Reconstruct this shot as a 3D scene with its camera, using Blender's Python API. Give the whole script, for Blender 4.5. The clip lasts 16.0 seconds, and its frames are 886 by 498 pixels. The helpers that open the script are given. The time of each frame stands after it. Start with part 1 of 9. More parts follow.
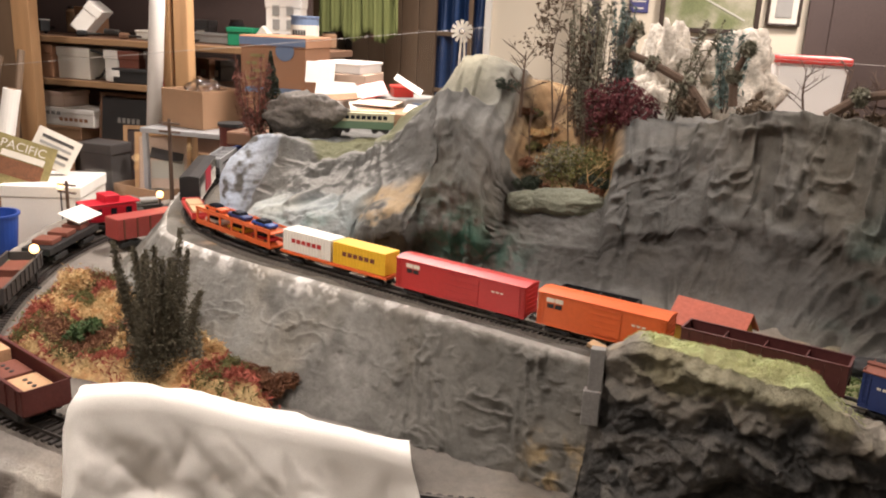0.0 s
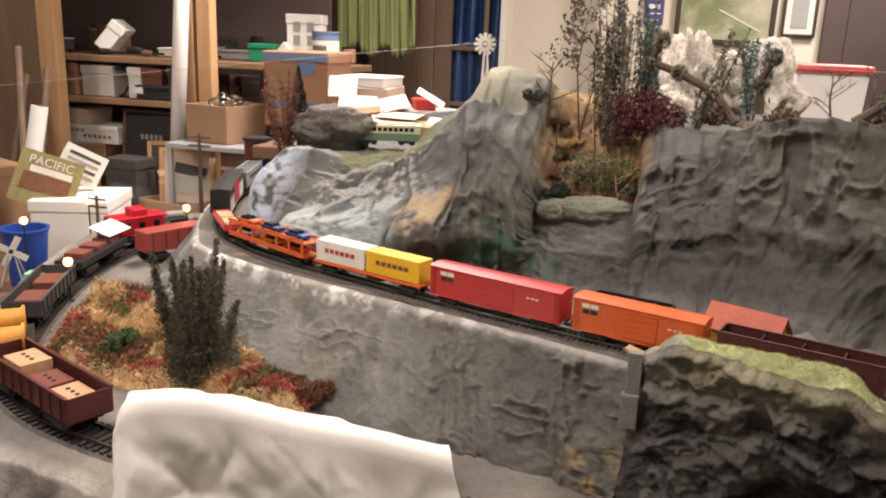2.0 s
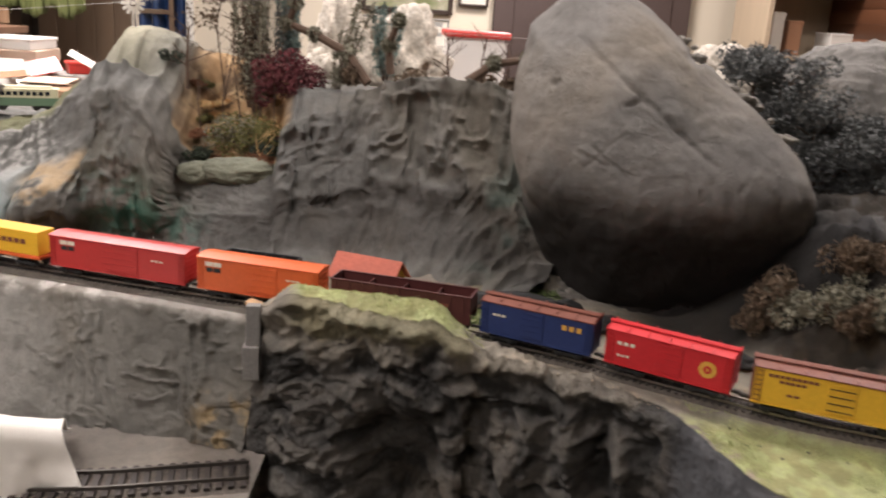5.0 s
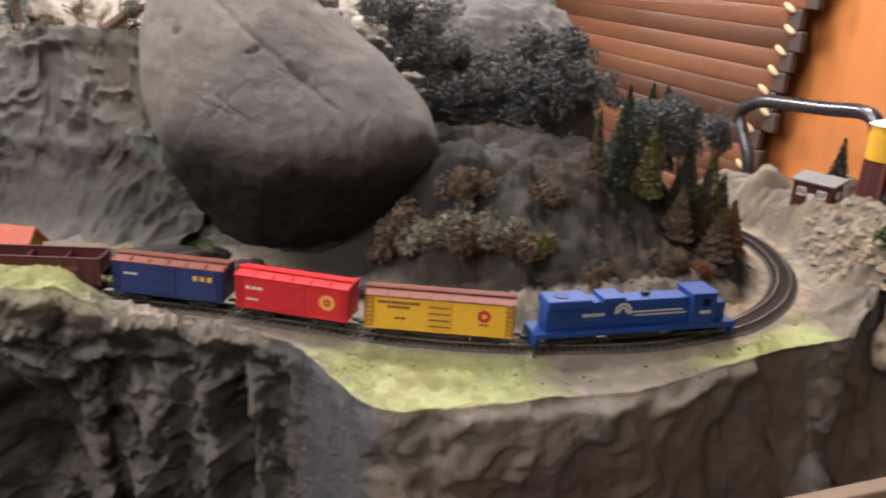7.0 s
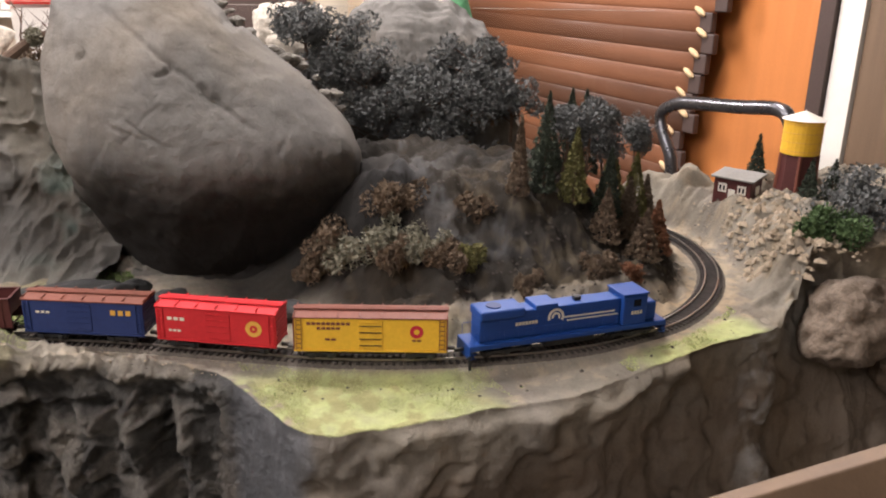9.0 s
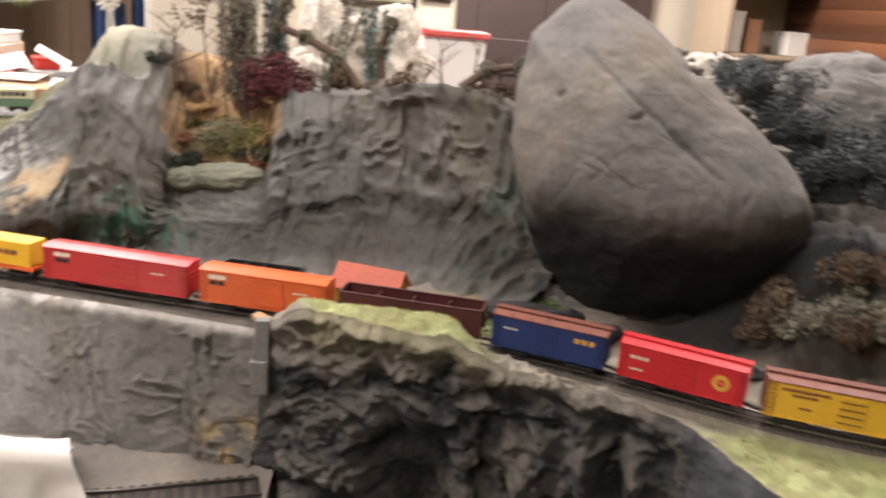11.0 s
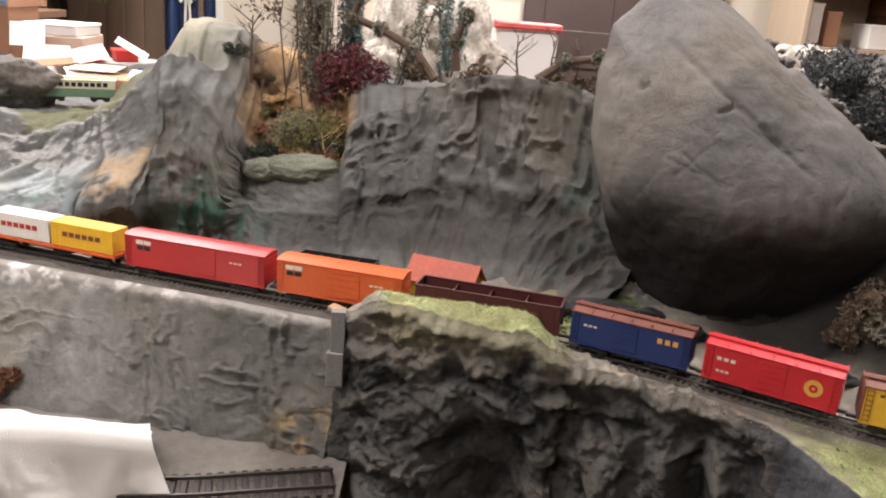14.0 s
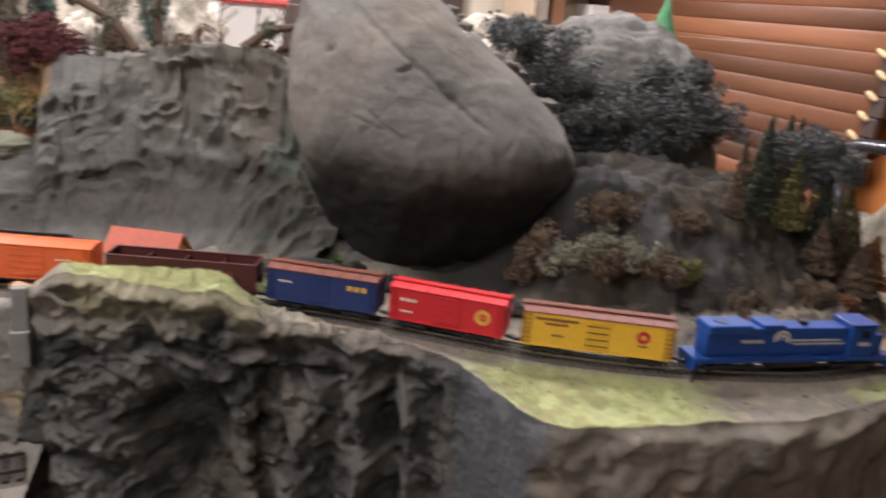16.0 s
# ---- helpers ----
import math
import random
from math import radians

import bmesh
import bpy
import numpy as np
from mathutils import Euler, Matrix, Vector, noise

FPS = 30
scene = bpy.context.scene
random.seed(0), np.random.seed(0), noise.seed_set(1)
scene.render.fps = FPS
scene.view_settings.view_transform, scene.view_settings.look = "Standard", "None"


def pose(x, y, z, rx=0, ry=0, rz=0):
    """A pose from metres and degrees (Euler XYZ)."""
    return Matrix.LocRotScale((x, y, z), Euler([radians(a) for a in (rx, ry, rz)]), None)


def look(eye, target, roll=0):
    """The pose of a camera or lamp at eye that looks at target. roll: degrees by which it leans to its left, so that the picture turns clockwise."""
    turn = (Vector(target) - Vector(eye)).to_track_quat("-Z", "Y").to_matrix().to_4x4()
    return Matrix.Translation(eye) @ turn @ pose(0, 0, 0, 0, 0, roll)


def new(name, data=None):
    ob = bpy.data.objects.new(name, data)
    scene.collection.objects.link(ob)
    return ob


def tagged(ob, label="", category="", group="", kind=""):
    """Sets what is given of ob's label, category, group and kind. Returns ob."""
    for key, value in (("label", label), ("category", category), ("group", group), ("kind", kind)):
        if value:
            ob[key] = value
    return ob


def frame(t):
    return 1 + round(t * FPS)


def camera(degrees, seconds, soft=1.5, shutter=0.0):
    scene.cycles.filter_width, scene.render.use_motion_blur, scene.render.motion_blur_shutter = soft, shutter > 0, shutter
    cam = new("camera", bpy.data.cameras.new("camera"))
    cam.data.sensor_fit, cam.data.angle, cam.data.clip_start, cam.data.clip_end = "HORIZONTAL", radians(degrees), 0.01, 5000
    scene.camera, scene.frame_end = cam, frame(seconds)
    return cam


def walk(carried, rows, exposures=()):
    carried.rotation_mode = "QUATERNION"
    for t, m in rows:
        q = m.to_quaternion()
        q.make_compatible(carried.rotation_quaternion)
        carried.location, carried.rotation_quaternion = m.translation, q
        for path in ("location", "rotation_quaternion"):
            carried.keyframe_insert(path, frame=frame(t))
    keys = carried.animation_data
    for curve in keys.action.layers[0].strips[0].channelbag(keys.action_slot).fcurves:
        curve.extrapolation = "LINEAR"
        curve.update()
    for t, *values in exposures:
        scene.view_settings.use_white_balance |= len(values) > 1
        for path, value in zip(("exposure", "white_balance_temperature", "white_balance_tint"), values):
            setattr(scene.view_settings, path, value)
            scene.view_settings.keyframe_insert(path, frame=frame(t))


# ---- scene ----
cam = camera(56.5, 16.0, soft=2.0, shutter=0.5)
PATH = [
    (0, (0.348, 0.614, 1.452), (-0.141, 2.477, 0.914), 2.9),
    (0.5, (0.343, 0.617, 1.448), (-0.169, 2.48, 0.933), 2.9),
    (1, (0.334, 0.612, 1.45), (-0.214, 2.464, 0.931), 2.3),
    (1.5, (0.326, 0.599, 1.45), (-0.218, 2.45, 0.926), 2.0),
    (2, (0.324, 0.591, 1.446), (-0.195, 2.455, 0.941), 2.2),
    (2.5, (0.328, 0.592, 1.441), (-0.195, 2.45, 0.918), 1.8),
    (3, (0.335, 0.592, 1.438), (-0.145, 2.46, 0.91), 2.1),
    (3.5, (0.36, 0.595, 1.44), (0.06, 2.501, 0.916), 2.8),
    (4, (0.384, 0.596, 1.437), (0.254, 2.519, 0.901), 3.7),
    (4.2, (0.396, 0.597, 1.436), (0.328, 2.525, 0.908), 3.9),
    (6.5, (0.573, 0.533, 1.467), (1.057, 2.363, 0.822), 2.5),
    (7, (0.59, 0.528, 1.474), (1.274, 2.285, 0.807), 3.4),
    (7.5, (0.599, 0.526, 1.476), (1.413, 2.234, 0.828), 4.3),
    (8, (0.607, 0.53, 1.475), (1.411, 2.254, 0.857), 1.2),
    (8.2, (0.605, 0.529, 1.475), (1.438, 2.238, 0.852), 1.4),
    (10.3, (0.603, 0.555, 1.452), (1.369, 2.292, 0.816), 0.4),
    (10.5, (0.572, 0.557, 1.468), (1.168, 2.354, 0.825), 0.4),
    (11, (0.391, 0.595, 1.464), (0.63, 2.499, 0.901), 4.5),
    (11.5, (0.37, 0.606, 1.461), (0.519, 2.517, 0.889), 5.2),
    (12, (0.365, 0.614, 1.456), (0.51, 2.521, 0.871), 4.7),
    (12.5, (0.36, 0.616, 1.455), (0.473, 2.526, 0.873), 4.8),
    (13, (0.363, 0.613, 1.457), (0.475, 2.519, 0.86), 4.9),
    (13.5, (0.366, 0.61, 1.458), (0.472, 2.52, 0.874), 4.5),
    (14, (0.37, 0.609, 1.458), (0.47, 2.518, 0.872), 4.3),
    (14.5, (0.373, 0.61, 1.454), (0.467, 2.518, 0.859), 4.4),
    (15, (0.383, 0.605, 1.456), (0.543, 2.507, 0.86), 4.7),
    (15.5, (0.43, 0.594, 1.457), (0.798, 2.465, 0.853), 4.6),
    (16, (0.468, 0.558, 1.442), (1.073, 2.375, 0.863), 4.8),
]
walk(cam, [(t, look(eye, target, roll)) for t, eye, target, roll in PATH],
     [(0.0, -0.22, 6500, 10), (3.0, -0.28, 6450, 10), (4.2, -0.45, 6350, 10), (6.3, 0.22, 6050, 10), (8.2, 0.25, 6100, 10), (10.4, 0.22, 6200, 10), (11.5, 0.02, 6250, 10), (14.0, -0.03, 6000, 10), (16.0, 0.05, 5900, 10)])

# ---- world and lamps ----
world = bpy.data.worlds.new("world")
scene.world = world
world.use_nodes = True
world.node_tree.nodes["Background"].inputs[0].default_value = (1.0, 0.86, 0.7, 1)
world.node_tree.nodes["Background"].inputs[1].default_value = 0.05


def unseen_lamp(x, y, z, watts, size=0.5, colour=(1.0, 0.89, 0.83)):
    data = bpy.data.lights.new("ceiling_lamp_light", "AREA")
    data.shape, data.size, data.energy, data.color = "DISK", size, watts, colour
    ob = new("ceiling_lamp_light", data)
    ob.location = (x, y, z)
    return ob


# overhead lamps out of view, added and tuned to brighten parts of the scene
unseen_lamp(-0.45, 2.75, 2.38, 54, 0.3)
unseen_lamp(1.0, 3.7, 2.38, 56, 0.5)
unseen_lamp(-1.5, 1.45, 2.38, 22, 0.35)
unseen_lamp(1.75, 2.35, 2.38, 30, 0.35)
unseen_lamp(-0.25, 1.08, 2.38, 21, 0.4)
# unseen soft fill from the front, for the cloth and walls
unseen_lamp(-0.45, -0.3, 2.38, 20, 0.8)
# unseen lamp added to brighten the top of the smooth mountain
unseen_lamp(0.85, 1.75, 2.38, 16, 0.3)
scene.view_settings.exposure = 0.0


# ---- small tools ----
def hashed(i, j, k):
    h = np.sin(i * 127.1 + j * 311.7 + k * 74.7) * 43758.5453
    return h - np.floor(h)


def vnoise(p):
    """Smooth lattice noise in -1..1 at the points p (n, 3)."""
    f = np.floor(p)
    w = p - f
    w = w * w * (3 - 2 * w)
    i, j, k = f[:, 0], f[:, 1], f[:, 2]
    out = 0
    for a in (0, 1):
        for b in (0, 1):
            for c in (0, 1):
                wt = (w[:, 0] if a else 1 - w[:, 0]) * (w[:, 1] if b else 1 - w[:, 1]) * (w[:, 2] if c else 1 - w[:, 2])
                out = out + wt * hashed(i + a, j + b, k + c)
    return out * 2 - 1


def fbm(p, scale, octaves=4, gain=0.5):
    p = np.asarray(p, float) * scale
    out, amp = 0, 1.0
    for _ in range(octaves):
        out = out + amp * vnoise(p)
        p, amp = p * 2.03 + 7.3, amp * gain
    return out


def ridged(p, scale, octaves=4):
    p = np.asarray(p, float) * scale
    out, amp = 0, 1.0
    for _ in range(octaves):
        out = out + amp * (1 - np.abs(vnoise(p)) * 2)
        p, amp = p * 2.07 + 3.1, amp * 0.5
    return out


def knobs(p, scale):
    """Rounded lumps packed side by side, 1 at their crowns and 0 in the creases between them."""
    p = np.asarray(p, float) * scale
    base = np.floor(p)
    near = np.full(len(p), 9.0)
    for a in (-1, 0, 1):
        for b in (-1, 0, 1):
            for c in (-1, 0, 1):
                i, j, k = base[:, 0] + a, base[:, 1] + b, base[:, 2] + c
                d = (i + hashed(i, j, k) - p[:, 0]) ** 2 + (j + hashed(i + 31, j, k) - p[:, 1]) ** 2 + (k + hashed(i, j + 57, k) - p[:, 2]) ** 2
                near = np.minimum(near, d)
    return np.sqrt(np.clip(1 - near, 0, 1))


def laps(q):
    """Overlapping edges: a slow rise and a sharp drop, once for each whole step of q."""
    w = q - np.floor(q)
    return w ** 2 * np.clip((1 - w) / 0.12, 0, 1)


def smooth(e0, e1, x):
    t = np.clip((np.asarray(x, float) - e0) / (e1 - e0), 0, 1)
    return t * t * (3 - 2 * t)


def bump2(u, v, cu, cv, ru, rv):
    return np.exp(-(((u - cu) / ru) ** 2 + ((v - cv) / rv) ** 2))


def spline(keys, n):
    """n points evenly along a Catmull-Rom curve through the keys."""
    k = np.array(keys, float)
    k = np.vstack([2 * k[0] - k[1], k, 2 * k[-1] - k[-2]])
    pts = []
    for i in range(1, len(k) - 2):
        t = np.linspace(0, 1, 40, endpoint=False)[:, None]
        a, b, c, d = k[i - 1], k[i], k[i + 1], k[i + 2]
        pts.append(0.5 * (2 * b + (c - a) * t + (2 * a - 5 * b + 4 * c - d) * t ** 2 + (3 * b - a - 3 * c + d) * t ** 3))
    pts = np.vstack(pts + [k[-2][None]])
    s = np.concatenate([[0], np.cumsum(np.linalg.norm(np.diff(pts, axis=0), axis=1))])
    q = np.linspace(0, s[-1], n)
    return np.stack([np.interp(q, s, pts[:, i]) for i in range(pts.shape[1])], 1)


def mesh_from(name, verts, faces, mats=(), shade=True, colours=None):
    me = bpy.data.meshes.new(name)
    me.from_pydata(np.asarray(verts, float).tolist(), [], faces)
    me.update()
    for m in mats:
        me.materials.append(m)
    if shade:
        me.polygons.foreach_set("use_smooth", [True] * len(me.polygons))
    if colours is not None:
        at = me.color_attributes.new("Col", "FLOAT_COLOR", "POINT")
        c = np.ones((len(verts), 4))
        c[:, :3] = colours
        at.data.foreach_set("color", c.ravel())
    return me


def grid_faces(nu, nv, close_u=False):
    out = []
    for i in range(nu - (0 if close_u else 1)):
        i2 = (i + 1) % nu
        for j in range(nv - 1):
            out.append((i * nv + j, i2 * nv + j, i2 * nv + j + 1, i * nv + j + 1))
    return out


def grid_normals(g):
    du = np.gradient(g, axis=0)
    dv = np.gradient(g, axis=1)
    n = np.cross(du, dv)
    return n / np.maximum(np.linalg.norm(n, axis=2, keepdims=True), 1e-9)


def part(name, bm, material, parent, label=""):
    """Links a bmesh (or a mesh) as one object under a thing or a part."""
    if isinstance(bm, bmesh.types.BMesh):
        me = bpy.data.meshes.new(name)
        bm.to_mesh(me)
        bm.free()
    else:
        me = bm
    if material is not None and not me.materials:
        me.materials.append(material)
    ob = new(name, me)
    if parent is not None:
        ob.parent = parent
    if label:
        ob["label"] = label
    return ob


def thing(name, label, category, m=None, group="", kind=""):
    ob = new(name)
    ob.empty_display_size = 0.02
    if m is not None:
        ob.matrix_basis = m
    return tagged(ob, label, category, group, kind)


def box(sx, sy, sz, x=0, y=0, z=0, bevel=0.0, bm=None, m=None, segs=2):
    """A bevelled box whose centre is at (x, y, z)."""
    b = bmesh.new()
    bmesh.ops.create_cube(b, size=1)
    bmesh.ops.scale(b, vec=(sx, sy, sz), verts=b.verts)
    if bevel:
        bmesh.ops.bevel(b, geom=b.edges[:], offset=bevel, segments=segs, affect="EDGES", profile=0.5)
    bmesh.ops.transform(b, matrix=(m or Matrix()) @ Matrix.Translation((x, y, z)), verts=b.verts)
    return merge(bm, b)


def merge(bm, b):
    if bm is None:
        return b
    me = bpy.data.meshes.new("tmp")
    b.to_mesh(me)
    b.free()
    bm.from_mesh(me)
    bpy.data.meshes.remove(me)
    return bm


def rod(p, q, r, r2=None, n=10, bm=None):
    """A tapered round bar from p to q."""
    p, q = Vector(p), Vector(q)
    b = bmesh.new()
    d = q - p
    bmesh.ops.create_cone(b, cap_ends=True, segments=n, radius1=r, radius2=r if r2 is None else r2, depth=d.length)
    turn = d.to_track_quat("Z", "Y").to_matrix().to_4x4()
    bmesh.ops.transform(b, matrix=Matrix.Translation((p + q) / 2) @ turn, verts=b.verts)
    return merge(bm, b)


def lathe(profile, n=20, bm=None, m=None):
    """A turned form from (radius, z) pairs."""
    verts, faces = [], []
    k = len(profile)
    for i in range(n):
        a = 2 * math.pi * i / n
        for r, z in profile:
            verts.append((r * math.cos(a), r * math.sin(a), z))
    for i in range(n):
        for j in range(k - 1):
            faces.append((i * k + j, ((i + 1) % n) * k + j, ((i + 1) % n) * k + j + 1, i * k + j + 1))
    me = bpy.data.meshes.new("tmp")
    me.from_pydata(verts, [], faces)
    b = bmesh.new()
    b.from_mesh(me)
    bpy.data.meshes.remove(me)
    bmesh.ops.remove_doubles(b, verts=b.verts, dist=1e-6)
    bmesh.ops.recalc_face_normals(b, faces=b.faces)
    if m is not None:
        bmesh.ops.transform(b, matrix=m, verts=b.verts)
    return merge(bm, b)


def smooth_all(ob, angle=None):
    ob.data.polygons.foreach_set("use_smooth", [True] * len(ob.data.polygons))
    return ob


# ---- materials ----
def material(name, colour, rough=0.6, metal=0.0, var=0.18, scale=30.0, bump=0.15, bscale=250.0, colour2=None, attr=False,
             spec=0.4, glow=0.0, stretch=None, random_var=0.0, alpha=None):
    """A surface with variation at two scales and a fine relief; attr takes the mesh's own colours."""
    m = bpy.data.materials.new(name)
    m.use_nodes = True
    nt = m.node_tree
    n, l = nt.nodes, nt.links
    bsdf = n["Principled BSDF"]
    bsdf.inputs["Roughness"].default_value = rough
    bsdf.inputs["Metallic"].default_value = metal
    bsdf.inputs["Specular IOR Level"].default_value = spec
    co = n.new("ShaderNodeTexCoord")
    mp = n.new("ShaderNodeMapping")
    l.new(co.outputs["Object"], mp.inputs[0])
    if stretch:
        mp.inputs["Scale"].default_value = stretch
    big = n.new("ShaderNodeTexNoise")
    big.inputs["Scale"].default_value = scale
    big.inputs["Detail"].default_value = 5
    l.new(mp.outputs[0], big.inputs["Vector"])
    fine = n.new("ShaderNodeTexNoise")
    fine.inputs["Scale"].default_value = bscale
    fine.inputs["Detail"].default_value = 4
    l.new(mp.outputs[0], fine.inputs["Vector"])
    mix = n.new("ShaderNodeMix")
    mix.data_type = "RGBA"
    if attr:
        src = n.new("ShaderNodeVertexColor")
        src.layer_name = "Col"
        src_out = src.outputs[0]
    else:
        rgb = n.new("ShaderNodeRGB")
        rgb.outputs[0].default_value = (*colour, 1)
        src_out = rgb.outputs[0]
    if colour2 is not None:
        pair = n.new("ShaderNodeMix")
        pair.data_type = "RGBA"
        ramp = n.new("ShaderNodeValToRGB")
        ramp.color_ramp.elements[0].position, ramp.color_ramp.elements[1].position = 0.42, 0.62
        l.new(big.outputs["Fac"], ramp.inputs[0])
        l.new(ramp.outputs[0], pair.inputs["Factor"])
        l.new(src_out, pair.inputs["A"])
        pair.inputs["B"].default_value = (*colour2, 1)
        src_out = pair.outputs["Result"]
    math1 = n.new("ShaderNodeMath")
    math1.operation = "ADD"
    l.new(big.outputs["Fac"], math1.inputs[0])
    l.new(fine.outputs["Fac"], math1.inputs[1])
    rng = n.new("ShaderNodeMapRange")
    rng.inputs["From Min"].default_value, rng.inputs["From Max"].default_value = 0.6, 1.4
    rng.inputs["To Min"].default_value, rng.inputs["To Max"].default_value = 1 - var, 1 + var
    l.new(math1.outputs[0], rng.inputs["Value"])
    val = rng.outputs[0]
    if random_var:
        info = n.new("ShaderNodeObjectInfo")
        r2 = n.new("ShaderNodeMapRange")
        r2.inputs["To Min"].default_value, r2.inputs["To Max"].default_value = 1 - random_var, 1 + random_var
        l.new(info.outputs["Random"], r2.inputs["Value"])
        mul = n.new("ShaderNodeMath")
        mul.operation = "MULTIPLY"
        l.new(val, mul.inputs[0])
        l.new(r2.outputs[0], mul.inputs[1])
        val = mul.outputs[0]
    mix.blend_type = "MULTIPLY"
    mix.inputs["Factor"].default_value = 1.0
    l.new(src_out, mix.inputs["A"])
    l.new(val, mix.inputs["B"])
    l.new(mix.outputs["Result"], bsdf.inputs["Base Color"])
    if bump:
        bp = n.new("ShaderNodeBump")
        bp.inputs["Strength"].default_value = bump
        bp.inputs["Distance"].default_value = 0.003
        l.new(math1.outputs[0], bp.inputs["Height"])
        l.new(bp.outputs[0], bsdf.inputs["Normal"])
    rr = n.new("ShaderNodeMapRange")
    rr.inputs["To Min"].default_value, rr.inputs["To Max"].default_value = max(0.02, rough - 0.1), min(1, rough + 0.1)
    l.new(big.outputs["Fac"], rr.inputs["Value"])
    l.new(rr.outputs[0], bsdf.inputs["Roughness"])
    if glow:
        bsdf.inputs["Emission Color"].default_value = (*colour, 1)
        bsdf.inputs["Emission Strength"].default_value = glow
    return m


def glass_material(name, tint=(1, 1, 1), rough=0.02):
    m = bpy.data.materials.new(name)
    m.use_nodes = True
    n, l = m.node_tree.nodes, m.node_tree.links
    out = n["Material Output"]
    tr = n.new("ShaderNodeBsdfTransparent")
    tr.inputs[0].default_value = (*[0.96 * c for c in tint], 1)
    gl = n.new("ShaderNodeBsdfGlossy")
    gl.inputs["Roughness"].default_value = rough
    fr = n.new("ShaderNodeFresnel")
    fr.inputs["IOR"].default_value = 1.45
    mx = n.new("ShaderNodeMixShader")
    l.new(fr.outputs[0], mx.inputs[0])
    l.new(tr.outputs[0], mx.inputs[1])
    l.new(gl.outputs[0], mx.inputs[2])
    l.new(mx.outputs[0], out.inputs["Surface"])
    return m


def plaster(name, rough, crust, drip, grain, crust_scale=48, spec=0.2, tint=0.25):
    """Painted plaster: the mesh's own colours, a trowelled crust, drips that run down and a fine grain."""
    m = bpy.data.materials.new(name)
    m.use_nodes = True
    n, l = m.node_tree.nodes, m.node_tree.links
    bsdf = n["Principled BSDF"]
    bsdf.inputs["Specular IOR Level"].default_value = spec
    co = n.new("ShaderNodeTexCoord")

    def tex(scale, detail, kind="FBM", stretch=None, distort=0.0, roughness=0.55):
        t = n.new("ShaderNodeTexNoise")
        t.noise_type = kind
        t.inputs["Scale"].default_value, t.inputs["Detail"].default_value = scale, detail
        t.inputs["Distortion"].default_value, t.inputs["Roughness"].default_value = distort, roughness
        src = co.outputs["Object"]
        if stretch:
            mp = n.new("ShaderNodeMapping")
            mp.inputs["Scale"].default_value = stretch
            l.new(src, mp.inputs[0])
            src = mp.outputs[0]
        l.new(src, t.inputs["Vector"])
        return t.outputs["Fac"]

    def calc(op, a, b):
        c = n.new("ShaderNodeMath")
        c.operation = op
        for k, x in enumerate((a, b)):
            if isinstance(x, (int, float)):
                c.inputs[k].default_value = x
            else:
                l.new(x, c.inputs[k])
        return c.outputs[0]

    big = tex(11, 6)
    rough_crust = tex(crust_scale, 8, "FBM", None, 1.6, 0.7)
    drips = tex(75, 5, "FBM", (1, 1, 0.16), 0.5)
    fine = tex(380, 4, "FBM", None, 0.0, 0.7)
    height = calc("ADD", calc("MULTIPLY", rough_crust, crust), calc("ADD", calc("MULTIPLY", drips, drip), calc("MULTIPLY", fine, grain)))
    bp = n.new("ShaderNodeBump")
    bp.inputs["Strength"].default_value, bp.inputs["Distance"].default_value = 1.0, 0.01
    l.new(height, bp.inputs["Height"])
    l.new(bp.outputs[0], bsdf.inputs["Normal"])
    src = n.new("ShaderNodeVertexColor")
    src.layer_name = "Col"
    tone = calc("ADD", calc("MULTIPLY", big, 0.7), calc("ADD", calc("MULTIPLY", drips, 0.45), calc("MULTIPLY", fine, 0.35)))
    rng = n.new("ShaderNodeMapRange")
    rng.inputs["From Min"].default_value, rng.inputs["From Max"].default_value = 0.5, 1.0
    rng.inputs["To Min"].default_value, rng.inputs["To Max"].default_value = 1 - tint * 1.2, 1 + tint
    l.new(tone, rng.inputs["Value"])
    mix = n.new("ShaderNodeMix")
    mix.data_type, mix.blend_type = "RGBA", "MULTIPLY"
    mix.inputs["Factor"].default_value = 1.0
    l.new(src.outputs[0], mix.inputs["A"])
    l.new(rng.outputs[0], mix.inputs["B"])
    # a brownish wash in patches
    wash = n.new("ShaderNodeMix")
    wash.data_type, wash.blend_type = "RGBA", "MULTIPLY"
    wr = n.new("ShaderNodeMapRange")
    wr.inputs["From Min"].default_value, wr.inputs["From Max"].default_value = 0.48, 0.7
    wr.inputs["To Max"].default_value = 0.7
    l.new(tex(6, 4, "FBM", (1, 1, 0.6)), wr.inputs["Value"])
    l.new(wr.outputs[0], wash.inputs["Factor"])
    l.new(mix.outputs["Result"], wash.inputs["A"])
    wash.inputs["B"].default_value = (1.0, 0.9, 0.76, 1)
    l.new(wash.outputs["Result"], bsdf.inputs["Base Color"])
    rr = n.new("ShaderNodeMapRange")
    rr.inputs["To Min"].default_value, rr.inputs["To Max"].default_value = rough - 0.12, min(1.0, rough + 0.1)
    l.new(big, rr.inputs["Value"])
    l.new(rr.outputs[0], bsdf.inputs["Roughness"])
    return m


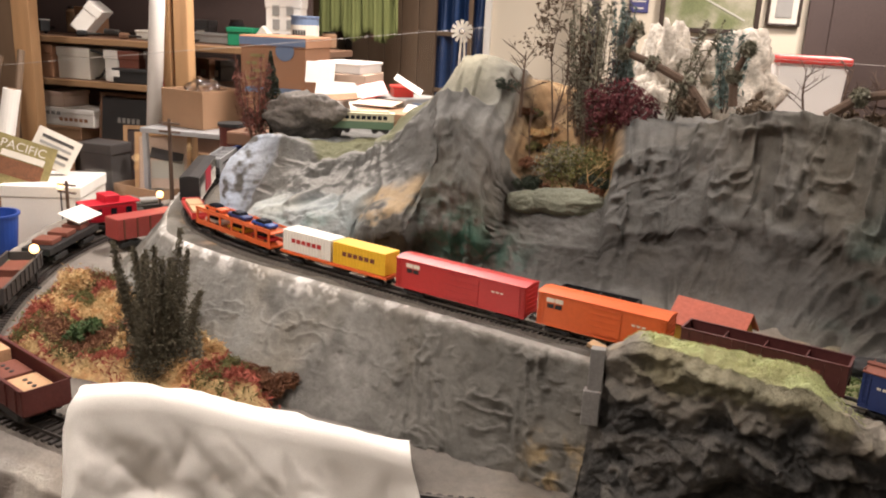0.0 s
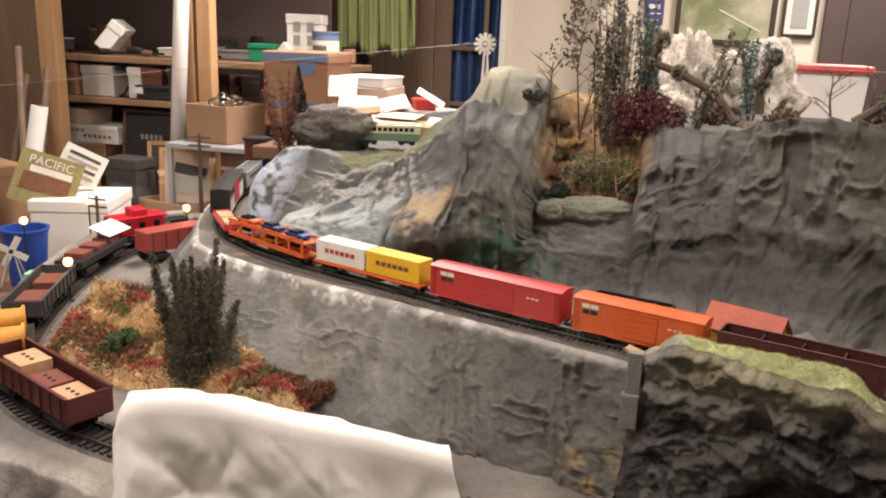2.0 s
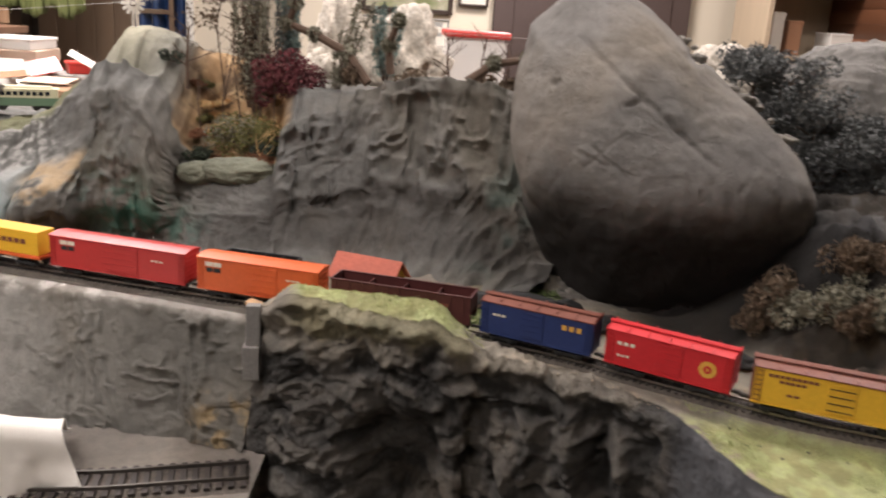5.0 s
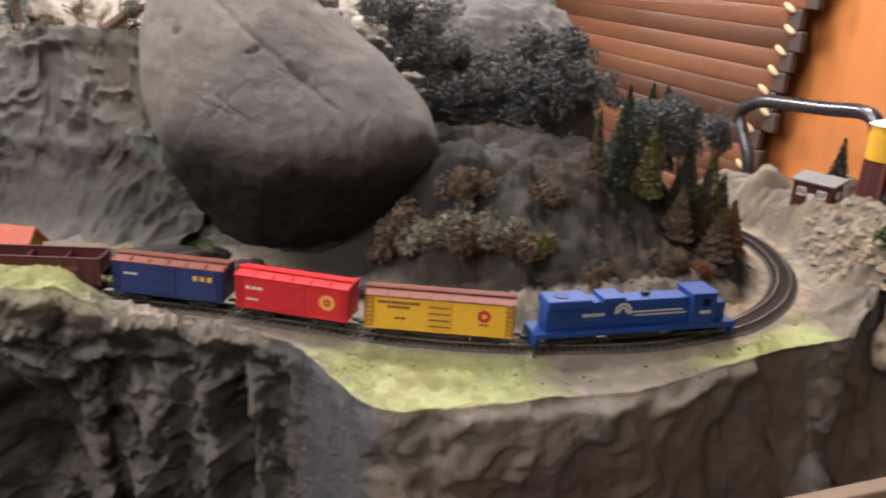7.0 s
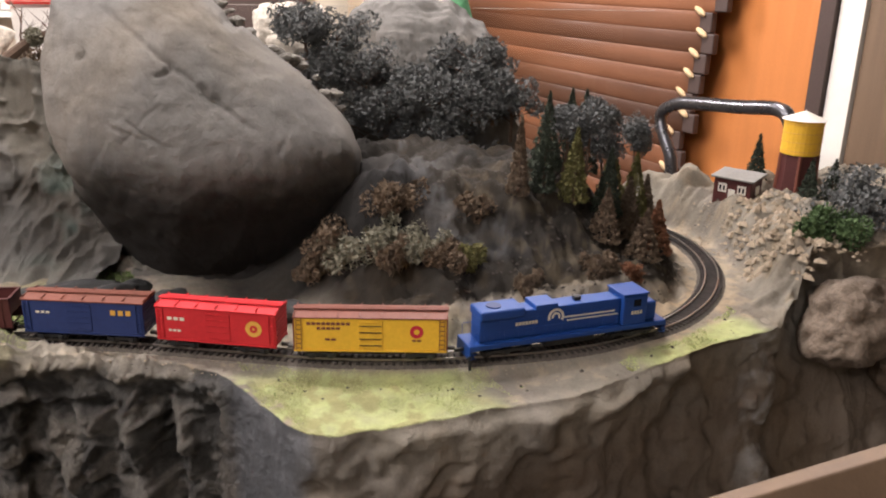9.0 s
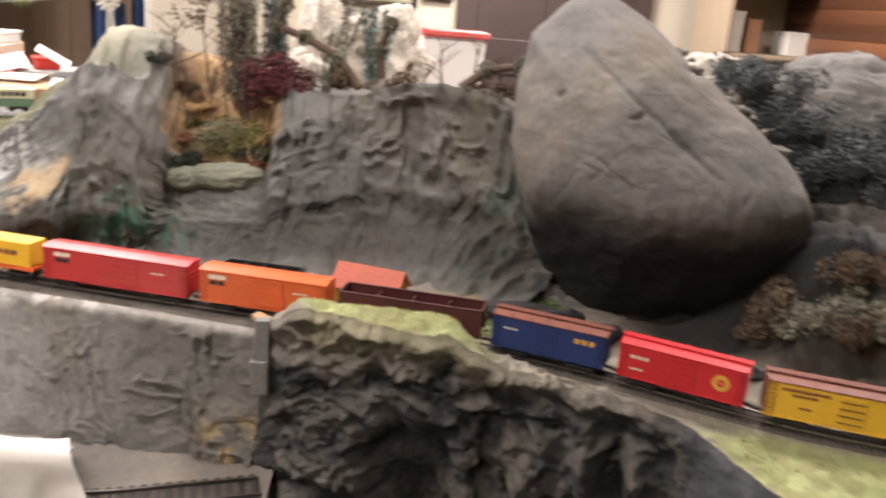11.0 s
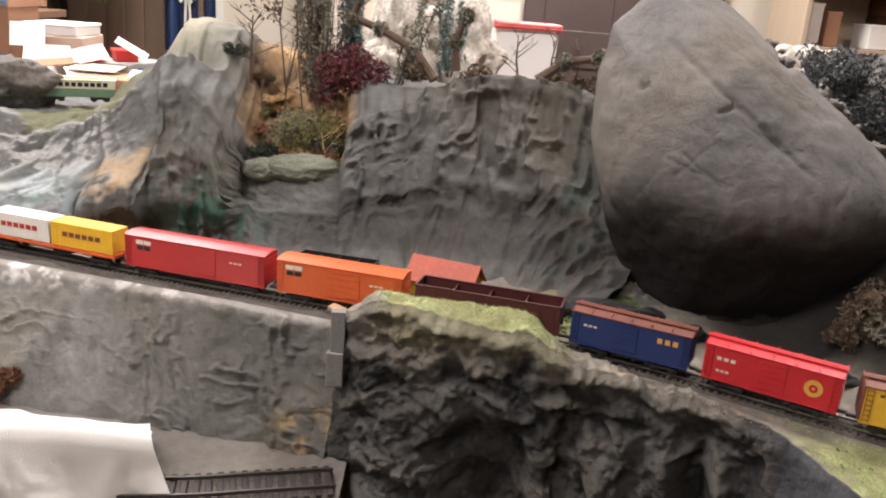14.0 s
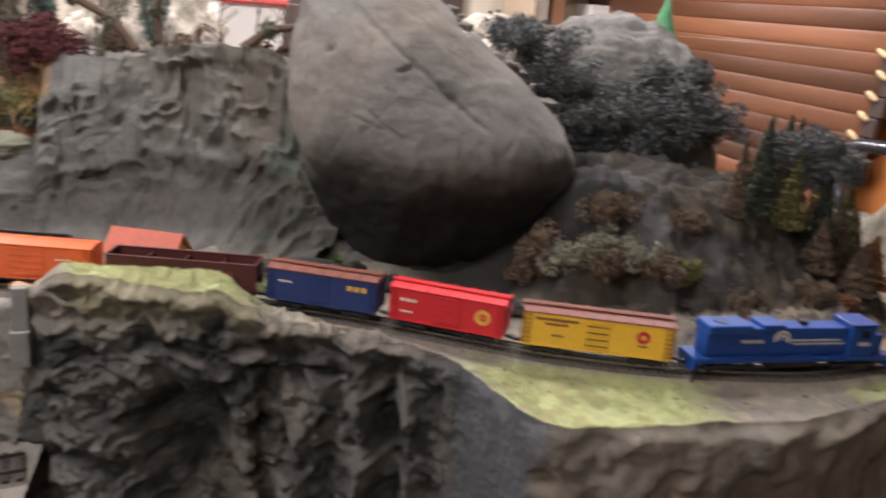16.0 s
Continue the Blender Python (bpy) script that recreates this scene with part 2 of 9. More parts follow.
M_TERRAIN = plaster("painted_plaster", 0.88, 0.24, 0.18, 0.10, 80, 0.08, 0.27)
M_SMOOTH = plaster("smooth_plaster", 0.85, 0.30, 0.06, 0.10, 60, 0.08, 0.22)
M_ROCK = plaster("dark_rock_plaster", 0.78, 1.15, 0.1, 0.2, 85, 0.3, 0.4)
M_WALL = material("cream_wall_paint", (0.6, 0.53, 0.42), 0.8, var=0.05, scale=2, bump=0.05)
M_DARKWALL = material("dark_brown_panel", (0.06, 0.04, 0.035), 0.5, var=0.2, scale=4, bump=0.1)
M_FLOOR = material("grey_carpet_floor", (0.12, 0.11, 0.1), 0.95, var=0.2, scale=8)
M_CEIL = material("white_ceiling", (0.5, 0.48, 0.45), 0.9, var=0.06, scale=5)
M_WOOD = material("pine_post_wood", (0.46, 0.27, 0.13), 0.55, var=0.25, scale=6, stretch=(8, 8, 0.7), bump=0.2)
M_SHELFWOOD = material("dark_shelf_wood", (0.16, 0.085, 0.05), 0.6, var=0.3, scale=6, stretch=(0.7, 8, 8), bump=0.2)
M_LOG = material("varnished_log_siding", (0.165, 0.066, 0.030), 0.5, var=0.4, scale=3, stretch=(6, 0.5, 6), bump=0.15, random_var=0.6)
M_ORANGE = material("varnished_orange_door", (0.45, 0.165, 0.048), 0.4, var=0.25, scale=3, stretch=(6, 6, 0.5), bump=0.1)
M_CARD = material("brown_cardboard", (0.31, 0.185, 0.105), 0.85, var=0.16, scale=10, bump=0.1)
M_WHITE = material("white_card", (0.75, 0.72, 0.66), 0.7, var=0.06, scale=12)
M_CLOTH = material("white_cotton_cloth", (0.84, 0.80, 0.73), 0.95, var=0.08, scale=14, bump=0.5, bscale=900, spec=0.1)
M_BLACK = material("black_plastic", (0.02, 0.02, 0.02), 0.5, var=0.3)
M_TIE = material("dark_brown_tie", (0.035, 0.028, 0.024), 0.7, var=0.3, random_var=0.3)
M_RAIL = material("nickel_rail", (0.38, 0.35, 0.31), 0.35, metal=0.9, var=0.2)

# ---- the layout: plan lines ----
DECK = 1.092
TRACK_KEYS = [(0.30, 2.98), (-0.1, 3.02), (-0.42, 2.90), (-0.60, 2.64), (-0.61, 2.33), (-0.573, 2.172), (-0.529, 2.037), (-0.467, 1.911), (-0.391, 1.812), (-0.265, 1.73),
              (-0.076, 1.657), (0.107, 1.592), (0.32, 1.525), (0.52, 1.464), (0.638, 1.408), (0.74, 1.342), (0.844, 1.277), (0.954, 1.232),
              (1.077, 1.205), (1.162, 1.207), (1.246, 1.222), (1.343, 1.279), (1.421, 1.368), (1.462, 1.488), (1.44, 1.62), (1.34, 1.77), (1.16, 1.90), (0.94, 2.0), (0.7, 2.10), (0.5, 2.22)]
TRACK = spline(TRACK_KEYS, 1400)
SIDING = spline([(0.175, 1.626), (0.27, 1.603), (0.36, 1.575), (0.46, 1.54)], 120)
EDGE = [(-0.72, 2.75), (-0.69, 2.45), (-0.63, 2.18), (-0.575, 2.03), (-0.53, 1.925), (-0.469, 1.82), (-0.415, 1.75), (-0.30, 1.690), (-0.165, 1.642), (-0.059, 1.608),
        (0.114, 1.553), (0.199, 1.524), (0.31, 1.484)]
FOOT = [(-0.52, 2.50), (-0.525, 2.30), (-0.49, 2.13), (-0.435, 1.99), (-0.375, 1.895), (-0.325, 1.847), (-0.25, 1.80), (-0.153, 1.775), (-0.031, 1.78), (0.127, 1.785),
        (0.231, 1.775), (0.39, 1.78), (0.53, 1.745), (0.62, 1.70), (0.68, 1.64)]
# along the foot: share of length, set-back of the top, height of the top
TOPS = [(0.00, 0.10, 1.20), (0.20, 0.09, 1.22), (0.31, 0.05, 1.215), (0.34, 0.06, 1.237), (0.37, 0.08, 1.24), (0.42, 0.13, 1.218), (0.49, 0.16, 1.228), (0.548, 0.16, 1.266),
        (0.576, 0.14, 1.316), (0.59, 0.11, 1.342), (0.619, 0.10, 1.353), (0.642, 0.10, 1.325), (0.653, 0.09, 1.278), (0.661, 0.08, 1.232), (0.678, 0.07, 1.197), (0.750, 0.06, 1.207),
        (0.754, 0.06, 1.264), (0.763, 0.07, 1.276), (0.799, 0.09, 1.296), (0.811, 0.09, 1.327), (0.838, 0.09, 1.345), (0.868, 0.09, 1.358), (0.912, 0.08, 1.356), (0.937, 0.06, 1.344),
        (0.955, 0.05, 1.30), (1.0, 0.04, 1.22)]

GREY = np.array((0.148, 0.145, 0.135))
DARK = np.array((0.07, 0.066, 0.060))
PALE = np.array((0.50, 0.47, 0.42))
TAN = np.array((0.40, 0.29, 0.17))
TEAL = np.array((0.10, 0.22, 0.20))
BLUE = np.array((0.56, 0.64, 0.76))
GRASS = np.array((0.30, 0.33, 0.13))


def blend(c, target, w):
    w = np.clip(w, 0, 1)[..., None]
    return c * (1 - w) + target * w


def offset_curve(keys, n):
    """Points along a line, and the unit way to its far side."""
    p = spline(keys, n)
    d = np.gradient(p, axis=0)
    d /= np.linalg.norm(d, axis=1, keepdims=True)
    return p, np.stack([-d[:, 1], d[:, 0]], 1)


HILL = None


def hill_height(x, y):
    """Top of the mountain wall over a point of the plan."""
    d = np.hypot(HILL[:, 0] - x, HILL[:, 1] - y)
    k = d < max(0.008, d.min() + 0.002)
    return float(HILL[k, 2].max())


def mountain_wall():
    nu, nv, nb = 860, 170, 60
    p, back = offset_curve(FOOT, nu)
    u = np.linspace(0, 1, nu)
    keys = np.array(TOPS)
    setb = np.interp(u, keys[:, 0], keys[:, 1])
    top = np.interp(u, keys[:, 0], keys[:, 2])
    k = np.hanning(9)
    k /= k.sum()
    setb, top = (np.convolve(np.pad(a, 4, "edge"), k, "valid") for a in (setb, top))
    v = np.linspace(0, 1, nv)
    U, V = np.meshgrid(u, v, indexing="ij")
    prof = 0.35 * V + 0.65 * V ** 2.2
    bend = 0.42 + 0.07 * np.sin(U * 37) + 0.05 * np.sin(U * 93 + 1) + 0.03 * np.sin(U * 211)
    knee = np.where(V < bend, 0.55 * (V / bend) ** 1.5, 0.55 + 0.45 * (np.maximum(V - bend, 0) / (1 - bend)) ** 1.4)
    right = smooth(0.665, 0.70, U)
    prof = prof * (1 - right) + (0.5 * knee + 0.5 * prof) * right
    # ledges, the pointed outcrop and the slab of the peak
    wav = 0.05 * np.sin(U * 90) + 0.04 * np.sin(U * 210 + 1)
    out = 0.060 * smooth(0.56, 0.47, V + wav) * smooth(0.41, 0.44, U) * smooth(0.548, 0.535, U) * smooth(-0.1, 0.35, V)
    out += 0.085 * smooth(0.60, 0.40, V + 4 * np.abs(U - 0.569)) * smooth(0.538, 0.552, U) * smooth(0.598, 0.588, U) * smooth(-0.05, 0.30, V)
    out += 0.050 * smooth(0.5925, 0.5975, U + 0.004 * np.sin(V * 7)) * smooth(0.664, 0.652, U) * smooth(0.05, 0.3, V) * smooth(1.0, 0.85, V)
    out += 0.035 * bump2(U, V, 0.335, 0.55, 0.02, 0.5) - 0.02 * bump2(U, V, 0.37, 0.45, 0.012, 0.5) - 0.03 * bump2(U, V, 0.50, 0.82, 0.04, 0.12)
    out += 0.010 * bump2(U, V, 0.80, 0.47, 0.05, 0.09) + 0.008 * bump2(U, V, 0.90, 0.42, 0.04, 0.08) - 0.02 * bump2(U, V, 0.855, 0.62, 0.012, 0.25)
    out -= 0.022 * bump2(U, V, 0.668, 0.6, 0.006, 0.5)
    out += (0.026 + 0.016 * np.sin(U * 170) * np.sin(U * 61)) * np.exp(-V * 13)
    out += 0.060 * np.exp(-V * 5.5) * right
    dist = setb[:, None] * prof - out
    z = DECK - 0.004 + (top[:, None] - DECK) * V
    g = np.stack([p[:, 0:1] + back[:, 0:1] * dist, p[:, 1:2] + back[:, 1:2] * dist, z], 2)
    flat = g.reshape(-1, 3)
    n = grid_normals(g)
    n *= np.sign((n[..., :2] * -back[:, None, :]).sum(2, keepdims=True) + 1e-9)
    q = flat * np.array((1, 1, 0.35))
    cliff = smooth(0.75, 0.76, U).reshape(-1)
    run = np.stack([U.reshape(-1) * 1.9, V.reshape(-1) * 0.26, 0 * U.reshape(-1)], 1)
    tall = run * np.array((1, 0.14, 1))
    warp = run + 0.012 * np.stack([fbm(run + 3, 14, 2), fbm(run + 8, 14, 2), 0 * run[:, 0]], 1)
    low = smooth(0.40, 0.48, V).reshape(-1)
    slabs = smooth(0.59, 0.60, U).reshape(-1) * smooth(0.665, 0.655, U).reshape(-1)
    disp = 0.004 * fbm(flat, 7, 2) + 0.0032 * fbm(warp, 22, 3) + 0.004 * np.maximum(0, ridged(warp, 17, 2) - 0.7) + 0.0006 * fbm(flat, 150, 3)
    rib = np.maximum(0, ridged(tall + 0.5 * warp, 30, 3) - 0.35)
    disp += (cliff * low + 0.7 * slabs) * (0.011 * rib + 0.004 * fbm(tall, 60, 2) - 0.005)
    # shelves where the plaster sagged, with shaded undersides
    sag = np.tanh(6 * fbm(warp * np.array((0.6, 1, 1)) + 9, 15, 2))
    disp += cliff * 0.0042 * sag * smooth(0.30, 0.42, V).reshape(-1)
    # slanting folds on the left slopes
    lean = np.stack([run[:, 0] + 0.55 * run[:, 1], 0.18 * run[:, 1], 0 * run[:, 0]], 1)
    disp += smooth(0.40, 0.44, U).reshape(-1) * smooth(0.60, 0.57, U).reshape(-1) * (0.005 * np.maximum(0, ridged(lean + 0.5 * warp, 15, 2) - 0.5))
    slant = np.stack([run[:, 0] - 0.9 * run[:, 1], 0.22 * run[:, 0] + 0.16 * run[:, 1], 0 * run[:, 0]], 1)
    disp += smooth(0.86, 0.93, U).reshape(-1) * (1 - low) * 0.005 * ridged(slant + 0.3 * warp, 26, 2)
    disp += (1 - low) * smooth(0.40, 0.45, U).reshape(-1) * 0.003 * ridged(warp * np.array((1, 0.6, 1)), 40, 3)
    dent = np.maximum(0, fbm(warp + 21, 30, 2) - 0.55)
    disp -= 0.011 * dent
    fade = smooth(0.0, 0.05, V).reshape(-1, 1)
    calm = 0.45 + 0.55 * smooth(0.38, 0.46, U).reshape(-1)
    flat = flat + n.reshape(-1, 3) * (disp * calm * 1.25)[:, None] * (0.3 + 0.7 * fade)
    g = flat.reshape(nu, nv, 3)
    # the top runs back from the rim
    w = np.linspace(0, 1, nb + 1)[1:]
    rim = g[:, -1, :]
    run = 0.30
    plateau = np.empty((nu, nb, 3))
    goal = np.interp(u, [0, 0.5, 0.56, 0.60, 0.64, 0.68, 0.75, 0.80, 1], [1.20, 1.235, 1.30, 1.355, 1.355, 1.335, 1.325, 1.31, 1.24])
    lip = np.interp(u, [0.5, 0.58, 0.64, 0.67, 0.70, 0.75, 0.77], [0.3, 0.55, 0.5, 0.9, 1.0, 1.0, 0.3])
    for j, t in enumerate(w):
        plateau[:, j, 0] = rim[:, 0] + back[:, 0] * run * t
        plateau[:, j, 1] = rim[:, 1] + back[:, 1] * run * t
        dome = 0.043 * bump2(u, t, 0.610, 0.55, 0.036, 0.32)
        sag = -0.012 * bump2(u, t, 0.72, 0.12, 0.03, 0.10) - 0.03 * bump2(u, t, 0.615, 0.12, 0.02, 0.08)
        plateau[:, j, 2] = rim[:, 2] + (goal - rim[:, 2]) * smooth(0.0, lip, t) + dome + sag
    pl = plateau.reshape(-1, 3)
    pl[:, 2] += 0.007 * fbm(pl, 14, 4) + 0.002 * fbm(pl, 90, 3)
    g = np.concatenate([g, pl.reshape(nu, nb, 3)], 1)
    # colour: grey, darker foot, pale ledges, blue fall, teal and tan washes
    vv = np.concatenate([v, np.ones(nb) * 1.0 + w])
    U2, V2 = np.meshgrid(u, vv, indexing="ij")
    f = g.reshape(-1, 3)
    wob = fbm(f, 18, 3).reshape(nu, -1)
    fine = fbm(f, 70, 3).reshape(nu, -1)
    c = np.broadcast_to(GREY, (nu, nv + nb, 3)).copy()
    c = blend(c, DARK, 0.35 * smooth(0.0, 0.6, wob) * smooth(1.1, 0.95, V2))
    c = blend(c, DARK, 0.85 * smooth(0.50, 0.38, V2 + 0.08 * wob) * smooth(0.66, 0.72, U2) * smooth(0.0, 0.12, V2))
    # light put into the colour: up-facing ledges left of the peak are lightened
    nz = np.abs(grid_normals(g)[..., 2])
    c = blend(c, np.array((0.38, 0.37, 0.34)), 0.5 * smooth(0.70, 0.95, nz + 0.1 * fine) * smooth(1.25, 1.0, V2) * smooth(0.60, 0.55, U2))
    c = blend(c, BLUE, 1.3 * bump2(U2, V2, 0.342, 0.5, 0.026, 0.75) * smooth(-0.8, 0.2, wob + fine))
    c = blend(c, np.array((0.36, 0.40, 0.40)), 0.7 * smooth(0.40, 0.44, U2) * smooth(0.56, 0.53, U2) * smooth(0.62, 0.48, V2) * smooth(0.02, 0.1, V2))
    c = blend(c, np.array((0.16, 0.30, 0.29)), 0.75 * bump2(U2, V2, 0.50, 0.25, 0.035, 0.18) * smooth(-0.3, 0.4, wob))
    c = blend(c, np.array((0.05, 0.15, 0.12)), 0.9 * bump2(U2, V2, 0.64, 0.2, 0.04, 0.22) * smooth(-0.6, 0.2, wob + fine))
    c = blend(c, TEAL * 0.6, 0.6 * bump2(U2, V2, 0.95, 0.3, 0.02, 0.3) * smooth(-0.3, 0.4, wob))
    c = blend(c, np.array((0.34, 0.25, 0.15)), 0.85 * smooth(0.535, 0.55, U2) * smooth(0.60, 0.585, U2) * smooth(0.36, 0.46, V2 + 0.08 * fine) * smooth(0.56, 0.48, V2 + 0.03 * wob))
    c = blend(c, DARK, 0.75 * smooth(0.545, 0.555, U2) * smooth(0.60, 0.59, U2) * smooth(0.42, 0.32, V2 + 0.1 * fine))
    slope = smooth(1.0, 1.04, V2) * smooth(0.645, 0.665, U2) * smooth(0.762, 0.752, U2)
    c = blend(c, np.array((0.30, 0.185, 0.09)), 0.95 * slope)
    c = blend(c, np.array((0.42, 0.30, 0.17)), 0.8 * slope * smooth(0.1, 0.5, fine))
    c = blend(c, np.array((0.12, 0.08, 0.05)), 0.7 * slope * smooth(0.2, 0.6, wob))
    c = blend(c, np.array((0.13, 0.13, 0.07)), 0.85 * smooth(1.02, 1.1, V2 + 0.1 * wob) * smooth(0.32, 0.38, U2) * smooth(0.58, 0.54, U2))
    c = blend(c, np.array((0.23, 0.26, 0.15)), 0.85 * bump2(U2, V2, 0.715, 1.0, 0.03, 0.05))
    c = blend(c, np.array((0.40, 0.38, 0.28)), 0.8 * bump2(U2, V2, 0.605, 1.45, 0.035, 0.45) * smooth(1.0, 1.05, V2))
    global HILL
    HILL = f[::2]
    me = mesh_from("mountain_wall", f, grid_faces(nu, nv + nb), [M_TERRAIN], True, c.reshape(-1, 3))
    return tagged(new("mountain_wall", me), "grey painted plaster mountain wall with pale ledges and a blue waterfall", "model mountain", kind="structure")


def upper_deck():
    nu, nv = 760, 140
    p, back = offset_curve(EDGE, nu)
    u = np.linspace(0, 1, nu)
    # the wall below the rim flares out to its foot
    flare = np.interp(u, [0, 0.35, 0.5, 0.75, 1], [0.03, 0.10, 0.15, 0.10, 0.035])
    v = np.linspace(0, 1, nv)
    V = np.broadcast_to(v, (nu, nv))
    dist = -(flare[:, None] * (0.25 * V + 0.75 * V ** 1.6)) + 0.006 * np.exp(-V * 40)
    z = DECK - 0.150 * V
    g = np.stack([p[:, 0:1] + back[:, 0:1] * dist, p[:, 1:2] + back[:, 1:2] * dist, z], 2)
    f = g.reshape(-1, 3)
    n = grid_normals(g)
    n *= np.sign((n[..., :2] * -back[:, None, :]).sum(2, keepdims=True) + 1e-9)
    U = np.repeat(u, nv)
    Vf = V.reshape(-1)
    rough = smooth(0.80, 0.92, U)
    wp = f + 0.01 * np.stack([fbm(f + 4, 30, 2), fbm(f + 6, 30, 2), fbm(f + 1, 30, 2)], 1)
    slab = np.tanh(4 * fbm(wp * np.array((1, 1, 0.4)), 36, 2)) + 0.6 * np.tanh(5 * fbm(wp * np.array((1, 1, 0.8)) + 7, 60, 2))
    veins = np.maximum(0, ridged(wp, 34, 2) - 1.05) * smooth(0.55, 0.72, U) * smooth(0.12, 0.25, Vf) * smooth(0.8, 0.6, Vf)
    # trowel laps that lean to one side, thin crusts lying across them and crumbs along the rim
    along = U * 1.55 + 0.40 * f[:, 2]
    mask1 = smooth(-0.25, 0.15, fbm(np.stack([along * 1.0, 0.35 * f[:, 2], 0 * U], 1) + 3, 26, 2))
    mask2 = smooth(0.10, 0.35, fbm(f + 8, 22, 2))
    trowel = laps(along * 52 + 1.1 * fbm(f * np.array((1, 1, 0.5)), 16, 2) + 0.3 * fbm(f, 70, 2)) * mask1
    crust = laps(f[:, 2] * 42 + 1.6 * fbm(f, 9, 2) + 0.5 * fbm(f, 50, 2)) * mask2
    crumb = smooth(0.12, 0.0, Vf + 0.05 * fbm(f, 40, 2)) * smooth(0.45, 0.65, U) * (knobs(wp, 120) - 0.45)
    rubble = smooth(0.955, 0.975, U) * smooth(0.55, 0.68, Vf + 0.1 * fbm(f, 30, 2))
    disp = rough * (0.012 * trowel + 0.005 * crust + 0.0012 * slab) + 0.006 * crumb + 0.009 * rubble * knobs(wp, 70)
    disp += 0.0045 * fbm(f, 8, 3) + 0.0012 * fbm(f, 60, 3) + 0.006 * veins + 0.006 * crust * smooth(0.45, 0.7, U) * smooth(0.1, 0.3, Vf) * smooth(0.75, 0.5, Vf)
    f = f + n.reshape(-1, 3) * (disp * smooth(0, 0.04, Vf))[:, None]
    wall = f.reshape(nu, nv, 3)
    # deck inwards from the rim
    nd = 70
    d = np.linspace(0, 1, nd + 1)[1:]
    far = spline(FOOT, nu)
    far = far + 0.25 * (far - p) / np.linalg.norm(far - p, axis=1, keepdims=True)
    deck = np.empty((nu, nd, 3))
    for j, t in enumerate(d):
        deck[:, j, :2] = p * (1 - t) + far * t
    deck[..., 2] = DECK
    df = deck.reshape(-1, 3)
    df[:, 2] += 0.0022 * fbm(df, 22, 4) - 0.002
    g = np.concatenate([wall[:, ::-1], df.reshape(nu, nd, 3)], 1)
    f = g.reshape(-1, 3)
    nt = nv + nd
    U2 = np.broadcast_to(u[:, None], (nu, nt))
    V2 = np.broadcast_to(np.concatenate([-v[::-1], d]), (nu, nt))
    wob = fbm(f, 13, 4).reshape(nu, nt)
    wob2 = fbm(f, 45, 3).reshape(nu, nt)
    c = np.broadcast_to(np.array((0.265, 0.258, 0.235)), (nu, nt, 3)).copy()
    c = blend(c, DARK * 1.5, 0.7 * smooth(-0.05, 0.6, wob + 0.3 * wob2) * smooth(0, -0.2, V2))
    c = blend(c, np.array((0.17, 0.155, 0.13)), 0.8 * smooth(0.0, 0.02, V2))
    chalk = smooth(-0.16, -0.01, V2 + 0.05 * wob2 + 0.03 * wob) * smooth(0.012, 0.0, V2)
    c = blend(c, PALE, 0.75 * chalk)
    c = blend(c, np.array((0.78, 0.76, 0.72)), chalk * smooth(0.05, 0.45, wob2 + 0.5 * fbm(f, 130, 2).reshape(nu, nt)) * smooth(0.3, 0.5, U2) * smooth(0.93, 0.85, U2))
    c = blend(c, np.array((0.135, 0.128, 0.113)), 0.8 * smooth(0.78, 0.9, U2) * smooth(0, -0.1, V2))
    c = blend(c, np.array((0.33, 0.25, 0.14)), 0.8 * smooth(0.955, 0.975, U2) * smooth(-0.55, -0.68, V2 + 0.1 * wob2) * smooth(-0.3, 0.3, wob2))
    tanp = smooth(0.03, 0.12, V2) * smooth(0.55, 0.40, V2) * smooth(0.42, 0.55, U2) * smooth(0.80, 0.70, U2)
    c = blend(c, np.array((0.38, 0.22, 0.10)), 0.9 * tanp * smooth(-0.2, 0.3, wob + 0.4 * wob2))
    c = blend(c, PALE, 0.6 * tanp * smooth(0.3, 0.7, wob2))
    c = blend(c, GRASS * 0.8, 0.8 * smooth(0.4, 0.34, U2) * smooth(0.0, 0.04, V2) * smooth(0.14, 0.10, V2))
    me = mesh_from("upper_deck", f, grid_faces(nu, nt), [M_TERRAIN], True, c.reshape(-1, 3))
    return tagged(new("upper_deck", me), "grey plaster track bench with a pale rim and sloping front", "model terrain", kind="structure")


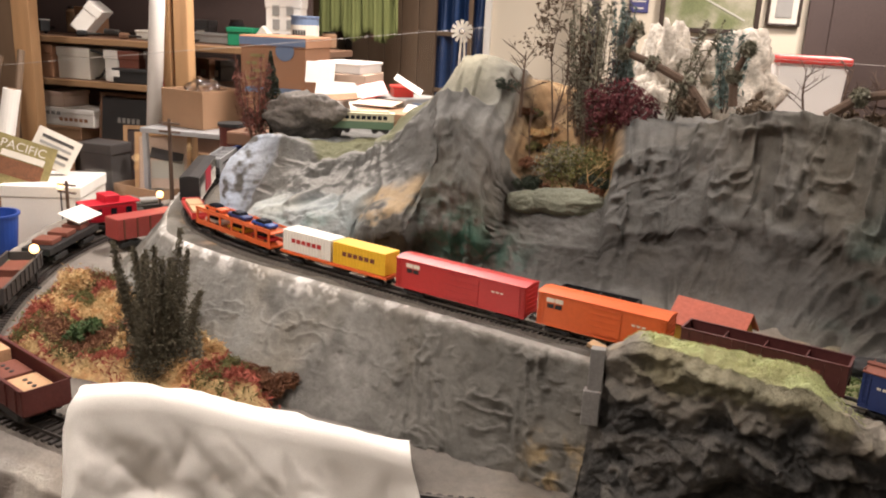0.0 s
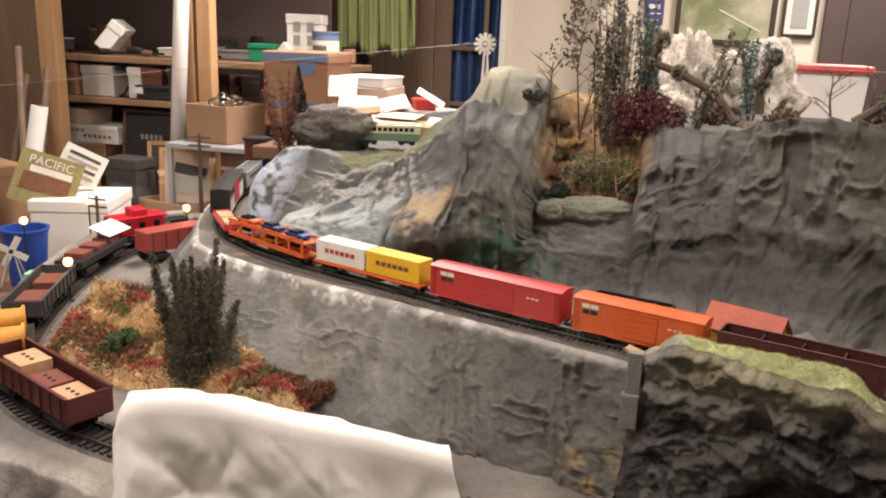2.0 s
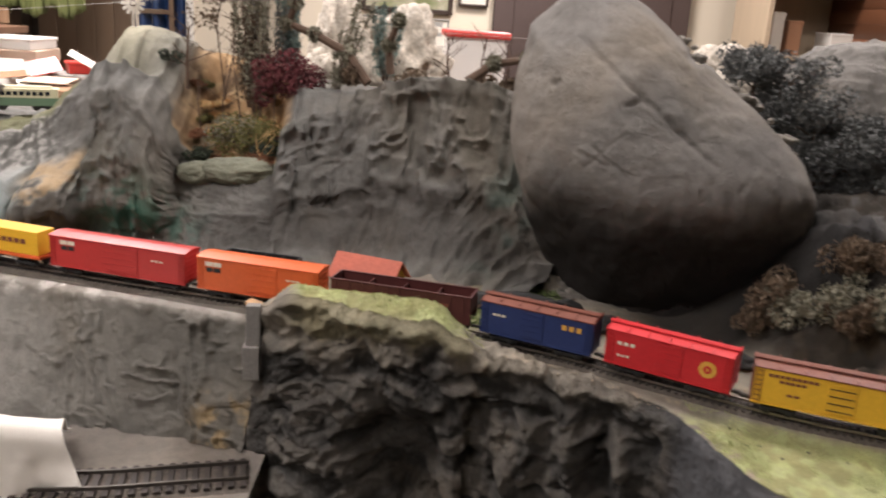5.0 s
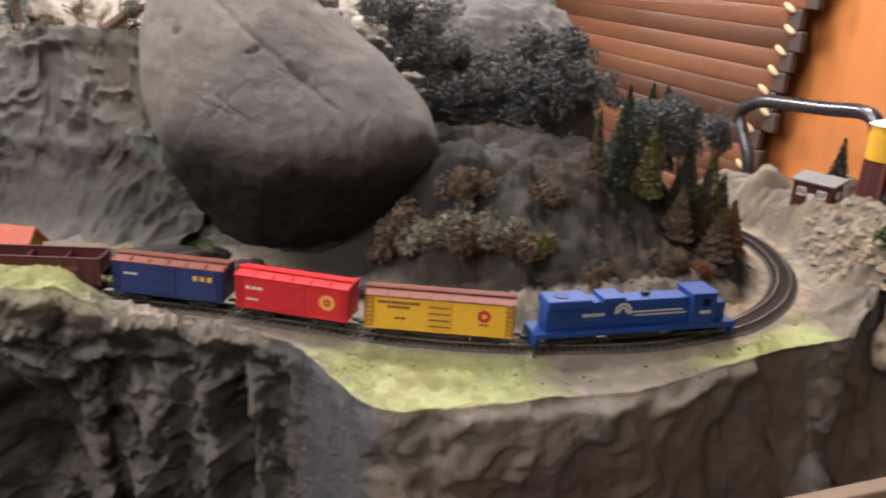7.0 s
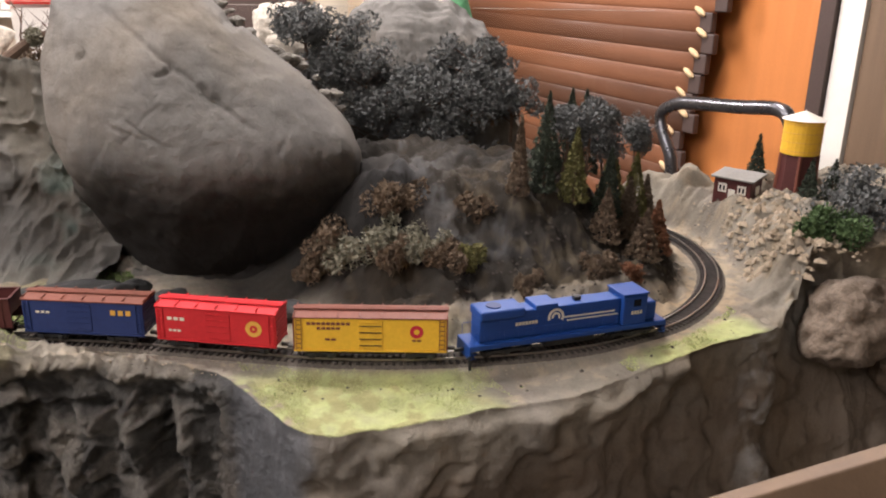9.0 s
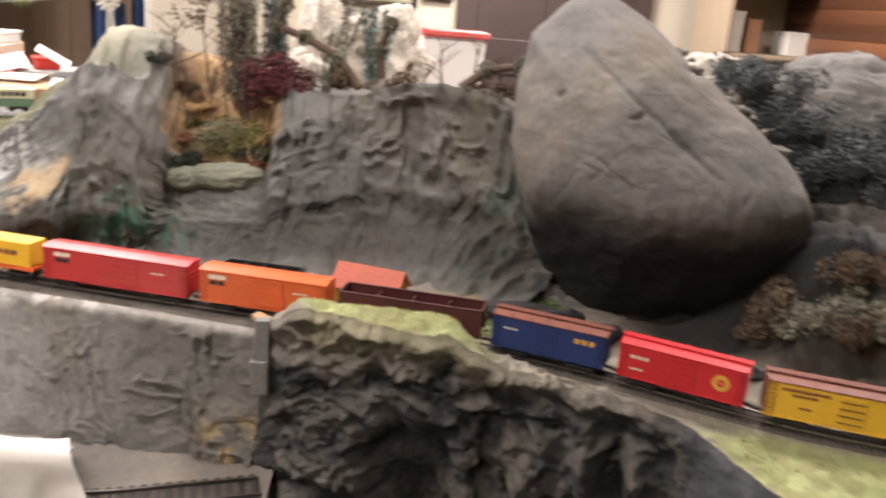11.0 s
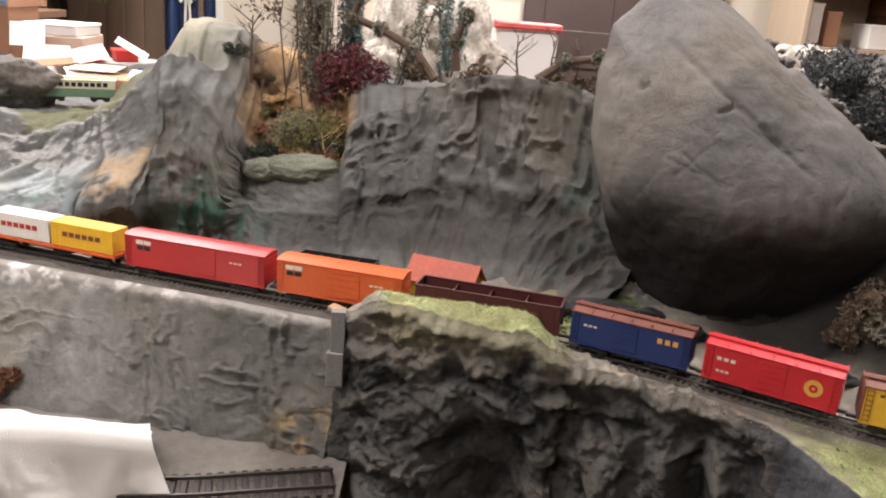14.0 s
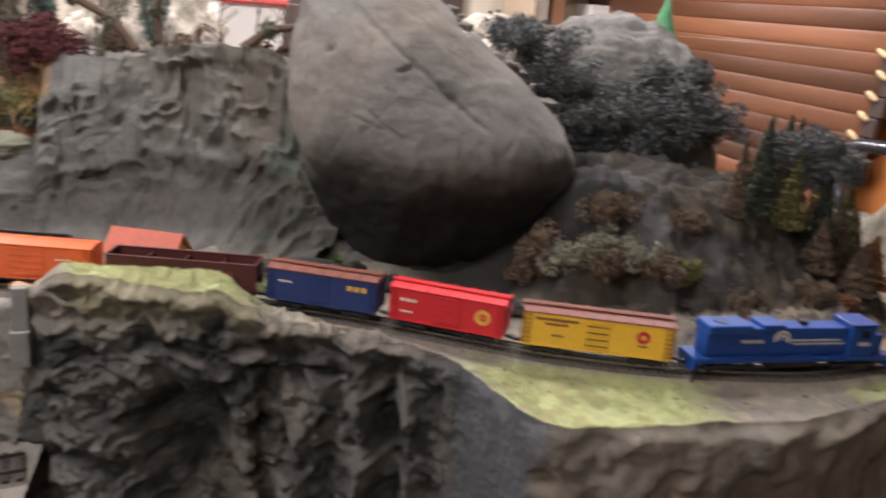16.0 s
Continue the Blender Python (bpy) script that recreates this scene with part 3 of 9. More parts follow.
def inflated(name, centre, right, outline, front, rear, n=330, m=190, amp=0.005, paint=None, label="", tilt=0.0, belly=-0.05, under=0.0, creases=()):
    """A boulder blown up from an outline; the outline runs round in (across, up), its faces bulge forward and back."""
    right = Vector((right[0], right[1], 0)).normalized()
    fwd = Vector((right.y, -right.x, 0))
    o = np.array(spline(list(outline) + [outline[0]], n + 1))[:-1]
    verts = []
    for sgn, dep in ((1, front), (-1, rear)):
        s = np.linspace(0, 1, m)
        if sgn < 0:
            s = s[:-1]
        ring = np.sin(s * math.pi / 2)
        bul = dep * np.cos(s * math.pi / 2) ** 0.8 * sgn
        rows = np.empty((n, len(s), 3))
        for j in range(len(s)):
            a = o[:, 0] * ring[j]
            b = o[:, 1] * ring[j]
            h = b - belly
            soft = np.sqrt(h * h + 0.0007)
            lean = -tilt * (h + soft) / 2 + under * (h - soft) / 2 + 0.02 * (tilt + under)
            dd = bul[j] + lean * (1 if sgn > 0 else 0.3 + 0.7 * ring[j])
            rows[:, j, 0] = centre[0] + right.x * a + fwd.x * dd
            rows[:, j, 1] = centre[1] + right.y * a + fwd.y * dd
            rows[:, j, 2] = centre[2] + b
        verts.append(rows if sgn > 0 else rows[:, ::-1])
    g = np.concatenate(verts, 1)
    f = g.reshape(-1, 3)
    cen = np.array(centre)
    nrm = f - cen
    nrm /= np.linalg.norm(nrm, axis=1, keepdims=True)
    f = f + nrm * (amp * fbm(f, 9, 3) + amp * 0.45 * fbm(f, 40, 3) + amp * 0.25 * ridged(f, 22, 3))[:, None]
    for (cx, cz, dx, dz, ln, wide, deep) in creases:
        a = (f - cen) @ np.array((right.x, right.y, 0.0)) - cx
        b = f[:, 2] - cen[2] - cz
        along, across = a * dx + b * dz, -a * dz + b * dx
        across = across + 0.0022 * fbm(f, 45, 2)
        f = f - nrm * (deep * np.exp(-(across / wide) ** 2) * smooth(ln, ln * 0.75, np.abs(along)))[:, None]
    c = paint(f) if paint else np.broadcast_to(GREY, f.shape).copy()
    me = mesh_from(name, f, grid_faces(n, g.shape[1], True), [M_SMOOTH], True, c)
    return tagged(new(name, me), label, "model mountain", kind="structure")


def boulder_paint(f):
    w = fbm(f, 10, 3)
    w2 = fbm(f * np.array((1, 1, 2.0)), 30, 3)
    c = np.broadcast_to(np.array((0.185, 0.176, 0.163)), f.shape).copy()
    c = blend(c, np.array((0.23, 0.218, 0.20)), 0.7 * smooth(0.1, 0.7, w))
    c = blend(c, DARK, 0.3 * smooth(0.2, 0.7, fbm(f + 4, 6, 2)))
    c = blend(c, PALE * 0.8, 0.12 * smooth(0.5, 1.0, w2))
    # shade of the overhang put into the colour, black with a ragged upper edge
    belly_shade = smooth(1.272, 1.165, f[:, 2] + 0.022 * w + 0.012 * w2 + 0.03 * fbm(f + 2, 5, 2))
    return blend(c, np.array((0.022, 0.020, 0.019)), 0.95 * belly_shade)


mountain_wall()
upper_deck()
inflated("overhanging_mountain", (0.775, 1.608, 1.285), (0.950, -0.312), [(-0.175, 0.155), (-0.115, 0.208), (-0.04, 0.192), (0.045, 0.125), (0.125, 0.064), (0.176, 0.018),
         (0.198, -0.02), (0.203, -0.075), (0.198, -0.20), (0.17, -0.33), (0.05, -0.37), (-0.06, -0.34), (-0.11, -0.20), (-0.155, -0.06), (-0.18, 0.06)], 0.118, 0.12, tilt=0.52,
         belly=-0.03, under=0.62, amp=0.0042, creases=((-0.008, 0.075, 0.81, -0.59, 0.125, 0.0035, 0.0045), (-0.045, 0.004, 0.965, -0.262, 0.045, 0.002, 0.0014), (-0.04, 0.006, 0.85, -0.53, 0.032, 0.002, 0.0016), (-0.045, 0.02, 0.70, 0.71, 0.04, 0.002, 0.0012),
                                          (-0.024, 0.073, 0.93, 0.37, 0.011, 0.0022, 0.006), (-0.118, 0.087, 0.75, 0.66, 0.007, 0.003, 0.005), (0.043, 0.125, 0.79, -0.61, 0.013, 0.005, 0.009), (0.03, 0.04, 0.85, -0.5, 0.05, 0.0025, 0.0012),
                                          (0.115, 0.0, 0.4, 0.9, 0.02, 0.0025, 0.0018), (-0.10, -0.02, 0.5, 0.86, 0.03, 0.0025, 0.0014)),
         paint=boulder_paint, label="smooth grey plaster mountain with a darkened overhanging underside")
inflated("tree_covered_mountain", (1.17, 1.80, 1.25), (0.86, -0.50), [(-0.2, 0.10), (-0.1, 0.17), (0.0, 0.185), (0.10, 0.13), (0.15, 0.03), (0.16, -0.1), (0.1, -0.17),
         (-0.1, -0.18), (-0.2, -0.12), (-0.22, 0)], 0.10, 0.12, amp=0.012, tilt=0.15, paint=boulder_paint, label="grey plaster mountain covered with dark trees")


def rock_skirt():
    """Broken rock that spills out of the crevice and along the foot of the smooth mountain."""
    nu, nv = 300, 90
    p, back = offset_curve([(0.575, 1.735), (0.625, 1.668), (0.69, 1.605), (0.76, 1.575), (0.83, 1.535), (0.90, 1.525), (0.98, 1.52), (1.06, 1.53)], nu)
    u, v = np.meshgrid(np.linspace(0, 1, nu), np.linspace(0, 1, nv), indexing="ij")
    top = np.interp(u[:, 0], [0, 0.15, 0.3, 0.5, 0.75, 1], [0.14, 0.13, 0.075, 0.055, 0.075, 0.10])
    dist = 0.13 * v ** 0.9
    z = DECK - 0.006 + top[:, None] * v ** 0.8
    g = np.stack([p[:, 0:1] + back[:, 0:1] * dist, p[:, 1:2] + back[:, 1:2] * dist, z], 2)
    f = g.reshape(-1, 3)
    wp = f + 0.012 * np.stack([fbm(f + 4, 22, 2), fbm(f + 6, 22, 2), fbm(f + 1, 22, 2)], 1)
    up = (0.012 * np.tanh(3 * fbm(wp, 24, 2)) + 0.011 * ridged(wp, 38, 3) + 0.012 * knobs(wp, 45) - 0.016) * smooth(0, 0.12, v).reshape(-1)
    f = f + np.array((-0.35, -0.6, 0.75)) * up[:, None]
    w = fbm(f, 30, 3)
    c = blend(np.broadcast_to(np.array((0.14, 0.13, 0.115)), f.shape).copy(), np.array((0.27, 0.245, 0.205)), smooth(-0.1, 0.5, w))
    c = blend(c, np.array((0.035, 0.033, 0.03)), 0.8 * smooth(0.1, 0.5, fbm(f + 9, 20, 2)))
    c = blend(c, TEAL * 0.6, 0.6 * smooth(0.66, 0.60, f[:, 0]) * smooth(-0.2, 0.4, w))
    # shade below the mountain put into the skirt's colour
    under_shade = smooth(0.69, 0.77, f[:, 0] + 0.02 * w)
    c = blend(c, np.array((0.02, 0.018, 0.017)), 0.93 * under_shade)
    c = blend(c, np.array((0.15, 0.155, 0.165)), 0.75 * smooth(0.97, 1.02, f[:, 0]) * smooth(0.0, 0.45, w))
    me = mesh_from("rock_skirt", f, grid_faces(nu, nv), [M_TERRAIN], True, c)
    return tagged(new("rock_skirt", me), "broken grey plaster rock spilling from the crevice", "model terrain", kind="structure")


rock_skirt()


def track_distance(xy, line=None):
    line = TRACK[::3] if line is None else line
    out = np.empty(len(xy))
    for i in range(0, len(xy), 20000):
        q = xy[i:i + 20000]
        out[i:i + 20000] = np.sqrt(((q[:, None, :] - line[None]) ** 2).sum(2)).min(1)
    return out


# ---- the dark rocks, the grass bench and the hut hill ----
FRONT = [(0.306, 1.505), (0.312, 1.478), (0.345, 1.449), (0.43, 1.415), (0.52, 1.385), (0.57, 1.385), (0.64, 1.352), (0.70, 1.320), (0.726, 1.300), (0.742, 1.262), (0.757, 1.21), (0.777, 1.162),
         (0.833, 1.147), (0.917, 1.142), (1.036, 1.130), (1.136, 1.146), (1.25, 1.158), (1.33, 1.16), (1.40, 1.195), (1.50, 1.235), (1.62, 1.20), (1.85, 1.08), (2.2, 0.98)]


def lip_height(x):
    return np.interp(x, [0.30, 0.32, 0.36, 0.51, 0.56, 0.66, 0.72, 0.80, 1.1, 1.25, 1.34, 1.42, 1.5, 1.7, 2.2],
                     [1.098, 1.106, 1.112, 1.110, 1.102, 1.098, 1.092, 1.084, 1.084, 1.092, 1.094, 1.11, 1.125, 1.13, 1.15])


def ground_height(xy):
    """Height of the right-hand ground over the plan."""
    x, y = xy[:, 0], xy[:, 1]
    d = np.minimum(track_distance(xy), 9)
    ty = np.interp(x, TRACK[400:1050, 0], TRACK[400:1050, 1])
    front = smooth(0.0, -0.02, y - ty) * smooth(1.40, 1.25, x)
    z = np.full(len(x), DECK - 0.001)
    hump = smooth(0.30, 0.36, x) * smooth(0.56, 0.50, x)
    crown = 0.034 + 0.018 * smooth(0.024, 0.044, d) * smooth(0.10, 0.055, d)
    z = z + front * smooth(0.020, 0.034, d) * (hump * crown + (lip_height(x) - DECK) * (1 - hump))
    inside = smooth(0.0, 0.02, y - ty) * smooth(0.80, 0.98, x) * smooth(1.5, 1.4, x)
    z = z + inside * (0.028 * smooth(0.03, 0.07, d) + 0.11 * smooth(0.07, 0.26, d))
    right = smooth(0.032, 0.075, d) * np.maximum(smooth(1.44, 1.50, x), smooth(1.30, 1.42, x) * smooth(1.30, 1.24, y))
    z = z + right * (0.066 + 0.008 * smooth(1.20, 1.33, y)) * smooth(1.385, 1.46, x + 0.3 * (y - 1.25))
    rough = 0.5 + 1.6 * inside + 1.5 * right + 0.55 * hump * front + 1.6 * front * (1 - hump) * smooth(0.72, 0.66, x)
    p = np.stack([x, y, 0 * x], 1)
    crag = np.tanh(4 * fbm(p + 2, 16, 2)) + 0.6 * np.tanh(5 * fbm(p + 5, 34, 2))
    z = z + (0.006 * inside + 0.010 * right) * smooth(0.035, 0.08, d) * crag
    wp = p + 0.012 * np.stack([fbm(p + 4, 24, 2), fbm(p + 6, 24, 2), 0 * x], 1)
    z = z + inside * smooth(0.04, 0.09, d) * (0.022 * (knobs(wp, 17) - 0.6) + 0.010 * (knobs(wp + 3, 42) - 0.6))
    z = z + smooth(0.017, 0.032, d) * rough * (0.0025 * fbm(p, 35, 3) + 0.0018 * ridged(p, 70, 3) - 0.0012)
    return z


def right_ground():
    nu, nv, nw = 760, 210, 190
    e = spline(FRONT, 4000)
    tang = np.gradient(e, axis=0)
    last = int(np.argmax(e[:, 0] > 0.80))
    keep = np.concatenate([np.linspace(0, last, 380).astype(int), np.linspace(last, 3999, nu - 379).astype(int)[1:]])
    e, tang = e[keep], tang[keep]
    tang /= np.linalg.norm(tang, axis=1, keepdims=True)
    outw = np.stack([tang[:, 1], -tang[:, 0]], 1)
    t = np.linspace(0, 1, nv) ** 1.25
    deck = np.empty((nu, nv, 3))
    far = np.stack([e[:, 0], np.interp(e[:, 0], [0.3, 1.36, 1.46, 1.7, 2.2], [2.25, 2.2, 1.72, 1.56, 1.45])], 1)
    for j, k in enumerate(t):
        deck[:, j, :2] = e * (1 - k) + far * k
    df = deck.reshape(-1, 3)
    df[:, 2] = ground_height(df[:, :2])
    df[:, 2] -= np.tile(smooth(0.9, 1.0, np.linspace(0, 1, nv)) ** 2 * 0.25, nu) * (df[:, 0] > 1.36)
    deck = df.reshape(nu, nv, 3)
    v = np.linspace(0, 1, nw + 1)[1:]
    wall = np.empty((nu, nw, 3))
    ex = e[:, 0]
    rocky = smooth(0.748, 0.728, ex)
    lean = np.interp(ex, [0.31, 0.36, 0.7, 0.76, 1.0, 1.36, 1.45, 2.2], [0.04, 0.05, 0.04, 0.0, 0.03, 0.03, 0.10, 0.15])
    for j, k in enumerate(v):
        wall[:, j, :2] = e + outw * (lean * k ** 1.2)[:, None]
        wall[:, j, 2] = deck[:, 0, 2] - 0.34 * k
    n3 = np.concatenate([outw, np.zeros((nu, 1))], 1)
    f = wall.reshape(-1, 3)
    N = np.repeat(n3, nw, 0)
    R = np.repeat(rocky, nw)
    K = np.tile(v, nu)
    X, Z0 = f[:, 0].copy(), f[:, 2].copy()
    warp = f + 0.014 * np.stack([fbm(f + 5, 22, 2), fbm(f + 9, 22, 2), fbm(f + 2, 22, 2)], 1)
    warp2 = warp + 0.005 * np.stack([fbm(f + 3, 70, 2), fbm(f + 8, 70, 2), fbm(f + 6, 70, 2)], 1)
    big, mid, tiny = knobs(warp * np.array((1, 1, 0.75)), 20), knobs(warp2 * np.array((1, 1, 1.25)) + 2.7, 42), knobs(warp2 * np.array((1, 1, 1.2)) + 5.1, 95)
    flakes = np.tanh(5 * fbm(warp2 * np.array((1, 1, 1.8)), 26, 2))
    lump = 0.024 * big + 0.018 * mid + 0.0085 * tiny + 0.005 * flakes + 0.011 * (ridged(warp2 * np.array((1, 1, 1.3)), 30, 3) - 0.6) + 0.007 * laps(Z0 * 30 + 2.2 * fbm(warp, 12, 2) + 0.6 * fbm(f, 60, 2)) + 0.002 * fbm(f, 180, 2)
    # columns of knobs on the second rock
    pillar = np.exp(-((X - 0.598 - 0.012 * np.sin(K * 9)) / 0.014) ** 2) + 1.1 * np.exp(-((X - 0.652 + 0.006 * np.sin(K * 13)) / 0.010) ** 2) + 0.7 * np.exp(-((X - 0.70) / 0.009) ** 2)
    lump += 0.022 * pillar * smooth(0.04, 0.14, K) * (0.1 + 0.9 * mid + 0.35 * tiny)
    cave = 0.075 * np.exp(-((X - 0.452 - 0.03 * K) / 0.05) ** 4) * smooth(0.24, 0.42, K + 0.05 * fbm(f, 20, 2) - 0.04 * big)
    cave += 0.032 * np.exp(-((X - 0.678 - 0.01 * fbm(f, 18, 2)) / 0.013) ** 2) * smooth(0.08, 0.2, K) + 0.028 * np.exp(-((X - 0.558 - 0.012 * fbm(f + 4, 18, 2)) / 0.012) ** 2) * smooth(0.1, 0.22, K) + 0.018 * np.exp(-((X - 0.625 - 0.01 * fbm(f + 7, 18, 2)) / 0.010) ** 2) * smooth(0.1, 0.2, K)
    brim = 0.014 * smooth(0.10, 0.03, K + 0.03 * fbm(warp, 30, 2)) * (0.4 + mid)
    lump = 0.040 + (lump - 0.040) * (0.55 + 0.45 * smooth(0.05, 0.16, K)) + brim
    streak = 0.003 * ridged(warp * np.array((1, 1, 0.4)), 30, 3) + 0.014 * fbm(warp, 8, 3) + 0.008 * np.tanh(4 * fbm(warp, 18, 3))
    flat = np.exp(-((X - 0.752) / 0.025) ** 6)
    R = R * smooth(0.300, 0.335, X)
    disp = R * (0.72 * (lump - 0.040) - 0.8 * cave) + (1 - R) * (1 - flat) * streak + 0.001 * fbm(f, 150, 2)
    f = f + N * (disp * smooth(0, 0.035, K))[:, None]
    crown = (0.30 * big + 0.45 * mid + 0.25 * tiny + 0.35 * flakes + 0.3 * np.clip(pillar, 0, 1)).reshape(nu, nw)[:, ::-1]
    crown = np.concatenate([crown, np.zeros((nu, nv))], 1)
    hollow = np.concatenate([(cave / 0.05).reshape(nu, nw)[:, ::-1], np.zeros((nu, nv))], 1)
    wall = f.reshape(nu, nw, 3)
    g = np.concatenate([wall[:, ::-1], deck], 1)
    f = g.reshape(-1, 3)
    nt = nw + nv
    w1, w2 = fbm(f, 12, 4).reshape(nu, nt), fbm(f, 60, 3).reshape(nu, nt)
    X2, Y2, Z2 = (g[..., i] for i in range(3))
    isw = np.broadcast_to(np.arange(nt) < nw, (nu, nt)).astype(float)
    d2 = track_distance(f[:, :2]).reshape(nu, nt)
    c = np.broadcast_to(np.array((0.24, 0.215, 0.175)), (nu, nt, 3)).copy()
    c = blend(c, np.array((0.20, 0.18, 0.155)), 0.7 * smooth(-0.2, 0.5, w1))
    c = blend(c, np.array((0.36, 0.30, 0.22)), 0.6 * smooth(0.2, 0.7, w2) * (1 - isw))
    rockpaint = isw * rocky[:, None]
    # near-black base with grey and tan dry-brushed over the crowns
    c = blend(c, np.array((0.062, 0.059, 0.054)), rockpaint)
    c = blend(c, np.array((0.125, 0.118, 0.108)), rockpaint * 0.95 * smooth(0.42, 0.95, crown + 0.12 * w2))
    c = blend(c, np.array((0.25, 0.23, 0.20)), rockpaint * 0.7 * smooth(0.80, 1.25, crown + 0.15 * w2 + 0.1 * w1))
    # cave recesses darkened in the colour to stand in for shade
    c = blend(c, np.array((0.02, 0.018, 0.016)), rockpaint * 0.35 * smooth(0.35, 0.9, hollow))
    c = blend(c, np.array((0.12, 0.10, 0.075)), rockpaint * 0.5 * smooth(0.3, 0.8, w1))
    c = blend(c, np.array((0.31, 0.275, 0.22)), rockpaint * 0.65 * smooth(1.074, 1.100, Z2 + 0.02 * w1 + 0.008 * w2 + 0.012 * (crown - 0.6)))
    mantle = isw * rocky[:, None] * smooth(0.33, 0.37, X2) * smooth(0.60, 0.54, X2) * smooth(1.098, 1.112, Z2 + 0.010 * w2 + 0.006 * w1)
    c = blend(c, np.array((0.36, 0.33, 0.18)), 0.5 * mantle)
    sheet = isw * np.exp(-((X2 - 0.754) / 0.026) ** 6)
    c = blend(c, np.array((0.082, 0.084, 0.09)), sheet * 0.97)
    c = blend(c, np.array((0.17, 0.172, 0.18)), sheet * smooth(0.1, 0.6, w1) * 0.7)
    c = blend(c, np.array((0.17, 0.135, 0.105)), isw * (1 - rocky[:, None]) * (1 - sheet) * smooth(1.07, 0.99, Z2 + 0.03 * w1) * 0.8)
    c = blend(c, np.array((0.42, 0.42, 0.41)), isw * np.exp(-((X2 - 1.325) / 0.025) ** 2) * smooth(-0.4, 0.5, w2) * 0.7)
    turf = (1 - isw) * smooth(0.018, 0.03, d2) * smooth(0.735, 0.765, X2 - 0.12 * w2 * 0.3) * smooth(1.0, 0.90, X2 + 0.05 * w1) * smooth(1.30, 1.26, Y2)
    turf = np.maximum(turf, (1 - isw) * smooth(0.34, 0.37, X2) * smooth(0.545, 0.51, X2) * smooth(0.022, 0.03, d2) * smooth(0.098, 0.075, d2 + 0.014 * w2) * (Y2 < 1.55))
    turf = np.maximum(turf, (1 - isw) * smooth(0.022, 0.035, d2) * smooth(1.12, 1.17, X2) * smooth(1.34, 1.30, X2) * smooth(1.215, 1.19, Y2))
    turf = np.maximum(turf, 0.7 * (1 - isw) * smooth(0.02, 0.04, d2) * smooth(0.42, 0.47, X2) * smooth(0.68, 0.6, X2) * smooth(1.46, 1.50, Y2) * smooth(1.66, 1.58, Y2))
    c = blend(c, np.array((0.43, 0.47, 0.21)), turf * (0.85 + 0.25 * w2))
    c = blend(c, np.array((0.22, 0.19, 0.10)), turf * 0.6 * smooth(0.1, 0.6, w1 + w2))
    # mound darkened in its colour, standing in for the mountain's shade
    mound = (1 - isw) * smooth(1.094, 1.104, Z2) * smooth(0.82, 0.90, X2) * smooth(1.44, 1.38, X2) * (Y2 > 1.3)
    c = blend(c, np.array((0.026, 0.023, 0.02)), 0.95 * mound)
    # shade under the overhang blended into the ground colour
    under_shade = (1 - isw) * smooth(0.72, 0.80, X2) * smooth(1.04, 0.98, X2 + 0.02 * w1) * smooth(1.40, 1.45, Y2 + 0.02 * w1)
    c = blend(c, np.array((0.016, 0.015, 0.014)), 0.9 * under_shade)
    c = blend(c, np.array((0.055, 0.045, 0.033)), 0.8 * mound * (1 - under_shade) * smooth(0.1, 0.6, w2))
    c = blend(c, np.array((0.13, 0.135, 0.145)), 0.5 * mound * np.exp(-((X2 - 1.04) / 0.06) ** 2) * smooth(1.14, 1.17, Z2) * smooth(-0.1, 0.4, w1 + w2))
    c = blend(c, np.array((0.095, 0.08, 0.058)), 0.7 * mound * smooth(1.02, 1.10, X2) * smooth(0.0, 0.5, w2) * smooth(1.50, 1.42, Y2))
    c = blend(c, np.array((0.42, 0.34, 0.24)), (1 - isw) * 0.8 * smooth(0.016, 0.02, d2) * smooth(0.045, 0.03, d2) * smooth(1.05, 1.25, X2) * smooth(-0.6, 0.4, w2))
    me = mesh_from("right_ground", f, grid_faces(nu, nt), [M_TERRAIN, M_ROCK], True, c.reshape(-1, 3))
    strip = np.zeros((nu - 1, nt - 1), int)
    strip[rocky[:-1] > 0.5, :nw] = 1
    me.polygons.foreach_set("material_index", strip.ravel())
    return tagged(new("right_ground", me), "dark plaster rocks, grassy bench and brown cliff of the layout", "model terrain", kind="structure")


right_ground()


# ---- the lower loop ----
LOWZ = 0.945
LOW_TRACK = spline([(0.312, 1.391), (0.229, 1.375), (0.145, 1.36), (-0.02, 1.348), (-0.2, 1.35), (-0.31, 1.366), (-0.42, 1.395), (-0.52, 1.45), (-0.61, 1.54),
                    (-0.69, 1.67), (-0.755, 1.81), (-0.805, 1.95), (-0.83, 2.1), (-0.83, 2.3), (-0.78, 2.6)], 500)
LOW_EDGE = [(0.318, 1.332), (0.145, 1.305), (-0.05, 1.29), (-0.2, 1.292), (-0.31, 1.307), (-0.44, 1.338), (-0.565, 1.405), (-0.665, 1.51), (-0.76, 1.65),
            (-0.85, 1.82), (-0.93, 2.0), (-1.02, 2.25), (-1.05, 2.7)]


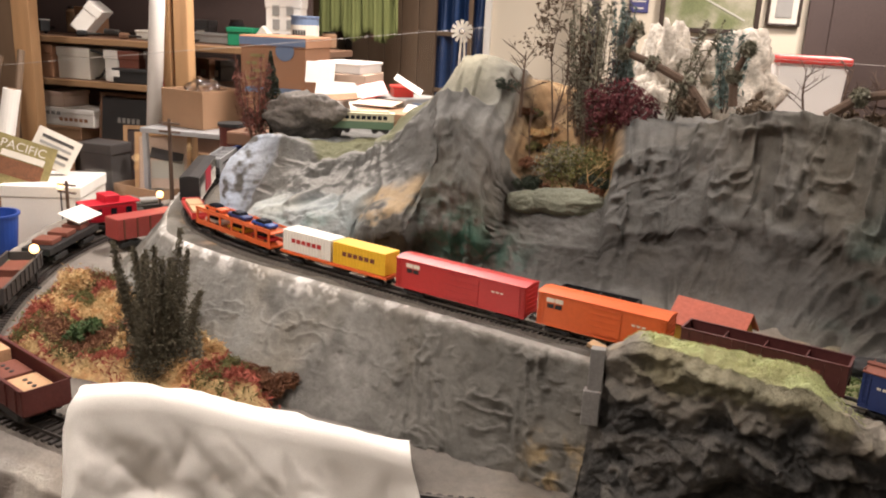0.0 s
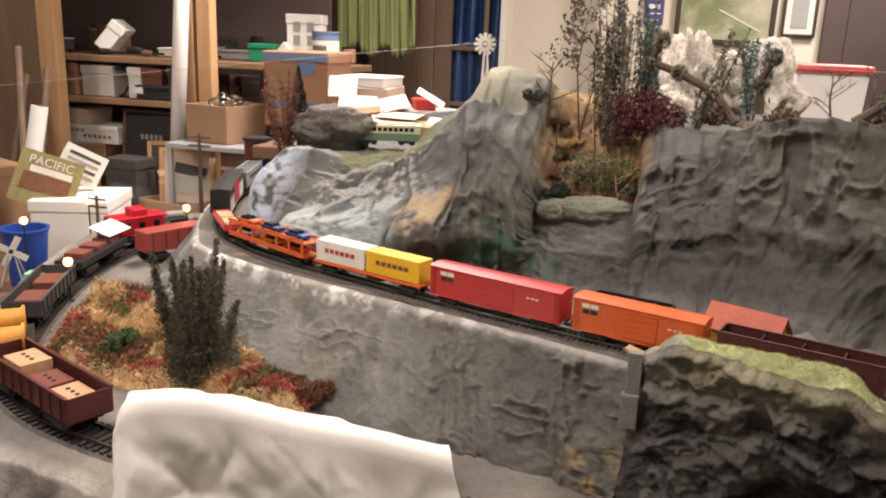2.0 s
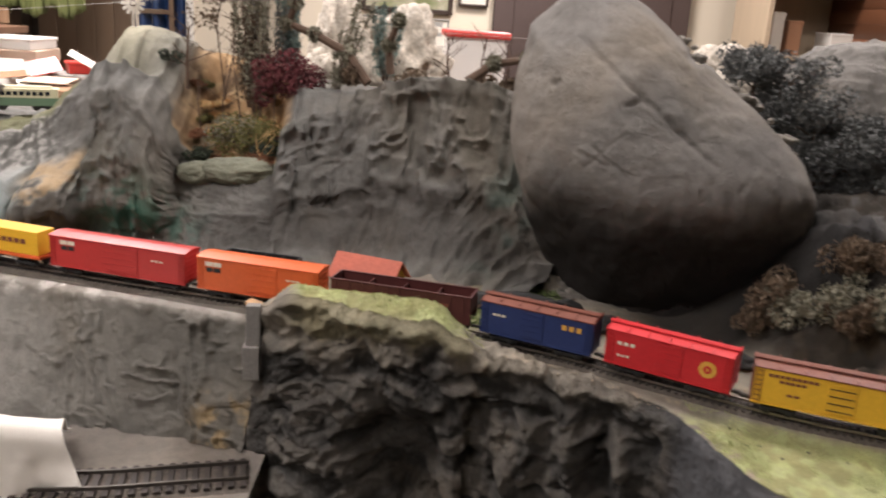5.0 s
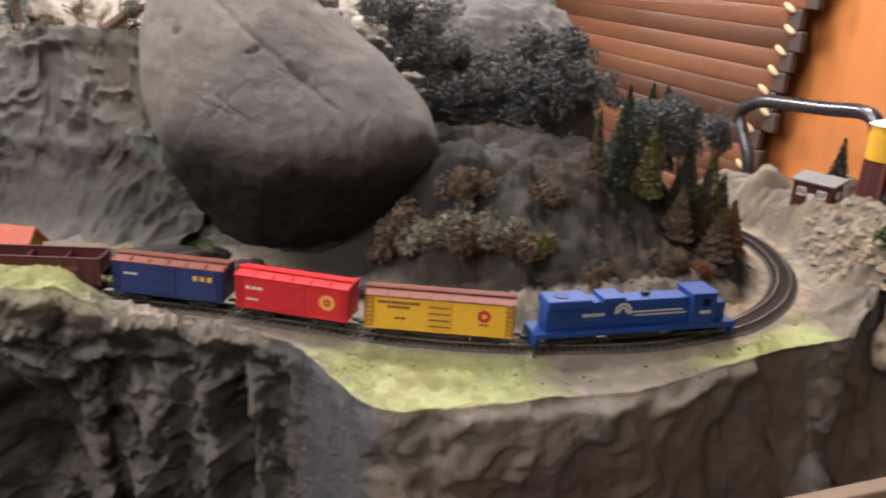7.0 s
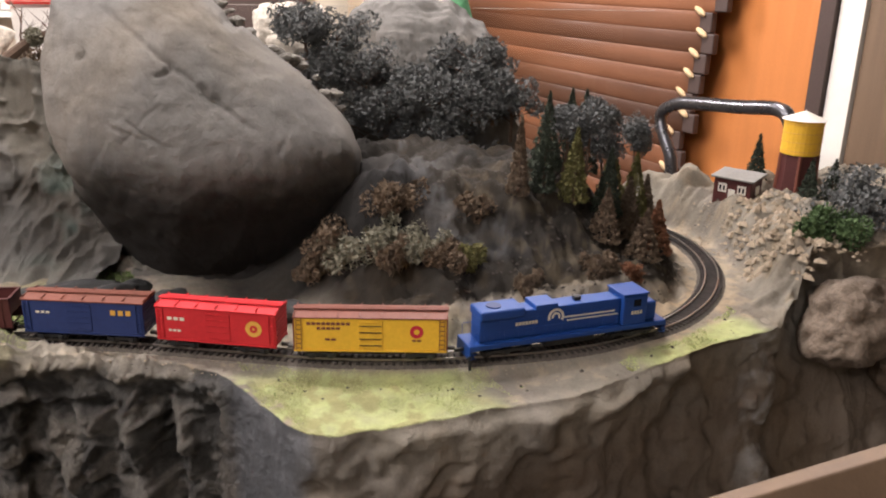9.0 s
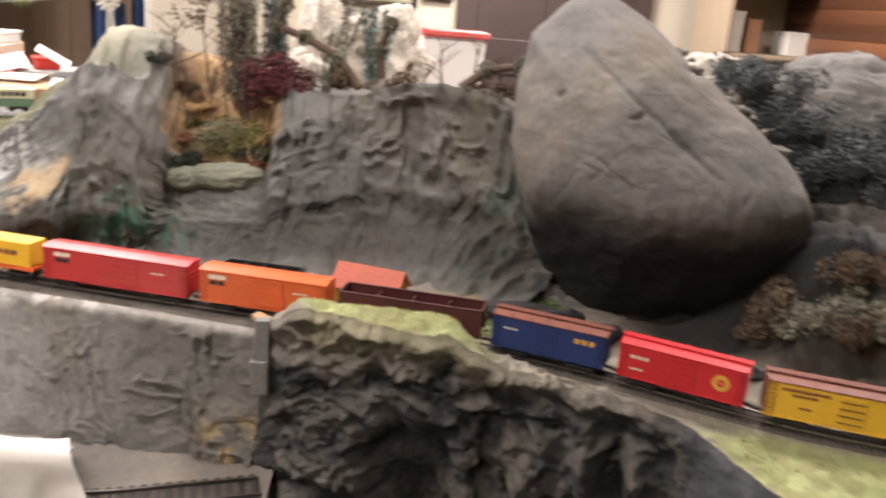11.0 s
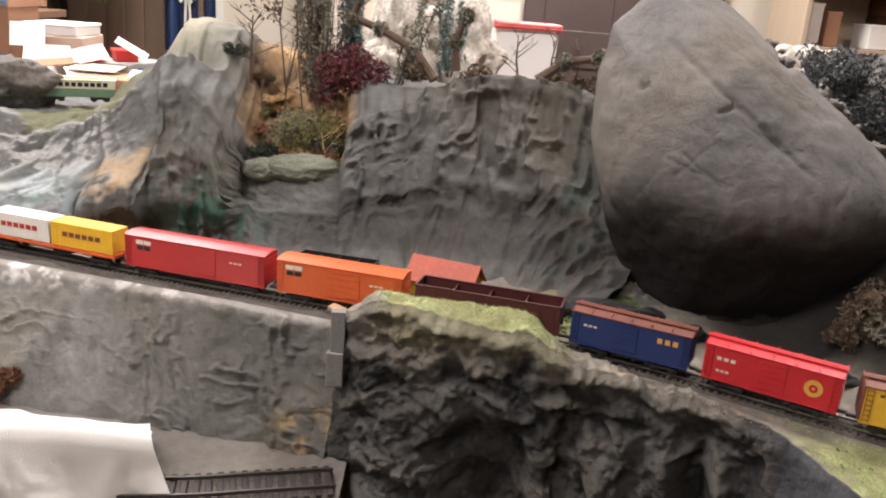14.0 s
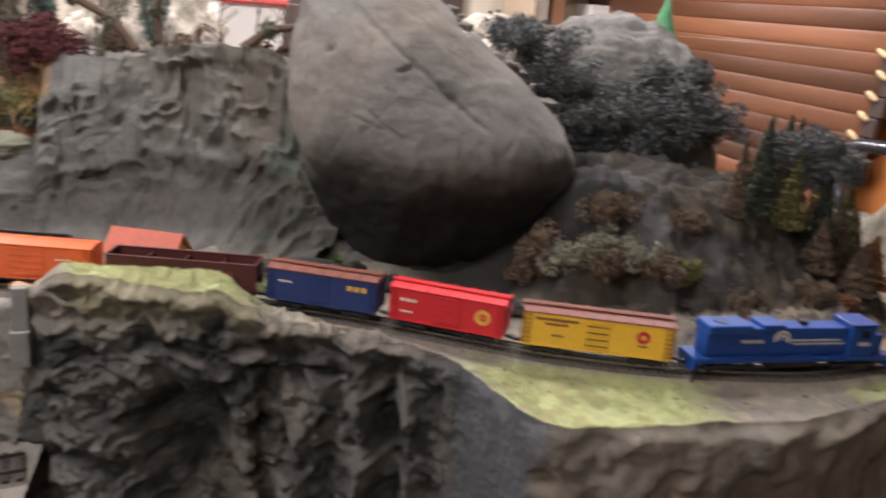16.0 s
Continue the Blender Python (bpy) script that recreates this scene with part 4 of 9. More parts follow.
def lower_deck():
    nu, nw, nd = 360, 60, 60
    e = spline(LOW_EDGE, nu)
    t = np.gradient(e, axis=0)
    t /= np.linalg.norm(t, axis=1, keepdims=True)
    outw = np.stack([-t[:, 1], t[:, 0]], 1)
    wall = np.empty((nu, nw, 3))
    for j in range(nw):
        k = (j + 1) / nw
        wall[:, j, :2] = e + outw * (0.02 + 0.10 * k ** 1.3)
        wall[:, j, 2] = LOWZ - 0.002 - 0.30 * k
    f = wall.reshape(-1, 3)
    f = f + np.repeat(np.concatenate([outw, np.zeros((nu, 1))], 1), nw, 0) * (0.008 * fbm(f, 12, 3) + 0.002 * ridged(f, 50, 3))[:, None]
    wall = f.reshape(nu, nw, 3)
    far = spline([(0.33, 1.62), (0.25, 1.7), (-0.1, 1.9), (-0.4, 2.1), (-0.55, 2.4), (-0.6, 2.7)], nu)
    deck = np.empty((nu, nd, 3))
    for j in range(nd):
        k = j / (nd - 1)
        deck[:, j, :2] = e * (1 - k) + far * k
    deck[..., 2] = LOWZ
    df = deck.reshape(-1, 3)
    d = track_distance(df[:, :2], LOW_TRACK[::2])
    df[:, 2] += smooth(0.04, 0.07, d) * 0.003 * fbm(df, 25, 3)
    g = np.concatenate([wall[:, ::-1], df.reshape(nu, nd, 3)], 1)
    f = g.reshape(-1, 3)
    nt = nw + nd
    w1 = fbm(f, 14, 3).reshape(nu, nt)
    isw = np.broadcast_to(np.arange(nt) < nw, (nu, nt)).astype(float)
    c = np.broadcast_to(np.array((0.46, 0.43, 0.385)), (nu, nt, 3)).copy()
    c = blend(c, np.array((0.17, 0.14, 0.12)), isw * smooth(0.0, 0.5, w1) * 0.75)
    c = blend(c, np.array((0.55, 0.52, 0.47)), isw * smooth(0.93, 0.945, g[..., 2]) * 0.9)
    c = blend(c, np.array((0.16, 0.14, 0.12)), (1 - isw) * 0.8)
    me = mesh_from("lower_deck", f, grid_faces(nu, nt), [M_TERRAIN], True, c.reshape(-1, 3))
    return tagged(new("lower_deck", me), "grey plaster lower bench with a pale rounded lip", "model terrain", kind="structure")


lower_deck()

# ---- tracks ----
RAILTOP = DECK + 0.0062


def line_at(line, s):
    seg = np.concatenate([[0], np.cumsum(np.linalg.norm(np.diff(line, axis=0), axis=1))])
    s = np.clip(s, 0, seg[-1])
    return np.array([np.interp(s, seg, line[:, 0]), np.interp(s, seg, line[:, 1])])


def line_length(line):
    return float(np.linalg.norm(np.diff(line, axis=0), axis=1).sum())


def rail_mesh(line, off, z, w, h):
    d = np.gradient(line, axis=0)
    d /= np.linalg.norm(d, axis=1, keepdims=True)
    nrm = np.stack([-d[:, 1], d[:, 0]], 1)
    verts = []
    for a, b in ((-w, 0), (-w, h), (w, h), (w, 0)):
        q = line + nrm * (off + a / 2)
        verts.append(np.column_stack([q, np.full(len(q), z + b)]))
    g = np.stack(verts, 1)
    n = len(line)
    faces = []
    for i in range(n - 1):
        for j in range(4):
            k = (j + 1) % 4
            faces.append((i * 4 + j, i * 4 + k, (i + 1) * 4 + k, (i + 1) * 4 + j))
    faces += [(0, 1, 2, 3), ((n - 1) * 4 + 3, (n - 1) * 4 + 2, (n - 1) * 4 + 1, (n - 1) * 4)]
    return mesh_from("rail", g.reshape(-1, 3), faces, [M_RAIL], False)


def lay_track(name, line, z, gauge, tie, pitch, label, near=None, tie_mat=None, rails=(-1, 1), rail_h=0.0022, rail_w=0.0014, rail_mat=None):
    """Ballast strip, ties as single pieces and two rails."""
    t = thing(name, label, "track", kind="structure")
    tie_me = bpy.data.meshes.new("tie")
    b = box(tie[0], tie[1], tie[2], bevel=0.0004, segs=1)
    b.to_mesh(tie_me)
    b.free()
    tie_me.materials.append(tie_mat or M_TIE)
    total = line_length(line)
    n = int(total / pitch)
    rest_v, rest_f = [], []
    count = 0
    for i in range(n):
        s = (i + 0.5) * pitch
        p, q = line_at(line, s - 0.002), line_at(line, s + 0.002)
        a = math.atan2(q[1] - p[1], q[0] - p[0])
        c = (p + q) / 2
        if near is not None and near(c) and count < 300:
            o = new("tie", tie_me)
            o.parent = t
            o.matrix_basis = Matrix.Translation((c[0], c[1], z + tie[2] / 2)) @ Matrix.Rotation(a, 4, "Z")
            count += 1
        else:
            k = len(rest_v)
            ca, sa = math.cos(a), math.sin(a)
            for dz in (0, tie[2]):
                for dx, dy in ((-1, -1), (1, -1), (1, 1), (-1, 1)):
                    ux, uy = dx * tie[0] / 2, dy * tie[1] / 2
                    rest_v.append((c[0] + ca * ux - sa * uy, c[1] + sa * ux + ca * uy, z + dz))
            rest_f += [(k + 4, k + 5, k + 6, k + 7), (k, k + 1, k + 5, k + 4), (k + 1, k + 2, k + 6, k + 5), (k + 2, k + 3, k + 7, k + 6), (k + 3, k, k + 4, k + 7)]
    if rest_v:
        o = part("far_ties", mesh_from("far_ties", rest_v, rest_f, [tie_mat or M_TIE], False), None, t)
        o["kind"] = "stuff"
    for r in rails:
        rm = rail_mesh(line, r * gauge / 2, z + tie[2], rail_w, rail_h)
        rm.materials[0] = rail_mat or M_RAIL
        part("rail", rm, None, t, "worn metal rail")
    return t


M_BALLAST = material("grey_brown_ballast", (0.10, 0.085, 0.07), 0.95, var=0.5, scale=120, bump=0.8, bscale=500)


def ballast(line, z, w):
    d = np.gradient(line, axis=0)
    d /= np.linalg.norm(d, axis=1, keepdims=True)
    nrm = np.stack([-d[:, 1], d[:, 0]], 1)
    rows = []
    for a, b in ((-w, -0.003), (-w * 0.72, 0.0014), (0, 0.0018), (w * 0.72, 0.0014), (w, -0.003)):
        q = line + nrm * a
        p = np.column_stack([q, np.full(len(q), z + b)])
        p[:, 2] += 0.0006 * fbm(p, 300, 2)
        rows.append(p)
    g = np.stack(rows, 1)
    me = mesh_from("ballast", g.reshape(-1, 3), grid_faces(len(line), 5), [M_BALLAST])
    return tagged(new("ballast", me), "fine grey brown ballast under the track", "ballast", kind="structure")


ballast(TRACK, DECK, 0.021)
lay_track("upper_track", TRACK, DECK + 0.0015, 0.0165, (0.0026, 0.030, 0.0024), 0.0072, "dark model railway track with bright rails", near=lambda c: -0.45 < c[0] < 1.47 and c[1] < 1.9)
lay_track("siding_track", SIDING, DECK + 0.0015, 0.0165, (0.0026, 0.030, 0.0024), 0.0072, "short dusty siding track beside the main line", near=lambda c: True)

# ---- rolling stock ----
M_BLUE = material("blue_plastic", (0.013, 0.055, 0.24), 0.42, var=0.12, scale=20, bump=0.05)
M_YELLOW = material("yellow_plastic", (0.72, 0.42, 0.03), 0.5, var=0.1, bump=0.05)
M_RED = material("red_plastic", (0.52, 0.025, 0.03), 0.45, var=0.12, bump=0.05)
M_NAVY = material("navy_plastic", (0.02, 0.035, 0.12), 0.5, var=0.15, bump=0.05)
M_MAROON = material("maroon_plastic", (0.075, 0.02, 0.018), 0.55, var=0.2, bump=0.08)
M_OXIDE = material("brown_roof_plastic", (0.17, 0.055, 0.035), 0.6, var=0.2, bump=0.08)
M_ORANGEP = material("orange_plastic", (0.60, 0.115, 0.03), 0.42, var=0.1, bump=0.05)
M_SCARLET = material("scarlet_plastic", (0.42, 0.035, 0.032), 0.42, var=0.1, bump=0.05)
M_WHITEP = material("white_plastic", (0.72, 0.68, 0.6), 0.5, var=0.08, bump=0.05)
M_SILVER = material("silver_plastic", (0.36, 0.36, 0.36), 0.45, metal=0.3, var=0.12, bump=0.05)
M_CRIMSON = material("crimson_plastic", (0.45, 0.012, 0.04), 0.45, var=0.1, bump=0.05)
M_INK = material("black_print", (0.02, 0.02, 0.02), 0.6, var=0.1, bump=0)
M_CREAMP = material("cream_print", (0.66, 0.6, 0.48), 0.6, var=0.1, bump=0)
M_GOLDP = material("gold_print", (0.65, 0.36, 0.06), 0.6, var=0.1, bump=0)
M_STEEL = material("dark_wheel_steel", (0.06, 0.055, 0.05), 0.4, metal=0.8, var=0.2)
M_GLASSDARK = material("dark_window", (0.012, 0.014, 0.02), 0.12, var=0.1, bump=0)
M_TANP = material("tan_load", (0.50, 0.33, 0.18), 0.7, var=0.2)
SIDES = (-1, 1)


def wheel_mesh(r=0.0055):
    return lathe([(0, -0.0012), (r, -0.0012), (r, 0.0006), (r + 0.0008, 0.0008), (r + 0.0008, 0.0014), (0, 0.0014)], 14, m=Matrix.Rotation(math.pi / 2, 4, "X"))


def truck(parent, x, axles=2, span=0.020, scale=1.0):
    fr = box(span + 0.012, 0.004, 0.004, 0, -0.0125, 0.0062, 0.0008)
    fr = box(span + 0.012, 0.004, 0.004, 0, 0.0125, 0.0062, 0.0008, bm=fr)
    fr = box(0.007, 0.024, 0.004, 0, 0, 0.0075, 0.0008, bm=fr)
    for k in range(axles):
        ax = -span / 2 + span * k / (axles - 1)
        for sy in SIDES:
            fr = box(0.005, 0.003, 0.005, ax, sy * 0.0145, 0.0058, 0.0008, bm=fr)
    t = part("truck", fr, M_BLACK, parent, "black truck frame")
    t.matrix_basis = Matrix.Translation((x, 0, 0))
    for k in range(axles):
        ax = -span / 2 + span * k / (axles - 1)
        for sy in SIDES:
            w = part("wheel", wheel_mesh(), M_STEEL, t)
            w.matrix_basis = Matrix.Translation((ax, sy * 0.0085, 0.0056))
            if sy > 0:
                w.matrix_basis = w.matrix_basis @ Matrix.Rotation(math.pi, 4, "Z")
    return t


def couplers(parent, L):
    for sx in SIDES:
        part("coupler", box(0.010, 0.004, 0.0035, sx * (L / 2 + 0.004), 0, 0.0085, 0.0008), M_STEEL, parent)


def bars(parent, name, mat, x, z, w, h, y, count=1, gap=0.2, label=""):
    """A row of plain bars on the side at y, standing in for print."""
    bm = None
    step = w / count
    for i in range(count):
        bm = box(step * (1 - gap), 0.0004, h, x - w / 2 + step * (i + 0.5), y, z, bm=bm)
    return part(name, bm, mat, parent, label)


def disc(parent, name, mat, x, z, r, y, inner=0.0, a0=0, a1=360):
    bm = bmesh.new()
    n = 28
    ring = []
    for i in range(n + 1):
        a = radians(a0 + (a1 - a0) * i / n)
        ring.append([bm.verts.new((x + q * math.cos(a), y + dy, z + q * math.sin(a))) for q, dy in ((inner, 0), (r, 0), (r, 0.0004), (inner, 0.0004))])
    for i in range(n):
        for j in range(4):
            k = (j + 1) % 4
            try:
                bm.faces.new((ring[i][j], ring[i][k], ring[i + 1][k], ring[i + 1][j]))
            except ValueError:
                pass
    bmesh.ops.remove_doubles(bm, verts=bm.verts, dist=1e-6)
    bmesh.ops.recalc_face_normals(bm, faces=bm.faces)
    return part(name, bm, mat, parent)


def underframe(t, L, trucks=True, inset=0.026):
    bm = box(L - 0.006, 0.010, 0.005, 0, 0, 0.0125, 0.0008)
    bm = box(0.03, 0.014, 0.006, 0.01, 0, 0.0085, 0.001, bm=bm)
    part("underframe", bm, M_BLACK, t, "black underframe")
    for sx in SIDES:
        truck(t, sx * (L / 2 - inset))
    couplers(t, L)


def box_car(name, label, L, body_mat, roof_mat, W=0.034, H=0.036, z0=0.0125, door=None, door_mat=None, ribs=9, walk=True, end_mat=None):
    t = thing(name, label, "model railway car", group="cars of the train")
    underframe(t, L)
    part("body", box(L, W, H, 0, 0, z0 + H / 2, 0.0006), body_mat, t)
    rf = bmesh.new()
    prof = [(-W / 2 - 0.0008, 0), (-W / 2 - 0.0008, 0.0012), (-W / 4, 0.0028), (0, 0.0038), (W / 4, 0.0028), (W / 2 + 0.0008, 0.0012), (W / 2 + 0.0008, 0)]
    a = [rf.verts.new((-L / 2 - 0.0008, y, z0 + H + z)) for y, z in prof]
    b = [rf.verts.new((L / 2 + 0.0008, y, z0 + H + z)) for y, z in prof]
    for i in range(len(prof)):
        k = (i + 1) % len(prof)
        rf.faces.new((a[i], a[k], b[k], b[i]))
    rf.faces.new(a), rf.faces.new(b)
    bmesh.ops.recalc_face_normals(rf, faces=rf.faces)
    r = part("roof", rf, roof_mat, t)
    nseg = max(6, int(L / 0.020))
    for i in range(nseg + 1 if walk else 0):
        part("roof_rib", box(0.0009, W, 0.0010, -L / 2 + L * i / nseg, 0, z0 + H + 0.0030), roof_mat, r)
    if walk:
        wk = None
        for dy in (-0.0028, 0, 0.0028):
            wk = box(L + 0.004, 0.0022, 0.0008, 0, dy, z0 + H + 0.0052, bm=wk)
        part("roof_walk", wk, roof_mat, t)
    for sy in SIDES:
        y = sy * W / 2
        for i in range(ribs):
            x = -L / 2 + L * (i + 0.5) / ribs
            if door and abs(x - door[0]) < door[1] / 2:
                continue
            part("rib", box(0.0010, 0.0008, H - 0.003, x, y, z0 + H / 2), body_mat, t) if i in (0, ribs - 1) else None
        if door:
            dm = door_mat or body_mat
            d = part("door", box(door[1], 0.0016, H - 0.004, door[0], y, z0 + H / 2, 0.0003), dm, t)
            gr = None
            for k in range(5):
                gr = box(door[1] - 0.002, 0.0006, 0.0008, door[0], y + sy * 0.001, z0 + 0.004 + k * (H - 0.008) / 4, bm=gr)
            part("door_rib", gr, dm, d)
        part("ladder", ladder(L / 2 - 0.005, y + sy * 0.0008, z0, H), end_mat or body_mat, t)
        part("ladder", ladder(-L / 2 + 0.005, y + sy * 0.0008, z0, H), end_mat or body_mat, t)
        part("sill", box(L, 0.0012, 0.0022, 0, y, z0 - 0.0005), body_mat, t)
    for sx in SIDES:
        bm = None
        for k in range(6):
            bm = box(0.001, W - 0.004, 0.0014, sx * (L / 2 + 0.0003), 0, z0 + 0.004 + k * (H - 0.008) / 5, bm=bm)
        part("end_corrugation", bm, end_mat or body_mat, t)
    return t


def ladder(x, y, z0, H):
    bm = box(0.0006, 0.0006, H, x - 0.0026, y, z0 + H / 2)
    bm = box(0.0006, 0.0006, H, x + 0.0026, y, z0 + H / 2, bm=bm)
    for k in range(7):
        bm = box(0.0052, 0.0006, 0.0006, x, y, z0 + 0.002 + k * (H - 0.004) / 6, bm=bm)
    return bm


def locomotive():
    L = 0.235
    t = thing("diesel_locomotive", "blue six-axle model diesel locomotive with a white emblem", "model locomotive", group="cars of the train")
    part("frame", box(L, 0.034, 0.006, 0, 0, 0.0145, 0.001), M_BLUE, t)
    tank = box(0.060, 0.026, 0.009, 0, 0, 0.0075, 0.002)
    part("fuel_tank", tank, M_BLACK, t)
    for sx in SIDES:
        truck(t, sx * 0.073, 3, 0.044)
    hood = box(0.165, 0.0225, 0.030, -0.022, 0, 0.0175 + 0.015, 0.0012)
    part("long_hood", hood, M_BLUE, t)
    part("radiator", box(0.050, 0.030, 0.010, -0.080, 0, 0.0175 + 0.0295, 0.002), M_BLUE, t, "flared blue radiator housing")
    part("dynamic_brake", box(0.026, 0.027, 0.006, -0.030, 0, 0.0175 + 0.0315, 0.001), M_BLUE, t)
    fan = lathe([(0, 0.0522), (0.008, 0.0522), (0.008, 0.051), (0, 0.051)], 18, m=Matrix.Translation((-0.085, 0, 0.0008)))
    part("fan", fan, M_NAVY, t)
    part("exhaust_stack", box(0.008, 0.006, 0.004, 0.012, 0, 0.050, 0.0006), M_BLACK, t)
    cab = box(0.030, 0.033, 0.033, 0.076, 0, 0.0175 + 0.0165, 0.0014)
    c = part("cab", cab, M_BLUE, t)
    part("cab_roof", box(0.033, 0.035, 0.002, 0.076, 0, 0.0520, 0.0009), M_BLUE, c)
    for sy in SIDES:
        part("side_window", box(0.009, 0.0006, 0.008, 0.078, sy * 0.0166, 0.042), M_GLASSDARK, c)
    for dy in (-0.009, 0.009):
        part("windshield", box(0.0006, 0.011, 0.007, 0.0914, dy, 0.043), M_GLASSDARK, c)
    part("nose", box(0.018, 0.022, 0.021, 0.098, 0, 0.0175 + 0.0105, 0.002), M_BLUE, t)
    for dy in (-0.003, 0.003):
        h = lathe([(0, 0), (0.0014, 0), (0.0014, 0.001), (0, 0.001)], 10, m=Matrix.Translation((0.0916, dy, 0.0495)) @ Matrix.Rotation(math.pi / 2, 4, "Y"))
        part("headlight", h, M_LAMP, t, "lit warm headlight")
    for sx in SIDES:
        st = None
        for k in range(3):
            for sy in SIDES:
                st = box(0.006, 0.006, 0.0008, sx * (L / 2 - 0.004), sy * 0.0145, 0.004 + 0.004 * k, bm=st)
        st = box(0.002, 0.034, 0.012, sx * (L / 2 - 0.001), 0, 0.0085, 0.0006, bm=st)
        part("pilot_steps", st, M_BLUE, t)
    for sy in SIDES:
        rl = None
        y = sy * 0.0162
        for k in range(11):
            x = -0.112 + k * 0.0165
            rl = rod((x, y, 0.0175), (x, y, 0.030), 0.0003, n=5, bm=rl)
        rl = rod((-0.112, y, 0.030), (0.053, y, 0.030), 0.00035, n=5, bm=rl)
        part("handrail", rl, M_BLUE, t)
        for k in range(9):
            part("hood_door", box(0.0135, 0.0006, 0.018, -0.092 + k * 0.017, sy * 0.0114, 0.030), M_BLUE, t)
        yy = sy * 0.0118
        em = part("emblem", box(0.062, 0.0004, 0.0016, 0.022, yy, 0.0345), M_WHITEP, t, "plain white emblem and stripes")
        part("stripe", box(0.062, 0.0004, 0.0014, 0.026, yy, 0.0305), M_WHITEP, t)
        disc(t, "emblem_arc", M_WHITEP, -0.018, 0.0360, 0.0095, yy - 0.0002, 0.0068, -30, 200)
        disc(t, "emblem_arc", M_WHITEP, -0.018, 0.0360, 0.0052, yy - 0.0002, 0.0028, -30, 200)
        bars(t, "print", M_CREAMP, -0.052, 0.0335, 0.026, 0.0035, yy, 7, 0.25)
        bars(t, "cab_print", M_CREAMP, 0.078, 0.031, 0.014, 0.004, sy * 0.0167, 4, 0.25)
    couplers(t, L)
    return t, L


def reefer():
    L = 0.153
    t = box_car("refrigerator_car", "yellow model refrigerator car with a brown roof", L, M_YELLOW, M_OXIDE, H=0.034, door=(0.0, 0.024), end_mat=M_OXIDE)
    for sx in SIDES:
        part("brown_end", box(0.0016, 0.0345, 0.034, sx * L / 2, 0, 0.0295), M_OXIDE, t, "brown end wall")
    for sy in SIDES:
        y = sy * 0.0173
        bars(t, "print", M_OXIDE, -0.042, 0.041, 0.044, 0.0030, y, 9, 0.2)
        bars(t, "print", M_OXIDE, -0.042, 0.036, 0.024, 0.0026, y, 5, 0.2)
        bars(t, "print", M_OXIDE, -0.040, 0.024, 0.012, 0.0022, y, 2, 0.2)
        disc(t, "emblem", M_CRIMSON, 0.046, 0.033, 0.0068, y, 0)
        disc(t, "emblem_centre", M_YELLOW, 0.046, 0.033, 0.0028, y + sy * 0.0003, 0)
        bars(t, "print", M_OXIDE, 0.046, 0.0235, 0.010, 0.002, y, 2, 0.2)
        hg = None
        for k in range(4):
            hg = box(0.022, 0.0008, 0.0008, 0, y + sy * 0.0008, 0.018 + 0.007 * k, bm=hg)
        part("hinge", hg, M_INK, t)
    return t, L


def red_boxcar():
    L = 0.127
    t = box_car("red_boxcar", "bright red model boxcar with a round gold emblem", L, M_RED, M_RED, H=0.034, door=(0.002, 0.026))
    for sy in SIDES:
        y = sy * 0.0173
        disc(t, "emblem", M_GOLDP, 0.040, 0.030, 0.0085, y, 0)
        disc(t, "emblem_centre", M_RED, 0.040, 0.030, 0.0040, y + sy * 0.0003, 0.0015)
        bars(t, "print", M_CREAMP, -0.042, 0.035, 0.020, 0.0035, y, 3, 0.3)
        bars(t, "print", M_CREAMP, -0.044, 0.022, 0.014, 0.0022, y, 3, 0.3)
    return t, L


def navy_boxcar():
    L = 0.127
    t = box_car("navy_boxcar", "navy blue model boxcar with a brown roof", L, M_NAVY, M_OXIDE, H=0.034, door=(-0.004, 0.026))
    for sy in SIDES:
        y = sy * 0.0173
        bars(t, "print", M_GOLDP, 0.040, 0.036, 0.024, 0.0055, y, 3, 0.35)
        bars(t, "print", M_CREAMP, -0.042, 0.034, 0.016, 0.0022, y, 3, 0.3)
    return t, L


